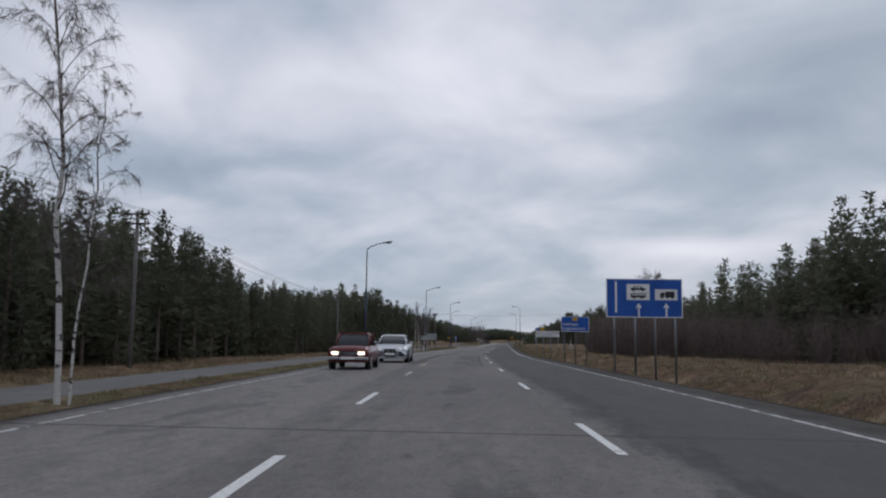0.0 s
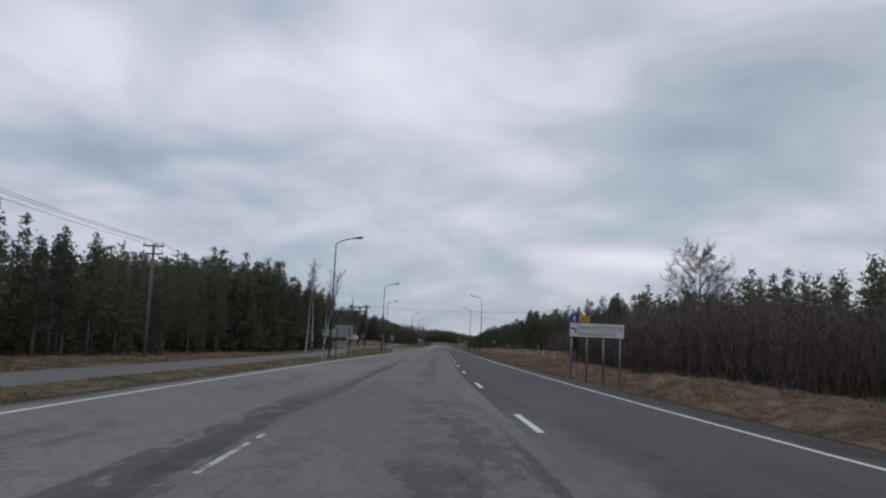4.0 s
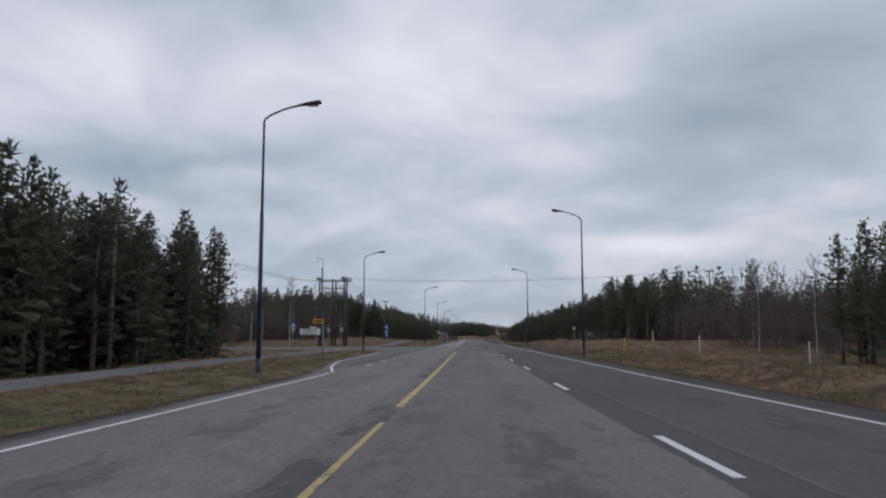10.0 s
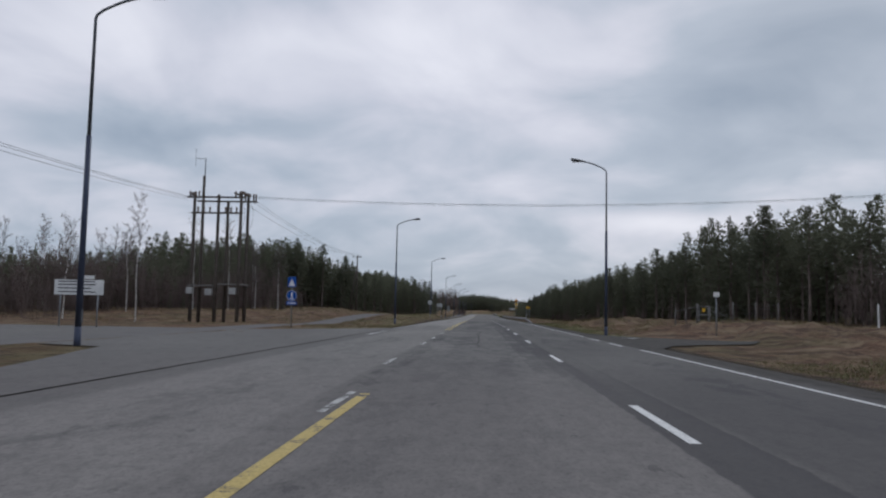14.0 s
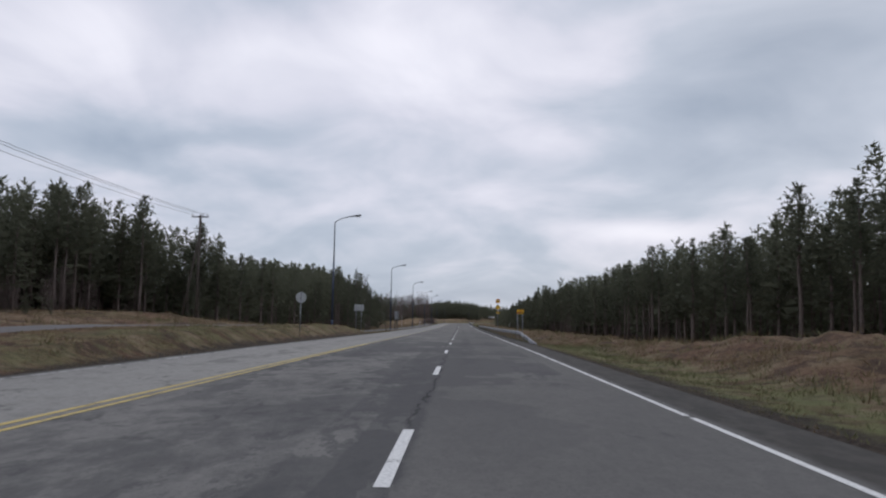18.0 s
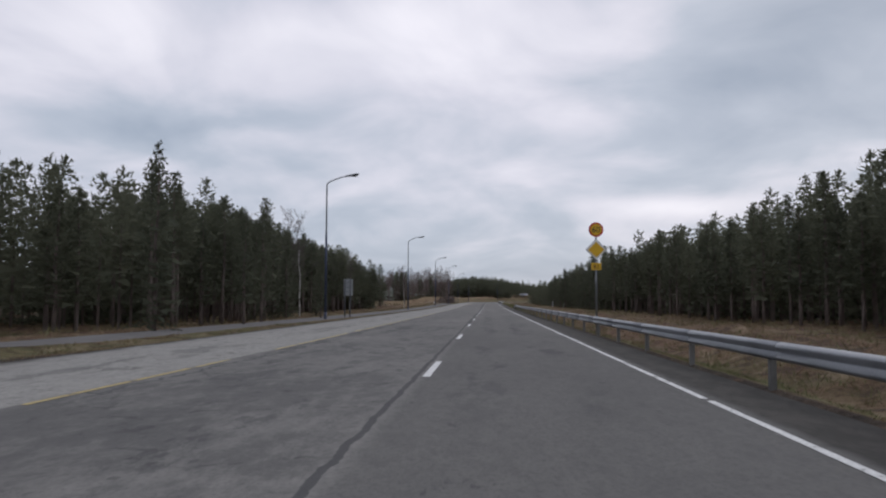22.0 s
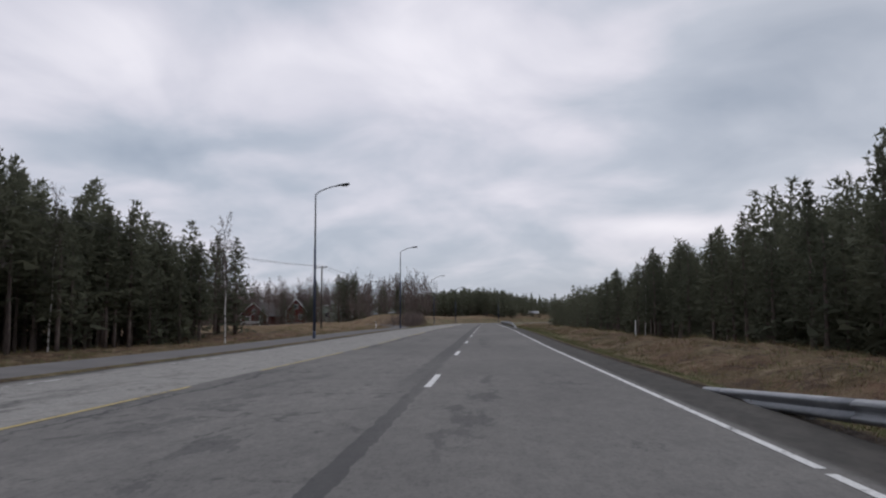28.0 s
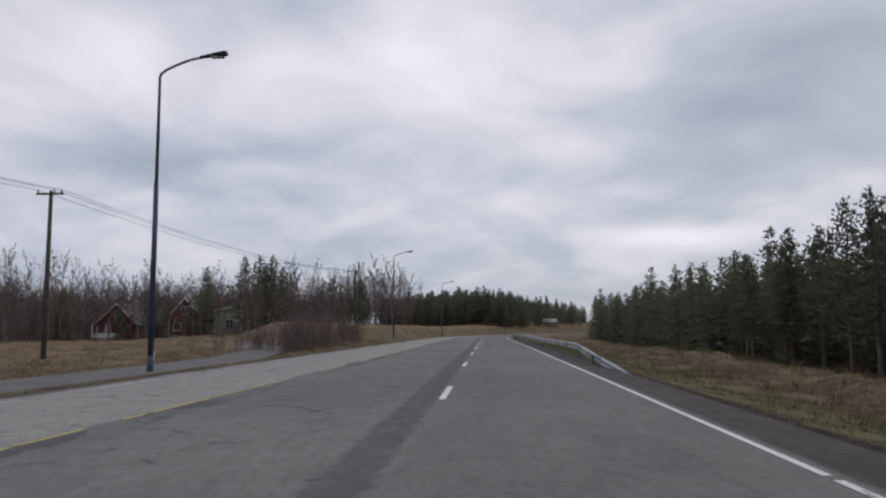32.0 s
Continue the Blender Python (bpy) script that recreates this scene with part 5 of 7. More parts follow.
# far sign beyond the bend
s = holder("guide_board", place(-12.0, 729.0, 0.4), "wide white guide board far beyond the bend", "road sign")
b = plate("board", 0, 4.0, 0.6, 1.5, -0.02, 0.02, M["sign_white"], s, "white board")
plate("text_bar", 0.4, 3.6, 0.95, 1.1, -0.03, -0.02, M["sign_blue"], b)
for x in (0.5, 3.5):
    post(s, x, 1.4, 0.05)


# ---- marker posts, utility poles and cables ----
M["galv_wire"] = worn("grey_galvanised_wire", (0.17, 0.175, 0.175), (0.27, 0.275, 0.275), 3.0, 0.6, 0.3)
M["porcelain"] = worn("insulator", (0.10, 0.07, 0.06), (0.2, 0.17, 0.15), 5.0, 0.3)


def marker(u, y, h, tilt=0.0, material="sign_white", top=True):
    ob = holder("marker_post", place(u, y, 0, 0) @ pose(0, 0, 0, 0, tilt, 0), "slim white plastic marker post in dry grass" if material == "sign_white" else "slim yellow marker post in dry grass", "marker post", "marker posts beside the road")
    bm = box(bmesh.new(), (-0.055, -0.03, -0.3), (0.055, 0.03, h), 0.015)
    part("shaft", bm, M[material], ob)
    if top:
        part("band", box(bmesh.new(), (-0.058, -0.033, h - 0.22), (0.058, 0.033, h - 0.12), 0.01), M["sign_black"], ob)
    return ob


for u, y, h in ((22.9, 218.0, 1.65), (25.5, 248.6, 1.7), (18.9, 507.2, 1.6), (-22.0, 210.2, 1.0), (21.0, 189.0, 1.5)):
    marker(u, y, h, top=False)
marker(13.3, 205.5, 1.3, 2.0, "sign_yellow", False)
for u, y in ((-10.5, 531.0),):
    marker(u, y, 0.8)
ob = holder("meter_post", place(14.3, 243.7), "thin grey post with a small white box on top", "post")
post(ob, 0, 2.35, 0.035)
plate("meter_box", -0.14, 0.14, 2.15, 2.42, -0.1, 0.1, M["sign_white"], ob, "small white box")


def pole(u, y, h, arms=1, material="grey_pole", lean=0.0, strut=False, label="weathered grey wooden utility pole with a crossarm"):
    ob = holder("utility_pole", place(u, y) @ pose(0, 0, 0, 0, lean, 0), label, "utility pole", "utility poles beside the road")
    part("shaft", tube(bmesh.new(), [(0, 0, -0.5), (0, 0, h * 0.5), (0, 0, h)], [0.14, 0.12, 0.095], 10), M[material], ob)
    for a in range(arms):
        z = h - 0.18 - 0.55 * a
        arm = part("crossarm", box(bmesh.new(), (-0.75, -0.14, z - 0.05), (0.75, -0.05, z + 0.05), 0.008), M["wood_pole"], ob)
        for x in (-0.65, 0.0 if a else 0.25, 0.65):
            part("insulator", tube(bmesh.new(), [(x, -0.1, z + 0.05), (x, -0.1, z + 0.12), (x, -0.1, z + 0.17), (x, -0.1, z + 0.22)], [0.025, 0.05, 0.035, 0.05], 8), M["porcelain"], arm)
    if strut:
        part("strut", tube(bmesh.new(), [(0.05, 0, h * 0.86), (-1.3, 0, -0.4)], [0.075, 0.1], 8), M[material], ob)
    return ob


def tip(u, y, h, dx=0.0):
    p = place(u, y).translation
    return (p.x + dx, p.y - 0.1, p.z + h + 0.03)


def cable(a, b, sag, group="overhead line", r=0.012):
    pts = []
    for i in range(25):
        t = i / 24
        p = Vector(a).lerp(Vector(b), t)
        p.z -= sag * 4 * t * (1 - t)
        pts.append(tuple(p))
    bm = tube(bmesh.new(), pts, r, 5)
    me = bpy.data.meshes.new("cable")
    bm.to_mesh(me)
    bm.free()
    me.materials.append(M["cable"])
    return tagged(new("cable", me), "thin black overhead cable hanging between poles", "cable", group)


LINE = [(-17.5, -28.0, 8.2), (-16.9, 42.2, 8.8), (-18.74, 111.1, 8.14), (-20.0, 186.5, 8.9), (-22.5, 262.5, 10.2)]
for u, y, h in LINE[:4]:
    pole(u, y, h, 2)
for (u0, y0, h0), (u1, y1, h1) in zip(LINE, LINE[1:]):
    for dx in (-0.65, 0.25, 0.65):
        cable(tip(u0, y0, h0, dx), tip(u1, y1, h1, dx), 0.9)

# transformer stand: six poles with beams, antenna and boxes
ts = holder("transformer_stand", place(-20.3, 262.8), "wooden pole transformer stand with beams, insulators, platforms and pale boxes", "transformer")
g = ts.matrix_world.translation.z
for dx, dy, h in ((-2.1, -0.8, 10.3), (-2.05, 1.0, 12.2), (-0.1, -0.8, 10.35), (0.1, 1.0, 10.1), (1.8, -0.9, 10.35), (1.9, 0.7, 10.55)):
    part("pole", tube(bmesh.new(), [(dx, dy, -0.5), (dx, dy, 5), (dx, dy, h - g)], [0.16, 0.14, 0.12], 10), M["wood_pole"], ts)
for y, z, x0, x1 in ((-0.95, 10.05, -2.7, 2.2), (0.84, 9.95, -2.5, 2.6), (-0.95, 8.75, -2.3, 2.0)):
    part("beam", box(bmesh.new(), (x0, y - 0.06, z - g), (x1, y + 0.06, z + 0.13 - g), 0.01), M["wood_pole"], ts)


def insulator(x, y, z, h):
    part("insulator", tube(bmesh.new(), [(x, y, z - g), (x, y, z + h * 0.2 - g), (x, y, z + h * 0.45 - g), (x, y, z + h * 0.6 - g), (x, y, z + h - g)], [0.04, 0.085, 0.05, 0.09, 0.06], 8), M["porcelain"], ts)


for x in (-1.75, -1.25, -0.75, 0.55, 1.0, 1.45):
    insulator(x, -0.95, 8.85, 0.48)
for x in (-2.45, -2.0, -1.7, 1.35, 1.7, 2.1):
    insulator(x, -0.95, 10.15, 0.46)
for x in (1.25, 1.6, 2.3, 2.5):
    insulator(x, 0.84, 10.05, 0.62)
for x, y, z in ((1.5, 0.3, 10.55), (2.05, 0.1, 10.35), (-2.3, -0.5, 10.3)):
    part("switch_gear", box(bmesh.new(), (x - 0.16, y - 0.3, z - g), (x + 0.16, y + 0.3, z + 0.24 - g), 0.03), M["porcelain"], ts, "dark switch gear on the beams")
part("gear_beam", box(bmesh.new(), (1.2, -1.0, 10.42 - g), (1.32, 1.0, 10.54 - g), 0.01), M["wood_pole"], ts)
for x in (1.35, 2.05):
    # slack leads down the outer poles
    part("lead", tube(bmesh.new(), [(x, 0.75, 10.0 - g), (x + 0.28, 0.7, 9.3 - g), (x + 0.3, 0.65, 8.5 - g), (x + 0.08, 0.6, 7.6 - g)], 0.012, 5), M["cable"], ts)
for x0, x1, z in ((-2.35, -0.35, 2.82), (0.15, 2.15, 2.95)):
    part("platform", box(bmesh.new(), (x0, -1.0, z - g), (x1, 1.0, z + 0.12 - g), 0.01), M["grey_pole"], ts, "grey timber platform")
for x, z in ((-0.55, 2.1), (1.45, 2.2), (-2.1, 2.2)):
    part("switch_box", box(bmesh.new(), (x - 0.26, -1.25, z - g), (x + 0.26, -0.85, z + 0.52 - g), 0.02), M["box_grey"], ts, "pale grey metal box")
mast = part("antenna_mast", tube(bmesh.new(), [(-2.0, 1.0, 12.0 - g), (-2.0, 1.0, 13.7 - g)], [0.045, 0.035], 8), M["post_dark"], ts)
part("antenna_arm", tube(bmesh.new(), [(-2.0, 1.0, 13.65 - g), (-2.85, 1.0, 13.72 - g)], 0.022, 6), M["post_dark"], mast)
part("antenna_rod", tube(bmesh.new(), [(-2.85, 1.0, 13.0 - g), (-2.85, 1.0, 14.5 - g)], 0.016, 6), M["post_dark"], mast)
pole(38.3, 264.9, 11.7 - float(ground_z(38.3, 264.9)), 1, "wood_pole", label="dark wooden utility pole with a crossarm")
a = place(-18.3, 263.4).translation
b = place(38.3, 264.9).translation
for dx, dz in ((0, 0), (0.5, 0.2), (-0.5, 0.03)):
    cable((a.x, a.y + dx, 10.3 + dz), (b.x, b.y + dx, 11.7 + dz), 0.9, r=0.009)
pole(-19.0, 325.5, 8.9, 1, "wood_pole", strut=True, label="dark wooden utility pole with a crossarm and strut")
for dx in (-0.65, 0.25, 0.65):
    cable((a.x + dx, a.y + 0.3, 10.0), tip(-19.0, 325.5, 8.9, dx), 0.8)
pole(-19.2, 537.6, 8.9, 1, "wood_pole", label="dark wooden utility pole with a crossarm")
pole(-15.7, 611.4, 8.0, 1, "wood_pole", label="dark wooden utility pole with a crossarm")
pole(-24.0, 466.0, 8.9, 1, "wood_pole", label="dark wooden utility pole with a crossarm")
for dx in (-0.65, 0.25, 0.65):
    cable(tip(-24.0, 466.0, 8.9, dx), tip(-19.2, 537.6, 8.9, dx), 0.9)
    cable(tip(-19.2, 537.6, 8.9, dx), tip(-15.7, 611.4, 8.0, dx), 1.1)


# wire fence with a gate on the bank, and a drain beside the access
fence = holder("fence", place(17.0, 264.0), "grey wire fence with wooden posts and a gate on the bank", "fence")


def fence_z(x):
    return float(ground_z(17.0 + x, 264.0) - ground_z(17.0, 264.0))


for x, h, r in ((0.0, 1.45, 0.05), (0.85, 1.35, 0.045), (1.75, 1.62, 0.085), (2.75, 1.6, 0.07), (4.6, 1.5, 0.05), (6.4, 1.45, 0.05), (8.2, 1.45, 0.05)):
    zb = fence_z(x)
    part("post", tube(bmesh.new(), [(x, 0, zb - 0.3), (x, 0, zb + h)], r, 7), M["grey_pole"], fence)
for z in (0.3, 0.65, 1.0, 1.3):
    part("wire", tube(bmesh.new(), [(x, -0.05, z + fence_z(x) - (0.03 if k % 2 else 0)) for k, x in enumerate((2.75, 3.7, 4.6, 5.5, 6.4, 7.3, 8.2))], 0.006, 4), M["galv_wire"], fence)
part("rail", tube(bmesh.new(), [(0, 0, fence_z(0) + 1.2), (1.75, 0, fence_z(1.75) + 1.35)], 0.035, 6), M["grey_pole"], fence)
zb = fence_z(2.2)
gate = part("gate", box(bmesh.new(), (1.85, -0.03, zb + 1.38), (2.68, 0.03, zb + 1.46), 0.008), M["galv_wire"], fence, "pale metal gate")
for x in (1.88, 2.60):
    part("gate_frame", box(bmesh.new(), (x, -0.03, zb + 0.15), (x + 0.06, 0.03, zb + 1.38), 0.008), M["galv_wire"], gate)
part("gate_bar", box(bmesh.new(), (1.94, -0.02, zb + 0.7), (2.60, 0.02, zb + 0.76), 0.005), M["galv_wire"], gate)
part("notice", box(bmesh.new(), (2.14, -0.06, zb + 0.95), (2.36, -0.035, zb + 1.25), 0.004), M["sign_yellow"], gate, "small yellow notice")
part("brace", tube(bmesh.new(), [(2.75, 0, fence_z(2.75) + 1.25), (4.55, 0, fence_z(4.6) + 0.15)], 0.02, 5), M["galv_wire"], fence)
bm = bmesh.new()
loop = [(0.50 * math.cos(a) * (1 + 0.12 * math.sin(3 * a)), 0.95 * math.sin(a) * (1 + 0.10 * math.cos(2 * a + 1)), 0.0) for a in [2 * math.pi * k / 28 for k in range(28)]]
lower = [bm.verts.new((x, y, -0.05)) for x, y, z in loop]
upper = [bm.verts.new((0.94 * x, 0.95 * y, 0.006)) for x, y, z in loop]
bm.faces.new(upper)
for k in range(28):
    bm.faces.new((lower[k], lower[(k + 1) % 28], upper[(k + 1) % 28], upper[k]))
puddle = part("puddle", bm, M["wet"])
puddle.matrix_world = over_road(8.78, 239.2, 0.006, -12)
tagged(puddle, "dark shallow puddle in broken asphalt beside the road", "puddle")


# ---- guard rails ----
def guard_rail(y0, y1, u0, first_post, end_slope=True):
    ob = holder("guard_rail", pose(0, 0, 0), "galvanised steel guard rail on square posts, ends sloping into the ground", "guard rail", "guard rails beside the road")
    prof = [(0.04, -0.085), (-0.02, -0.06), (-0.035, -0.03), (0.02, 0.02), (0.02, 0.045), (-0.035, 0.095), (-0.02, 0.13), (0.04, 0.155)]
    back = [(d + 0.012, h) for d, h in prof[::-1]]
    ring = prof + back

    def zc(y):
        f = min(1.0, (y - y0) / 10.0)
        if end_slope:
            f = min(f, (y1 - y) / 10.0)
        return -0.16 + 0.62 * max(f, 0.0)

    y = y0
    while y < y1 - 0.5:
        e = min(y + 4.3, y1)
        bm = bmesh.new()
        rings = []
        for k in range(4):
            yy = y + (e - y) * k / 3
            u = u0 + 0.25 * (1 - min(1, (yy - y0) / 10.0))
            rings.append([bm.verts.new((u + d + float(bend(yy)), yy, zc(yy) + h + float(rise(yy)))) for d, h in ring])
        for r0, r1 in zip(rings, rings[1:]):
            for k in range(len(ring)):
                n = (k + 1) % len(ring)
                bm.faces.new((r0[k], r0[n], r1[n], r1[k])).smooth = True
        bm.faces.new(rings[0])
        bm.faces.new(rings[-1][::-1])
        bmesh.ops.recalc_face_normals(bm, faces=bm.faces)
        part("rail_section", bm, M["galv"], ob)
        y = e
    y = first_post
    while y < y1 - 1.5:
        top = zc(y) + 0.1
        if top > 0.05:
            p = part("post", box(bmesh.new(), (0.03, -0.05, -1.0), (0.11, 0.05, 0.0), 0.008), M["galv_dark"], ob)
            p.matrix_world = over_road(u0, y, top)
        y += 4.0
    return ob


M["galv_dark"] = worn("weathered_steel_post", (0.13, 0.13, 0.125), (0.22, 0.215, 0.205), 2.0, 0.7, 0.4)
guard_rail(302.4, 441.0, 7.62, 308.9)
guard_rail(518.2, 640.0, 7.25, 524.0, False)


# ---- two oncoming cars ----
def paint(name, c, metal=0.0):
    k = Mat(name, 0.35, metal)
    f = k.noise(4.0, 4.0, 0.6)
    k.color(k.mix(k.step(f, 0.4, 0.7), c, tuple(x * 0.8 for x in c)))
    k.b.inputs["Coat Weight"].default_value = 0.5
    k.b.inputs["Coat Roughness"].default_value = 0.1
    return k.m


def lit(name, c, s):
    k = Mat(name, 0.2)
    k.color((0.8, 0.8, 0.75))
    k.b.inputs["Emission Color"].default_value = rgb(c)
    k.b.inputs["Emission Strength"].default_value = s
    return k.m


M["car_red"] = paint("car_paint_dark_red", (0.13, 0.012, 0.013))
M["car_silver"] = paint("car_paint_silver", (0.50, 0.52, 0.55), 0.5)
M["car_glass"] = worn("car_glass_dark", (0.03, 0.035, 0.04), (0.05, 0.055, 0.06), 1.0, 0.08)
M["tyre"] = worn("tyre_rubber", (0.018, 0.018, 0.018), (0.03, 0.03, 0.03), 8.0, 0.85)
M["rim"] = worn("wheel_rim", (0.32, 0.33, 0.34), (0.45, 0.46, 0.47), 4.0, 0.35, 0.8)
M["trim"] = worn("car_trim_black", (0.015, 0.015, 0.016), (0.03, 0.03, 0.031), 5.0, 0.55)
M["headlight"] = lit("headlight_on", (1.0, 0.88, 0.68), 2.0)
M["lamp_red"] = worn("rear_lamp_red", (0.25, 0.01, 0.01), (0.35, 0.02, 0.02), 5.0, 0.25)


def loft(bm, sections):
    """A hull through cross sections, each a list of (x, z) at y."""
    rings = [[bm.verts.new((x, y, z)) for x, z in sec] for y, sec in sections]
    for a, b in zip(rings, rings[1:]):
        for k in range(len(a)):
            n = (k + 1) % len(a)
            bm.faces.new((a[k], a[n], b[n], b[k])).smooth = True
    bm.faces.new(rings[0])
    bm.faces.new(rings[-1][::-1])
    bmesh.ops.recalc_face_normals(bm, faces=bm.faces)
    return bm


def hull(w, z0, z1, crown=0.03, tuck=0.06):
    h = z1 - z0
    right = [(w - tuck, z0), (w, z0 + h * 0.25), (w, z0 + h * 0.6), (w - 0.03, z0 + h * 0.85), (w - 0.12, z1), (w * 0.4, z1 + crown)]
    return right + [(-x, z) for x, z in right[::-1]]


def car(name, m, label, body_mat, L, W, H):
    ob = holder(name, m, label, "car", "oncoming cars")
    w = W / 2
    sec = [(0.0, hull(w - 0.05, 0.38, 0.74)), (0.1, hull(w - 0.02, 0.28, 0.84)), (1.1, hull(w, 0.25, 0.89)), (1.35, hull(w, 0.25, 0.92)), (L - 1.0, hull(w, 0.25, 0.92)), (L - 0.1, hull(w - 0.02, 0.3, 0.88)), (L, hull(w - 0.05, 0.4, 0.8))]
    cab = [(1.18, 0.68, 0.92), (1.62, 0.60, H), (2.75, 0.60, H), (3.35, 0.66, 0.92)]
    part("body", loft(bmesh.new(), sec), body_mat, ob)
    part("cabin", loft(bmesh.new(), [(y, [(x, 0.88), (x * 0.99, z - 0.04), (x * 0.8, z), (-x * 0.8, z), (-x * 0.99, z - 0.04), (-x, 0.88)] if z > 1 else [(x, 0.86), (x, z - 0.02), (x * 0.8, z), (-x * 0.8, z), (-x, z - 0.02), (-x, 0.86)]) for y, x, z in cab]), M["car_glass"], ob, "dark glazed cabin")
    part("roof", loft(bmesh.new(), [(y - (0.04 if i == 0 else 0), [(x + 0.01, z - 0.06), (x * 0.82, z + 0.02), (-x * 0.82, z + 0.02), (-x - 0.01, z - 0.06)]) for i, (y, x, z) in enumerate(cab[1:-1])]), body_mat, ob)
    (ya, xa, za), (yb, xb, zb) = cab[0], cab[1]
    for s in (-1, 1):
        part("pillar", tube(bmesh.new(), [(s * xa, ya, za - 0.02), (s * xb, yb, zb - 0.02)], 0.035, 6), body_mat, ob)
        (yc, xc, zc), (yd, xd, zd) = cab[-2], cab[-1]
        part("pillar", tube(bmesh.new(), [(s * xc, yc, zc - 0.02), (s * xd, yd, zd - 0.02)], 0.045, 6), body_mat, ob)
        ym = (yb + cab[-2][0]) / 2
        part("pillar", tube(bmesh.new(), [(s * (xb + 0.06), ym, 0.9), (s * (xb + 0.005), ym, H - 0.03)], 0.03, 6), body_mat, ob)
        part("mirror", box(bmesh.new(), (s * (w - 0.02) - 0.09, ya + 0.25, 0.93), (s * (w - 0.02) + 0.09, ya + 0.36, 1.06), 0.03), M["trim"], ob)
        part("headlight", box(bmesh.new(), (s * (w - 0.3) - 0.14, -0.02, 0.57), (s * (w - 0.3) + 0.14, 0.2, 0.70), 0.03), M["headlight"], ob, "lit headlight")
        part("tail_lamp", box(bmesh.new(), (s * (w - 0.22) - 0.13, L - 0.08, 0.62), (s * (w - 0.22) + 0.13, L + 0.01, 0.76), 0.02), M["lamp_red"], ob)
    gw = 0.36
    gr = part("grille", box(bmesh.new(), (-gw, -0.015, 0.55), (gw, 0.03, 0.70), 0.01), M["trim"], ob, "black grille")
    for k in range(4):
        part("grille_bar", box(bmesh.new(), (-gw + 0.02, -0.025, 0.575 + 0.03 * k), (gw - 0.02, -0.012, 0.585 + 0.03 * k)), M["rim"], gr)
    bp = part("bumper", box(bmesh.new(), (-w + 0.03, -0.09, 0.38), (w - 0.03, 0.1, 0.5), 0.03), M["rim"], ob)
    part("number_plate", box(bmesh.new(), (-0.26, -0.105, 0.40), (0.26, -0.085, 0.5), 0.003), M["sign_white"], bp)
    part("rear_bumper", box(bmesh.new(), (-w + 0.03, L - 0.08, 0.36), (w - 0.03, L + 0.05, 0.5), 0.03), M["trim"], ob)
    r = 0.30
    for yy in (0.72, L - 0.82):
        for s in (-1, 1):
            x0, x1 = s * (w - 0.2), s * (w + 0.005)
            t = part("wheel", tube(bmesh.new(), [(x0, yy, r), (s * (w - 0.03), yy, r), (x1, yy, r)], [r, r, r * 0.92], 24), M["tyre"], ob, "black tyre")
            part("rim", tube(bmesh.new(), [(x1 - s * 0.02, yy, r), (x1 + s * 0.012, yy, r)], [r * 0.66, r * 0.58], 16), M["rim"], t)
    return ob


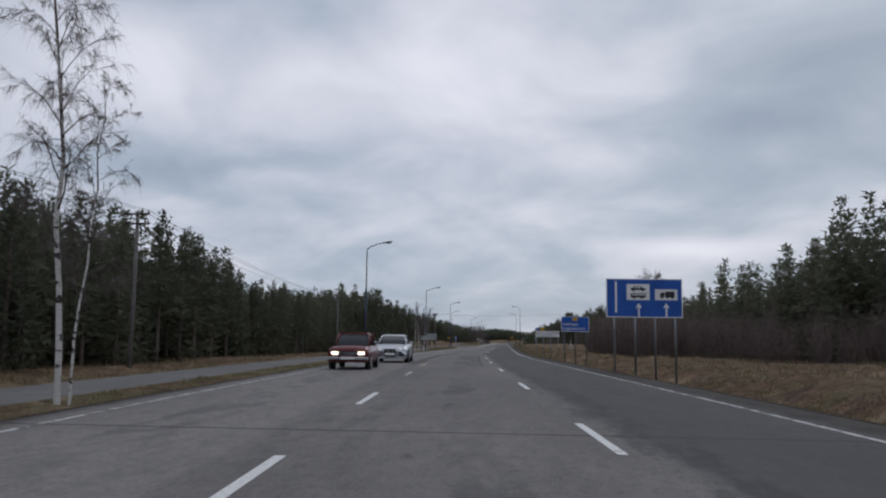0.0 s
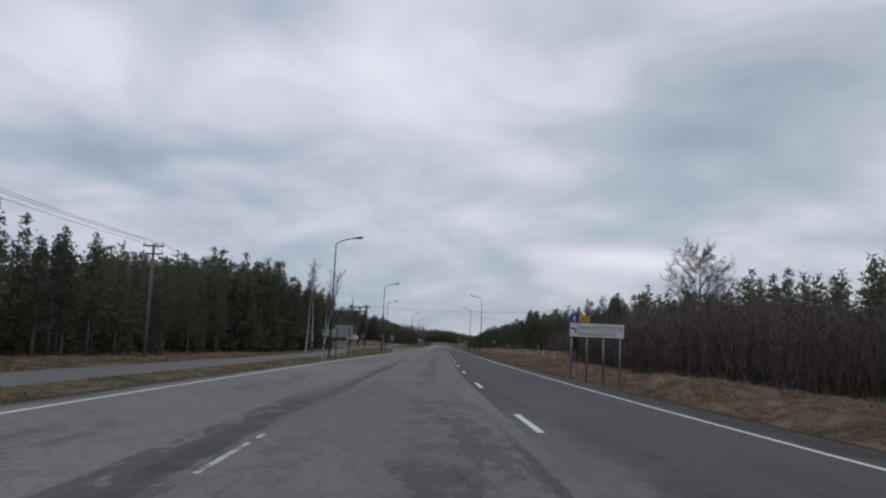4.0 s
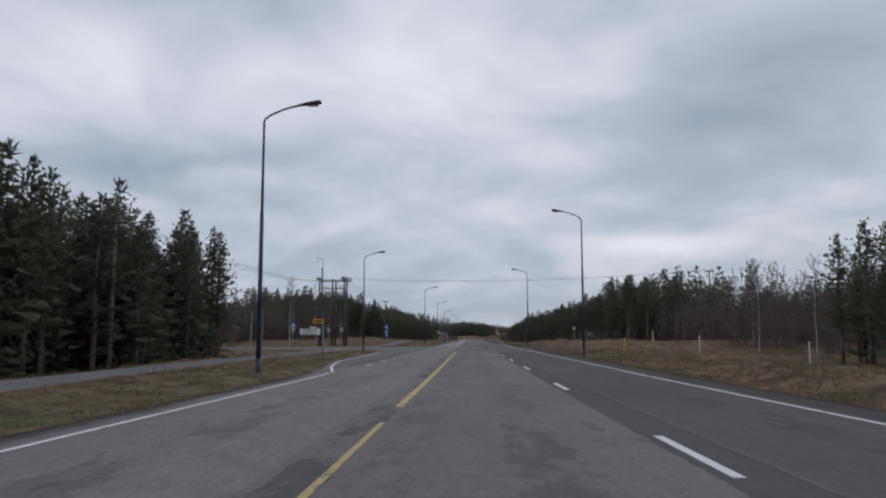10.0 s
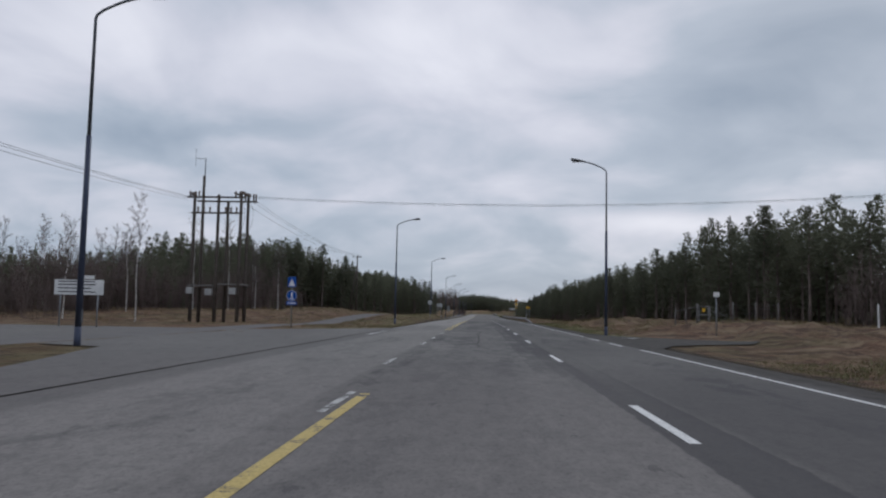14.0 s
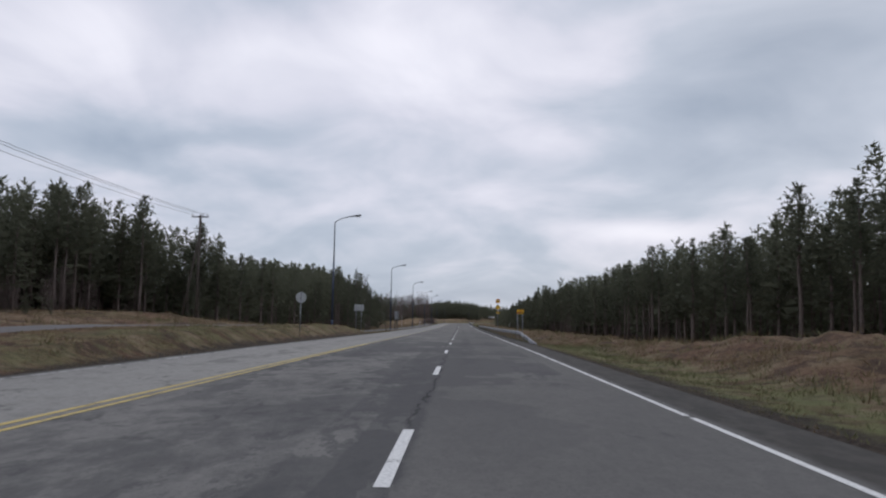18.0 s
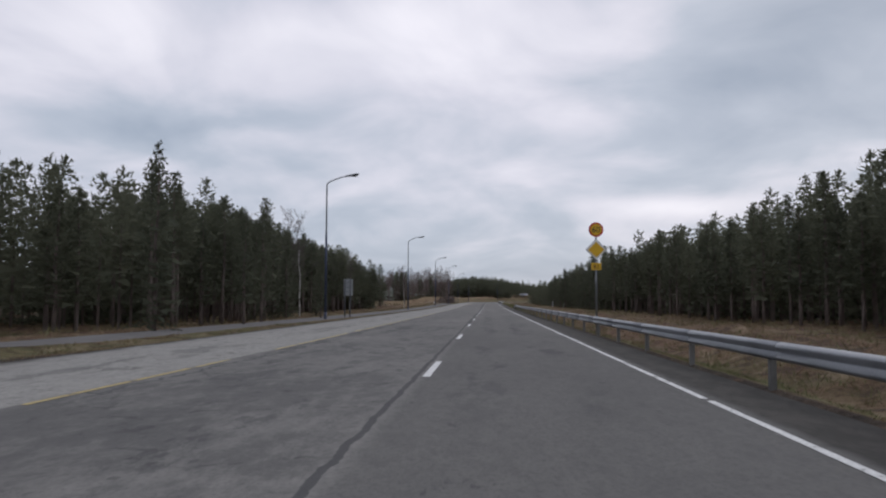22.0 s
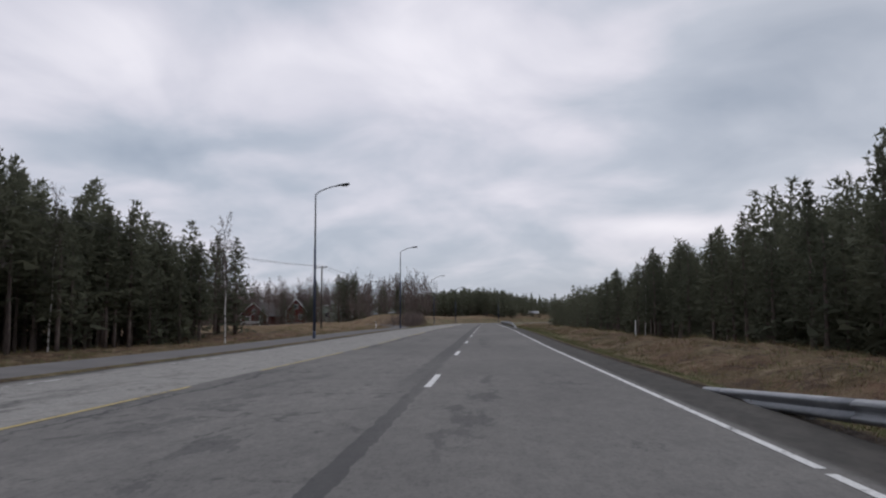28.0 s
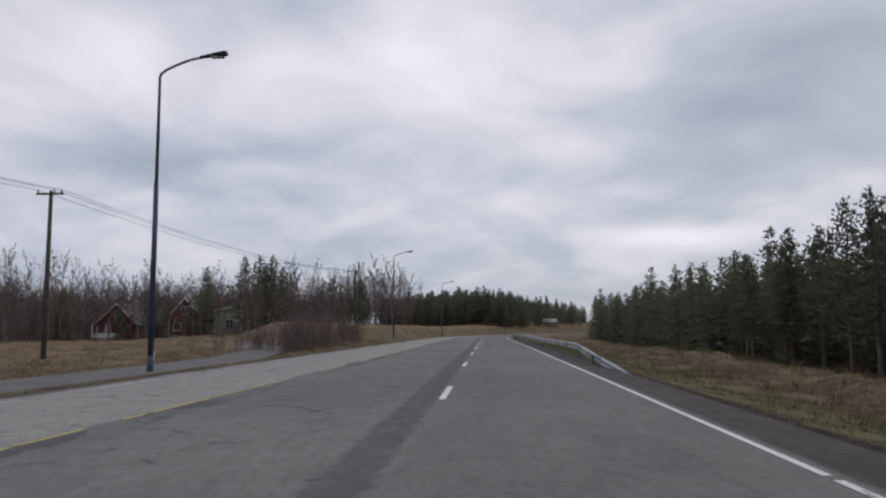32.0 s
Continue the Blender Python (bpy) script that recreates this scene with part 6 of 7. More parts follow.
def saloon(m, label, paint_mat):
    """A rounded modern saloon; its nose points to -y."""
    ob = holder("car", m, label, "car", "oncoming cars")

    def ring(w, zb, zt, tuck=0.93, shoulder=0.17):
        half = [(w * tuck, zb), (w * 0.99, zb + 0.10), (w, zb + 0.26), (w, zt - shoulder - 0.12), (w * 0.985, zt - shoulder), (w * 0.93, zt - 0.05), (w * 0.78, zt - 0.01), (w * 0.4, zt + 0.012)]
        return half + [(-x, z) for x, z in half[::-1]]

    nose = [(0.0, 0.50, 0.34, 0.60), (0.03, 0.66, 0.26, 0.66), (0.10, 0.76, 0.22, 0.72), (0.22, 0.83, 0.20, 0.765), (0.42, 0.88, 0.20, 0.82), (0.75, 0.912, 0.20, 0.885), (1.1, 0.924, 0.20, 0.945), (1.4, 0.927, 0.20, 0.985)]
    tail = [(2.2, 0.928, 0.20, 1.0), (3.2, 0.926, 0.21, 1.02), (4.0, 0.915, 0.22, 1.035), (4.4, 0.89, 0.24, 1.03), (4.75, 0.83, 0.28, 1.0), (4.88, 0.76, 0.32, 0.94), (4.92, 0.66, 0.40, 0.84)]
    body = part("body", loft(bmesh.new(), [(y, ring(w, zb, zt, shoulder=min(0.17, (zt - zb) * 0.3))) for y, w, zb, zt in nose + tail]), paint_mat, ob)
    cab = [(1.22, 0.78, 0.93, 0.72, 0.965), (1.62, 0.81, 0.95, 0.67, 1.21), (2.02, 0.825, 0.96, 0.61, 1.395), (2.7, 0.83, 0.97, 0.605, 1.45), (3.3, 0.82, 0.98, 0.59, 1.42), (3.8, 0.80, 0.99, 0.60, 1.24), (4.25, 0.74, 0.99, 0.64, 1.03)]
    part("cabin", loft(bmesh.new(), [(y, [(b, z0), (b * 0.55 + t * 0.45, z0 * 0.45 + z1 * 0.55), (t, z1 - 0.02), (t * 0.8, z1), (-t * 0.8, z1), (-t, z1 - 0.02), (-b * 0.55 - t * 0.45, z0 * 0.45 + z1 * 0.55), (-b, z0)]) for y, b, z0, t, z1 in cab]), M["car_glass"], ob, "dark glazed cabin")
    roof = [(1.98, 0.625, 1.385), (2.1, 0.625, 1.425), (2.7, 0.62, 1.47), (3.3, 0.605, 1.44), (3.46, 0.60, 1.395)]
    part("roof", loft(bmesh.new(), [(y, [(t, z - 0.055), (t * 0.96, z - 0.015), (t * 0.7, z + 0.008), (-t * 0.7, z + 0.008), (-t * 0.96, z - 0.015), (-t, z - 0.055)]) for y, t, z in roof]), paint_mat, ob)
    for k in (-1, 1):
        part("pillar", tube(bmesh.new(), [(k * 0.755, 1.22, 0.955), (k * 0.70, 1.62, 1.195), (k * 0.622, 2.02, 1.38), (k * 0.615, 2.7, 1.432)], [0.04, 0.034, 0.03, 0.026], 6), paint_mat, ob)
        part("pillar", tube(bmesh.new(), [(k * 0.60, 3.3, 1.40), (k * 0.62, 3.8, 1.23), (k * 0.68, 4.25, 1.02)], [0.035, 0.06, 0.07], 6), paint_mat, ob)
        part("pillar", tube(bmesh.new(), [(k * 0.835, 2.78, 0.97), (k * 0.745, 2.74, 1.22), (k * 0.615, 2.7, 1.43)], 0.026, 5), M["trim"], ob)
        part("mirror", box(bmesh.new(), (k * 0.98 - 0.11, 1.62, 0.97), (k * 0.98 + 0.11, 1.76, 1.10), 0.045), paint_mat, ob)
        hl = part("headlight", box(bmesh.new(), (k * 0.585 - 0.19, 0.10, 0.60), (k * 0.585 + 0.19, 0.40, 0.735), 0.045), M["lamp_glass"], ob, "grey headlight housing")
        part("bulb", tube(bmesh.new(), [(k * 0.56, 0.085, 0.665), (k * 0.56, 0.14, 0.665)], [0.062, 0.055], 14), M["headlight"], hl, "lit dipped beam")
        part("air_intake", box(bmesh.new(), (k * 0.54 - 0.20, 0.0, 0.335), (k * 0.54 + 0.20, 0.16, 0.44), 0.025), M["trim"], ob, "black side intake")
        part("tail_lamp", box(bmesh.new(), (k * 0.60 - 0.17, 4.72, 0.78), (k * 0.60 + 0.17, 4.90, 0.93), 0.03), M["lamp_red"], ob)
        for y in (2.25, 3.25):
            part("door_handle", box(bmesh.new(), (k * 0.93 - 0.02, y, 0.86), (k * 0.93 + 0.02, y + 0.2, 0.89), 0.008), paint_mat, ob)
        for y in (1.52, 2.72, 3.72):
            part("door_seam", box(bmesh.new(), (k * 0.926 - 0.006, y, 0.32), (k * 0.926 + 0.006, y + 0.012, 0.86)), M["trim"], ob)
    gr = part("grille", loft(bmesh.new(), [(y, [(w0, 0.32), (w1, 0.48), (w2, 0.70), (-w2, 0.70), (-w1, 0.48), (-w0, 0.32)]) for y, w0, w1, w2 in ((-0.025, 0.25, 0.31, 0.28), (0.12, 0.27, 0.33, 0.31))]), M["trim"], ob, "tall black grille")
    rim = [(0.27, 0.31), (0.33, 0.48), (0.30, 0.715), (-0.30, 0.715), (-0.33, 0.48), (-0.27, 0.31)]
    part("grille_frame", tube(bmesh.new(), [(x, -0.02, z) for x, z in rim + rim[:1]], 0.014, 6, False), M["rim"], gr, "thin bright frame")
    for k in range(5):
        part("grille_bar", box(bmesh.new(), (-0.27, -0.034, 0.53 + 0.035 * k), (0.27, -0.022, 0.538 + 0.035 * k)), M["rim"], gr)
    part("number_plate", box(bmesh.new(), (-0.26, -0.055, 0.40), (0.26, -0.03, 0.505), 0.004), M["sign_white"], gr)
    part("lip", box(bmesh.new(), (-0.74, -0.015, 0.22), (0.74, 0.2, 0.265), 0.02), paint_mat, ob)
    r = 0.335
    for yy in (0.92, 3.77):
        for k in (-1, 1):
            part("wheel_arch", tube(bmesh.new(), [(k * 0.72, yy, r + 0.02), (k * 0.931, yy, r + 0.02)], [0.385, 0.385], 24), M["trim"], ob)
            x0, x1 = k * 0.73, k * 0.94
            t = part("wheel", tube(bmesh.new(), [(x0, yy, r), (k * 0.91, yy, r), (x1, yy, r)], [r, r, r * 0.93], 24), M["tyre"], ob, "black tyre")
            part("rim", tube(bmesh.new(), [(x1 - k * 0.02, yy, r), (x1 + k * 0.006, yy, r)], [0.23, 0.22], 18), M["head"], t, "dark wheel dish")
            for q in range(5):
                a = q * 1.2566
                part("spoke", tube(bmesh.new(), [(x1 + k * 0.01, yy, r), (x1 + k * 0.01, yy + 0.21 * math.cos(a), r + 0.21 * math.sin(a))], [0.035, 0.022], 5), M["rim"], t)
    return ob


M["lamp_glass"] = worn("headlight_glass", (0.16, 0.17, 0.18), (0.26, 0.27, 0.28), 6.0, 0.12)
car("car", over_road(-2.85, 29.9, 0, 3.2), "dark red boxy saloon car with lit headlights", M["car_red"], 4.1, 1.62, 1.42)
saloon(over_road(-2.24, 40.7, 0, 3.0), "silver saloon car with lit headlights", M["car_silver"])


# ---- houses beyond the field ----
M["house_red"] = worn("red_ochre_boards", (0.095, 0.022, 0.020), (0.15, 0.035, 0.030), 3.0, 0.85, 0, 0.3, 20)
M["house_pale"] = worn("pale_green_render", (0.30, 0.35, 0.30), (0.40, 0.44, 0.38), 2.0, 0.9, 0, 0.3, 20)
M["roof_dark"] = worn("dark_roof_sheet", (0.05, 0.048, 0.05), (0.09, 0.085, 0.085), 2.0, 0.7)
M["roof_light"] = worn("light_roof_sheet", (0.42, 0.43, 0.44), (0.55, 0.56, 0.57), 2.0, 0.6)
M["window_glass"] = worn("window_glass_dark", (0.03, 0.035, 0.042), (0.05, 0.055, 0.062), 1.0, 0.1)
M["stone_base"] = worn("concrete_base", (0.28, 0.28, 0.27), (0.38, 0.38, 0.36), 2.0, 0.9)


M["house_trim"] = worn("weathered_white_trim", (0.50, 0.50, 0.48), (0.66, 0.66, 0.64), 3.0, 0.85)


def house(u, y, turn, w, d, h, roof_h, wall, roof, label, dz=0.0):
    """A gabled house whose gable faces the road's start."""
    ob = holder("house", place(u, y, dz, turn), label, "house", "houses beyond the field")
    part("base", box(bmesh.new(), (-w / 2 - 0.05, -0.05, -1.5), (w / 2 + 0.05, d + 0.05, 0.35)), M["stone_base"], ob)
    bm = bmesh.new()
    for yy, nrm in ((0, 1), (d, -1)):
        vs = [bm.verts.new(p) for p in ((-w / 2, yy, 0.35), (w / 2, yy, 0.35), (w / 2, yy, h), (0, yy, h + roof_h), (-w / 2, yy, h))]
        bm.faces.new(vs if nrm > 0 else vs[::-1])
    bm.verts.ensure_lookup_table()
    v = bm.verts
    bm.faces.new((v[1], v[6], v[7], v[2]))
    bm.faces.new((v[0], v[4], v[9], v[5]))
    bm.faces.new((v[4], v[3], v[8], v[9]))
    bm.faces.new((v[3], v[2], v[7], v[8]))
    bmesh.ops.recalc_face_normals(bm, faces=bm.faces)
    part("wall", bm, wall, ob)
    for s in (-1, 1):
        bm = bmesh.new()
        e = 0.45
        k = roof_h / (w / 2)
        pts = [(0, -e, h + roof_h + 0.08), (0, d + e, h + roof_h + 0.08), (s * (w / 2 + e), d + e, h - e * k + 0.08), (s * (w / 2 + e), -e, h - e * k + 0.08)]
        a = [bm.verts.new(p) for p in pts]
        b = [bm.verts.new((x, yy, z - 0.14)) for x, yy, z in pts]
        bm.faces.new(a)
        bm.faces.new(b[::-1])
        for i in range(4):
            bm.faces.new((a[i], a[(i + 1) % 4], b[(i + 1) % 4], b[i]))
        bmesh.ops.recalc_face_normals(bm, faces=bm.faces)
        part("roof", bm, roof, ob)
        part("bargeboard", tube(bmesh.new(), [(0, -e - 0.02, h + roof_h), (s * (w / 2 + e), -e - 0.02, h - e * k)], 0.09, 4), M["house_trim"], ob, "white bargeboard")
    part("chimney", box(bmesh.new(), (-0.9, d * 0.5, h), (-0.3, d * 0.5 + 0.6, h + roof_h + 0.8), 0.02), M["stone_base"], ob)
    spots = [(-w * 0.24, 1.0), (w * 0.24, 1.0)] + ([(0, h + 0.15)] if roof_h > 1.6 else [])
    for x, z in spots:
        win = part("window", box(bmesh.new(), (x - 0.55, -0.05, z), (x + 0.55, 0.02, z + 1.25), 0.01), M["house_trim"], ob, "white window frame")
        for s in (-1, 1):
            part("pane", box(bmesh.new(), (x + s * 0.25 - 0.21, -0.065, z + 0.1), (x + s * 0.25 + 0.21, -0.05, z + 1.15)), M["window_glass"], win)
    for s in (-1, 1):
        part("corner_board", box(bmesh.new(), (s * w / 2 - 0.08, -0.03, 0.35), (s * w / 2 + 0.08, 0.05, h)), M["house_trim"], ob)
    return ob


house(-51.5, 612.0, -12, 7.0, 9.0, 2.6, 2.9, M["house_red"], M["roof_dark"], "dark red wooden house with a steep dark roof")
plate_porch = holder("porch", place(-50.6, 608.4, 0, -12), "white porch in front of the red house", "porch")
part("roof", box(bmesh.new(), (-2.6, -1.2, 2.3), (2.6, 2.4, 2.42), 0.02), M["roof_dark"], plate_porch)
for x in (-2.4, 0.0, 2.4):
    part("column", box(bmesh.new(), (x - 0.07, -1.0, -0.6), (x + 0.07, -0.86, 2.3), 0.01), M["house_trim"], plate_porch)
part("railing", box(bmesh.new(), (-2.4, -1.0, 0.3), (2.4, -0.9, 0.95), 0.01), M["house_trim"], plate_porch)
house(-41.6, 612.8, 8, 4.6, 7.5, 3.3, 2.6, M["house_red"], M["roof_dark"], "narrow dark red wooden house with white gable boards")
house(-31.0, 608.0, 14, 8.0, 9.0, 3.4, 0.9, M["house_pale"], M["roof_light"], "pale green house with a low light roof")


# ---- bare birches, thickets and leafless woods ----
def prism(V, T, p0, p1, r0, r1):
    d = p1 - p0
    d = d / (np.linalg.norm(d) + 1e-9)
    a = np.cross(d, (0.3, 0.9, 0.1) if abs(d[2]) > 0.8 else (0, 0, 1.0))
    a /= np.linalg.norm(a) + 1e-9
    b = np.cross(d, a)
    n = len(V)
    for p, r in ((p0, r0), (p1, r1)):
        for k in range(4):
            c, s = math.cos(k * 1.5708), math.sin(k * 1.5708)
            V.append(p + a * r * c + b * r * s)
    for k in range(4):
        m = (k + 1) % 4
        T.append((n + k, n + m, n + 4 + m))
        T.append((n + k, n + 4 + m, n + 4 + k))


def bare_tree(seed, h, spread, first=0.3, n1=16, n2=5, n3=5, lean=0.04, r=0.09, droop=0.35, up=0.95, tw=0.010, az=None, light=False):
    """Trunk, limbs and twigs of a leafless tree as triangle lists."""
    g = np.random.default_rng(seed)
    trunk, limbs, twigs = ([], []), ([], []), ([], [])
    ax = g.uniform(0, 6.28) if az is None else az
    pts = [np.array([math.cos(ax) * lean * h * (i / 9) ** 1.3 + g.normal(0, 0.012 * h * i / 9), math.sin(ax) * lean * h * (i / 9) ** 1.3 + g.normal(0, 0.012 * h * i / 9), -0.2 + (h + 0.2) * i / 9]) for i in range(10)]
    rad = [r * (1 - i / 9.3) ** 0.9 + 0.006 for i in range(10)]
    def bar(into, p0, p1, r0, r1):
        """A limb: four-sided near the road, a flat sliver far off."""
        if not light:
            return prism(*into, p0, p1, r0, r1)
        s = np.cross(p1 - p0, g.normal(0, 1, 3))
        s = s / (np.linalg.norm(s) + 1e-9)
        n = len(into[0])
        into[0].extend([p0 - s * r0, p0 + s * r0, p1 + s * r1, p1 - s * r1])
        into[1].extend([(n, n + 1, n + 2), (n, n + 2, n + 3)])

    for i in range(9):
        bar(trunk if i < 6 else limbs, pts[i], pts[i + 1], rad[i], rad[i + 1])

    def twig(p, d, l):
        d = d / np.linalg.norm(d)
        s = np.cross(d, g.normal(0, 1, 3))
        s = s / (np.linalg.norm(s) + 1e-9) * tw
        n = len(twigs[0])
        if light:
            twigs[0].extend([p - s, p + s, p + d * l])
            twigs[1].append((n, n + 1, n + 2))
            return
        mid = p + d * l * 0.5
        end = p + d * l + np.array([0, 0, -droop * l * 0.6])
        twigs[0].extend([p - s, p + s, mid + s * 0.6, mid - s * 0.6, end])
        twigs[1].extend([(n, n + 1, n + 2), (n, n + 2, n + 3), (n + 3, n + 2, n + 4)])

    for b in range(n1):
        f = first + (0.97 - first) * (b + g.uniform(0, 0.8)) / n1
        i = min(int(f * 9), 8)
        p = pts[i] + (pts[i + 1] - pts[i]) * (f * 9 - i)
        az = b * 2.4 + g.normal(0, 0.4)
        el = up * g.uniform(0.75, 1.15)
        l = spread * (1.05 - 0.75 * f) * g.uniform(0.7, 1.2) + 0.3
        d = np.array([math.cos(az) * math.cos(el), math.sin(az) * math.cos(el), math.sin(el)])
        q, rr = p, rad[i] * 0.36
        for sgm in range(4):
            d2 = d + np.array([0, 0, 0.12 - droop * 0.22 * sgm]) + g.normal(0, 0.10, 3)
            d = d2 / np.linalg.norm(d2)
            q2 = q + d * l / 4
            bar(limbs, q, q2, max(rr * (1 - sgm / 4.4), 0.006), max(rr * (1 - (sgm + 1) / 4.4), 0.005))
            for c in range(max(n2 // 3, 1) if sgm else 1):
                e = d + g.normal(0, 0.55, 3)
                e /= np.linalg.norm(e)
                l2 = l * g.uniform(0.18, 0.42)
                s0 = q + (q2 - q) * g.uniform(0, 1)
                twig(s0, e, l2)
                for _ in range(n3):
                    t = g.uniform(0.2, 1.0)
                    e2 = e + g.normal(0, 0.6, 3) + np.array([0, 0, -droop * 0.5])
                    twig(s0 + e * l2 * t * 0.9, e2, l2 * g.uniform(0.35, 0.8))
            q = q2
        for _ in range(3):
            twig(q, d + g.normal(0, 0.4, 3), l * g.uniform(0.15, 0.3))
    return [(np.array(a), np.array(b)) for a, b in (trunk, limbs, twigs)]


def birch(u, y, seed, h, spread, label, group="", turn=0.0, **kw):
    ob = holder("birch_tree", place(u, y, -0.05, turn), label, "tree", group)
    for nm, (v, t), mt in zip(("trunk", "crown_frame", "twig_crown"), bare_tree(seed, h, spread, **kw), ("birch_bark", "twig", "twig")):
        c = new(nm, tri_mesh(nm, v, t, M[mt]))
        c.parent = ob
        if nm != "trunk":
            c["kind"] = "stuff"
    return ob


WHITE = "leafless white-barked birch with fine brown twigs on the verge"
VERGE = "birches on the verge"
birch(-5.88, 13.9, 3, 10.6, 1.55, WHITE, VERGE, first=0.24, n1=34, n2=12, n3=14, lean=0.07, az=math.pi, r=0.075, droop=1.0, up=1.0, tw=0.0045)
birch(-5.68, 13.95, 8, 6.2, 1.15, WHITE, VERGE, first=0.30, n1=20, n2=10, n3=12, lean=0.05, az=0.3, r=0.034, droop=0.9, up=0.75, tw=0.0045)
birch(-7.05, 111.5, 5, 6.4, 1.1, WHITE, VERGE, first=0.42, n1=24, n2=9, n3=9, lean=0.04, az=math.pi, r=0.055, droop=0.1, up=1.2, tw=0.0036)
birch(-7.75, 113.0, 6, 7.0, 1.1, WHITE, VERGE, first=0.42, n1=24, n2=9, n3=9, lean=0.03, az=0.0, r=0.055, droop=0.1, up=1.2, tw=0.0036)
birch(-6.25, 110.9, 7, 5.9, 1.2, WHITE, VERGE, first=0.45, n1=22, n2=9, n3=9, lean=0.17, az=0.0, r=0.05, droop=0.1, up=1.15, tw=0.0036)
birch(-6.2, 111.1, 9, 5.9, 0.9, WHITE, VERGE, first=0.45, n1=16, n2=6, n3=6, lean=0.04, az=0.0, r=0.04, droop=0.1, up=1.2, tw=0.0036)
# large spreading tree over the thicket
birch(32.9, 150.0, 12, 14.4, 7.4, "large leafless birch with a wide twiggy crown", "", 0, first=0.36, n1=40, n2=12, n3=9, lean=0.05, r=0.2, droop=0.15, up=0.75, tw=0.022)
for u, y, h, sd in ((-28.4, 290.0, 10.6, 20), (-33.0, 291.0, 11.6, 48), (-27.3, 297.0, 8.6, 49), (-25.4, 301.0, 8.8, 50), (-29.3, 303.0, 9.2, 51), (-26.9, 262.0, 10.6, 52), (-56.0, 290.0, 10.4, 31), (-50.7, 290.0, 10.2, 32), (-58.0, 281.0, 10.4, 33), (-47.0, 300.0, 10.8, 34), (33.0, 232.0, 9.5, 35), (36.0, 240.0, 10.0, 36), (30.0, 222.0, 9.0, 37), (34.0, 218.0, 9.5, 38), (-33.0, 262.0, 8.5, 21), (-36.0, 280.0, 9.0, 22), (-23.5, 476.0, 10.5, 24), (23.0, 523.0, 9.5, 25), (-13.4, 389.0, 9.6, 40), (-12.2, 389.3, 9.1, 41), (-12.8, 478.0, 8.6, 43), (-21.5, 466.0, 9.5, 29), (29.0, 118.0, 7.5, 30), (-41.0, 262.0, 11.5, 44), (-52.0, 275.0, 10.5, 45), (27.5, 535.0, 11.0, 46), (-63.0, 283.0, 10.8, 47)):
    birch(u, y, sd, h, 1.9, "slender leafless birch standing before dark conifers", "slender birches", sd * 40, first=0.35, n1=30, n2=8, n3=6, lean=0.03, r=0.06, droop=0.3, tw=0.011)


def joined(name, shapes, spots, material, label, category):
    vs, ts, n = [], [], 0
    g = random.Random(77)
    for u, y, s in spots:
        v, t = shapes[g.randrange(len(shapes))]
        a = g.uniform(0, 6.28)
        R = np.array([[math.cos(a), -math.sin(a), 0], [math.sin(a), math.cos(a), 0], [0, 0, 1]]) * s
        o = place(u, y).translation
        vs.append(v @ R.T + np.array([o.x, o.y, o.z]))
        ts.append(t + n)
        n += len(v)
    ob = new(name, tri_mesh(name, np.concatenate(vs), np.concatenate(ts), M[material]))
    return tagged(ob, label, category, kind="stuff")


def merged(parts):
    v, t, n = [], [], 0
    for a, b in parts:
        v.append(a)
        t.append(b + n)
        n += len(a)
    return np.concatenate(v), np.concatenate(t)


def shrub(seed, h):
    """Many stems from one root."""
    g = np.random.default_rng(seed)
    V, T = [], []
    for k in range(14):
        az, out = g.uniform(0, 6.28), g.uniform(0.02, 0.28)
        base = np.array([g.normal(0, 0.45), g.normal(0, 0.45), -0.1])
        p, l = base, h * g.uniform(0.55, 1.05)
        d = np.array([math.cos(az) * out, math.sin(az) * out, 1.0])
        for i in range(4):
            d = d + g.normal(0, 0.07, 3)
            q = p + d / np.linalg.norm(d) * l / 4
            s = np.cross(d, g.normal(0, 1, 3))
            s = s / np.linalg.norm(s) * 0.022 * (1 - i / 5)
            n = len(V)
            V.extend([p - s, p + s, q])
            T.append((n, n + 1, n + 2))
            for j in range(6 if i else 2):
                e = d + g.normal(0, 0.6, 3)
                e = e / np.linalg.norm(e) * l * g.uniform(0.10, 0.28)
                b = p + (q - p) * g.uniform(0, 1)
                s2 = np.cross(e, g.normal(0, 1, 3))
                s2 = s2 / (np.linalg.norm(s2) + 1e-9) * 0.014
                n = len(V)
                V.extend([b - s2, b + s2, b + e])
                T.append((n, n + 1, n + 2))
            p = q
    return np.array(V), np.array(T)


SHRUBS = [shrub(k, 4.2) for k in range(6)]
WOODS = [merged(bare_tree(60 + k, 10.0, 2.6, first=0.2, n1=14, n2=6, n3=5, r=0.075, droop=0.1, up=1.05, tw=0.023, light=True)) for k in range(6)]
g = random.Random(9)
spots = []
for k in range(1400):
    y = g.uniform(-10, 204) if k % 3 else g.uniform(85, 148)
    e = float(np.interp(y, [-10, 50, 75, 100, 138, 150, 168, 180, 204], [33, 32, 24, 22.0, 21, 22.5, 23, 31, 33]))
    spots.append((e + abs(g.gauss(0, 5.5)), y, g.uniform(0.72, 1.08) * float(np.interp(y, [0, 80, 120, 145, 164, 176, 204], [0.55, 1.0, 1.45, 1.55, 1.45, 0.7, 0.5]))))
joined("thicket", SHRUBS, spots, "brush", "dense leafless brown alder and willow thicket", "thicket")
spots = []
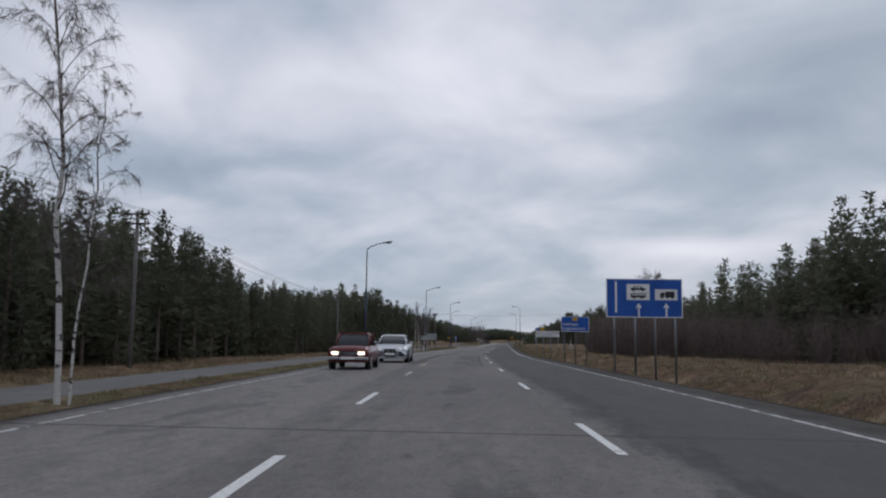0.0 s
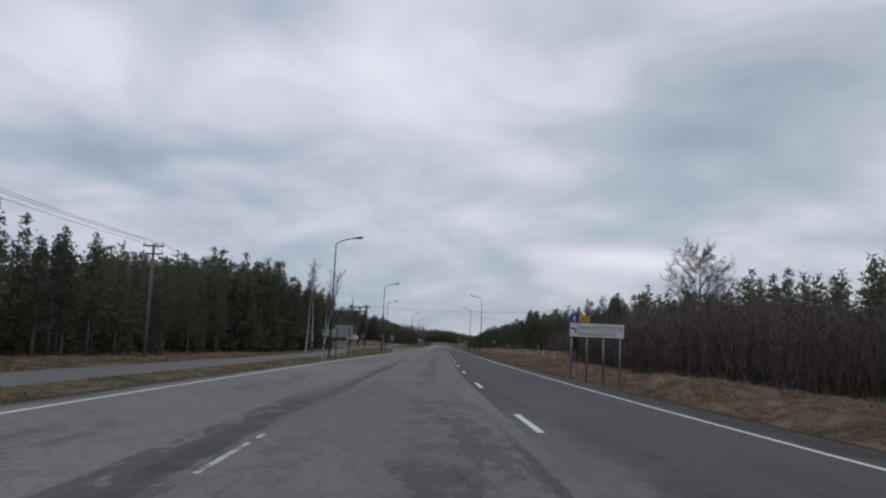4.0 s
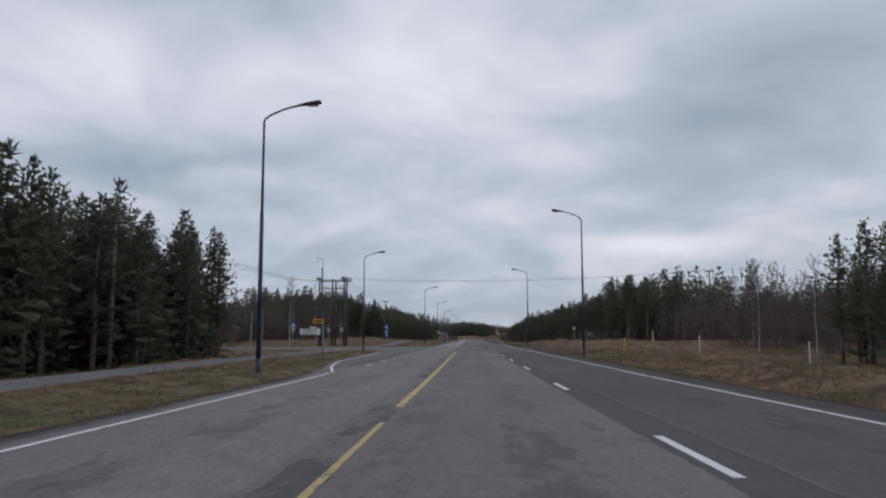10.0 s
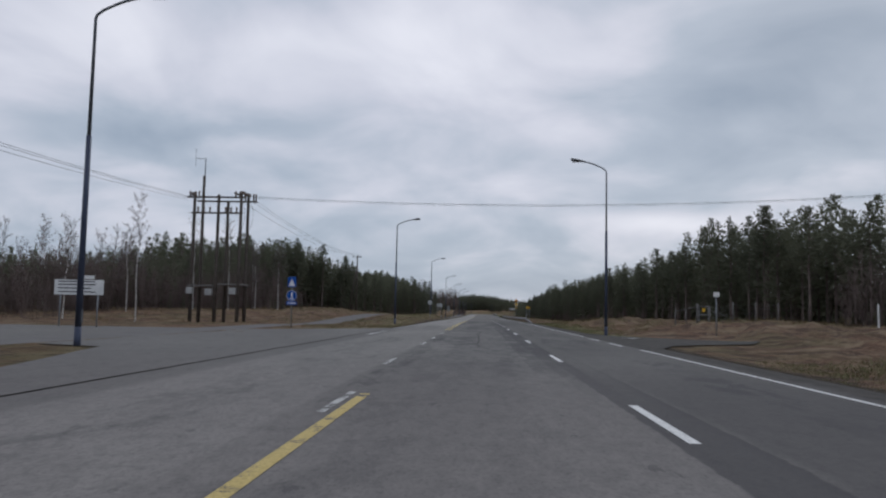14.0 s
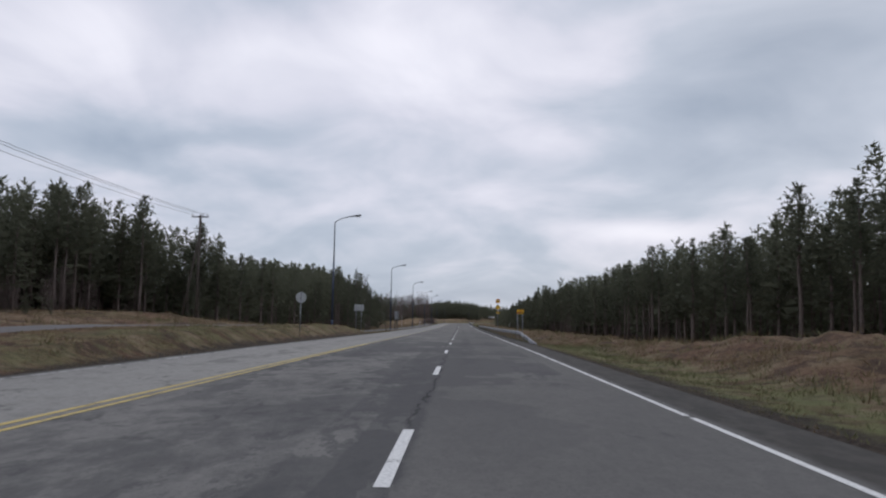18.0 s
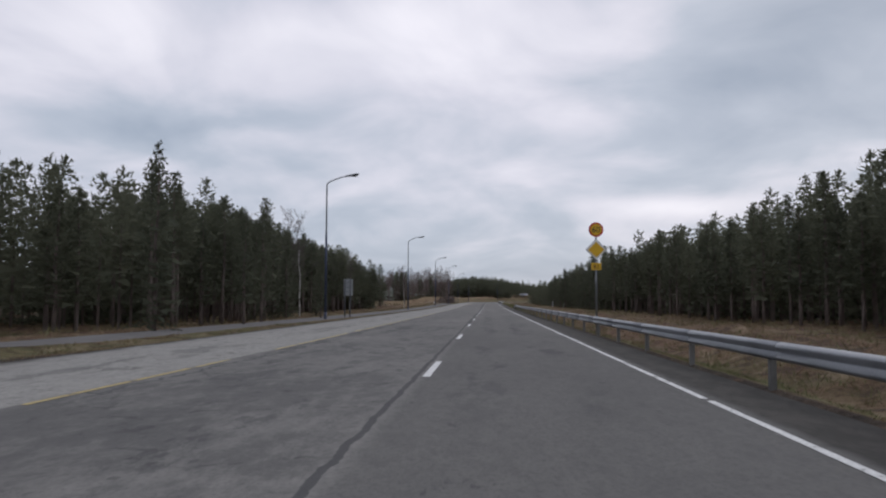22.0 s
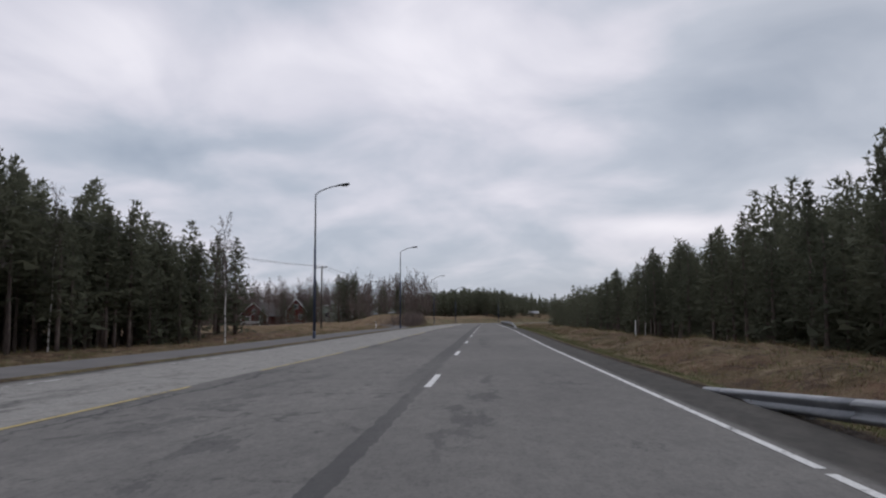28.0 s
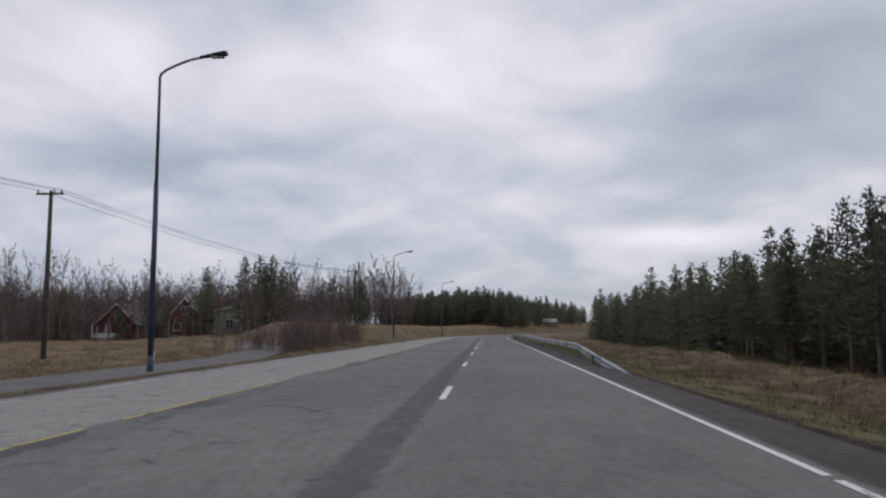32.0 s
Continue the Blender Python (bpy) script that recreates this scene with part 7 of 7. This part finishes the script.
for k in range(150):
    y = g.uniform(20, 200)
    spots.append((g.uniform(27, 45), y, g.uniform(0.45, 0.85)))
for k in range(80):
    y = g.uniform(232, 300)
    spots.append((g.uniform(33, 60), y, g.uniform(0.6, 0.95)))
for k in range(170):
    y = g.uniform(215, 330)
    e = float(np.interp(y, [215, 290, 330], [-52, -40, -28]))
    spots.append((e - abs(g.gauss(0, 8)), y, g.uniform(0.5, 0.95)))
for k in range(520):
    y = g.uniform(585, 680)
    spots.append((-float(bend(y)) + g.uniform(-135, -33) + (0 if y > 622 else -28), y, g.uniform(0.8, 1.2)))
for k in range(30):
    spots.append((g.uniform(-30, -19), g.uniform(575, 640), g.uniform(0.5, 0.8)))
for k in range(34):
    spots.append((g.uniform(31, 44), g.uniform(205, 258), g.uniform(0.7, 0.95)))
for k in range(130):
    y = g.uniform(636, 694)
    spots.append((-float(bend(y)) + g.uniform(-40, -13), y, g.uniform(1.05, 1.35)))
for k in range(120):
    spots.append((g.uniform(-100, -58), g.uniform(588, 606), g.uniform(0.45, 0.85)))
for k in range(60):
    spots.append((g.uniform(-60, -18), g.uniform(606, 630), g.uniform(0.5, 0.95)))
for k in range(90):
    spots.append((g.uniform(-110, -40), g.uniform(560, 600) + 12, g.uniform(0.8, 1.1)))
joined("leafless_wood", WOODS, spots, "brush", "leafless grey-brown deciduous wood", "wood")
spots = [(-6.2 - abs(g.gauss(0, 2.2)), g.uniform(539, 562), g.uniform(0.28, 0.55)) for k in range(110)]
spots += [(g.uniform(-60, -26), g.uniform(594, 605), g.uniform(0.2, 0.45)) for k in range(60)]
spots += [(g.uniform(-40, -24), g.uniform(285, 335), g.uniform(0.4, 0.8)) for k in range(60)]
spots += [(g.uniform(-62, -36), g.uniform(218, 300), g.uniform(0.5, 1.0)) for k in range(140)]
spots += [(float(forest_edge(-1, y)) + g.uniform(-3, 4.5), y, g.uniform(0.8, 1.5)) for y in [g.uniform(236, 307) for k in range(260)]]
spots += [(-float(bend(y)) + g.uniform(-135, -31), y, g.uniform(1.7, 2.5)) for y in [g.uniform(620, 680) for k in range(560)]]
spots += [(-float(bend(y)) + g.uniform(-130, -30) + (0 if y > 618 else -26), y, g.uniform(0.8, 1.4)) for y in [g.uniform(588, 640) for k in range(420)]]
spots += [(g.uniform(29, 46), g.uniform(200, 262), g.uniform(0.9, 1.7)) for k in range(120)]
joined("bush", SHRUBS, spots, "brush", "low leafless reddish-brown bushes", "bush")
# dark spruces among the houses and on the field's edge
for i, (u, y, s, k) in enumerate([(-34.1, 602.0, 0.95, 4), (-41.7, 602.0, 0.80, 4), (-29.2, 603.0, 1.12, 4), (-27.5, 604.0, 1.14, 4), (-62.0, 600.0, 0.85, 4), (-39.0, 600.5, 0.6, 5), (-25.9, 604.5, 1.15, 4), (-35.6, 604.0, 0.82, 5), (-36.8, 603.0, 0.7, 5), (-27.7, 606.0, 0.66, 5), (-32.6, 622.0, 1.16, 4), (-31.0, 625.0, 1.18, 4), (-46.5, 603.0, 0.66, 5), (-56.5, 606.0, 0.8, 4), (-25.0, 632.0, 1.0, 4), (-21.5, 634.0, 0.95, 4), (-24.0, 645.0, 1.05, 4), (-29.0, 648.0, 0.9, 4), (-27.0, 655.0, 1.0, 4), (15.5, 545.0, 0.2, 5), (17.2, 547.5, 0.26, 5), (14.6, 542.0, 0.16, 5), (-9.0, 352.5, 0.78, 4), (-8.3, 361.5, 0.62, 2), (-9.6, 369.0, 0.74, 2), (-7.6, 376.4, 0.42, 2), (-10.6, 378.5, 0.62, 4), (-11.6, 382.5, 0.74, 4), (-9.6, 383.8, 0.46, 5), (-13.4, 385.0, 0.8, 4), (-11.4, 373.5, 0.7, 4)] + [(float(forest_edge(-1, yy)) + 5.6 + 1.3 * math.sin(yy * 5), yy, 0.19 + 0.07 * math.sin(yy * 7), 4 + k % 2) for k, yy in enumerate((288.5, 290.2, 293.0, 295.1, 297.4, 299.0, 300.8, 303.6, 305.2, 307.9, 310.4))]):
    ob = copy_thing(NEAR[k], place(u, y, -0.05, 50 * i))
    ob.scale = (s * (1.6 if y > 598 else 1.0), s * (1.6 if y > 598 else 1.0), s)
    tagged(ob, "small dark spruce standing alone in dry grass" if s < 0.5 else "dark spruce standing apart from the forest")


# ---- grass ----
def tufts(name, seed, u, y, size, label, blades=5, wide=1.0):
    """Blades of grass in tufts at the given places."""
    g = np.random.default_rng(seed)
    n = len(u)
    b = np.stack([u + bend(y), y, ground_z(u, y) + rise(y) - 0.02], 1)
    b = np.repeat(b, blades, 0)
    m = n * blades
    sz = np.repeat(size, blades)[:, None]
    b[:, :2] += g.normal(0, 1, (m, 2)) * (0.05 + 0.35 * sz)
    d = np.concatenate([g.normal(0, 0.6, (m, 2)), np.ones((m, 1))], 1)
    l = g.uniform(0.5, 1.1, (m, 1)) * sz
    s = np.concatenate([g.normal(0, 1, (m, 2)), np.zeros((m, 1))], 1)
    s = s / np.linalg.norm(s, axis=1)[:, None] * g.uniform(0.010, 0.026, (m, 1)) * wide
    v = np.stack([b - s, b + s, b + d * l], 1).reshape(-1, 3)
    tagged(new(name, tri_mesh(name, v, np.arange(3 * m).reshape(-1, 3), M["grass"])), label, "grass", kind="stuff")


gr = np.random.default_rng(4)


def clumps(u, y):
    """Keeps tussocks in drifts, with bare ground between."""
    f = np.sin(u * 1.1 + 0.6 * np.sin(y * 0.5)) * np.sin(y * 0.45 + 0.8 * np.sin(u * 0.7)) + 0.6 * np.sin(u * 2.3 + y * 1.3)
    return f + gr.normal(0, 0.7, len(u)) > -0.1


n = 60000
y, u = gr.uniform(2, 580, n), 7.7 + np.abs(gr.normal(0, 3.2, n))
ok = clumps(u, y) & ~((y > 222) & (y < 250) & (u < 30))
tufts("verge_grass", 1, u[ok], y[ok], (gr.uniform(0.07, 0.22, n) * np.interp(u, [7.6, 8.4, 9.5, 12], [0.3, 0.5, 0.8, 1.3]))[ok], "short straw and green grass along the shoulder", 6, 0.6)
n = 52000
y, u = gr.uniform(2, 575, n), -4.75 - np.abs(gr.normal(0, 4.0, n))
ok = (np.abs(u - path_u(y)) > 1.35) & ~((y > 212) & (y < 246) & (u > -60)) & ~((y > 205) & (y < 250) & (u > -7.5)) & ~((y > 167) & (y <= 206) & (u > -7.0)) & clumps(u, y)
tufts("path_grass", 2, u[ok], y[ok], (gr.uniform(0.07, 0.2, n) * np.interp(u, [-12, -6, -4.7], [1.4, 0.8, 0.5]))[ok], "short straw and green grass beside the path", 6, 0.6)
n = 46000
y = gr.uniform(2, 600, n)
u = np.where(gr.random(n) < 0.5, gr.uniform(10, 30, n), gr.uniform(-34, -10, n))
ok = (np.abs(u - path_u(y)) > 1.35) & ~((y > 198) & (y < 258) & (u < 0)) & ~((y > 222) & (y < 250) & (u < 31)) & clumps(u, y)
tufts("field_grass", 3, u[ok], y[ok], gr.uniform(0.14, 0.42, n)[ok], "tall dry straw-coloured grass tussocks", 7, 0.8)
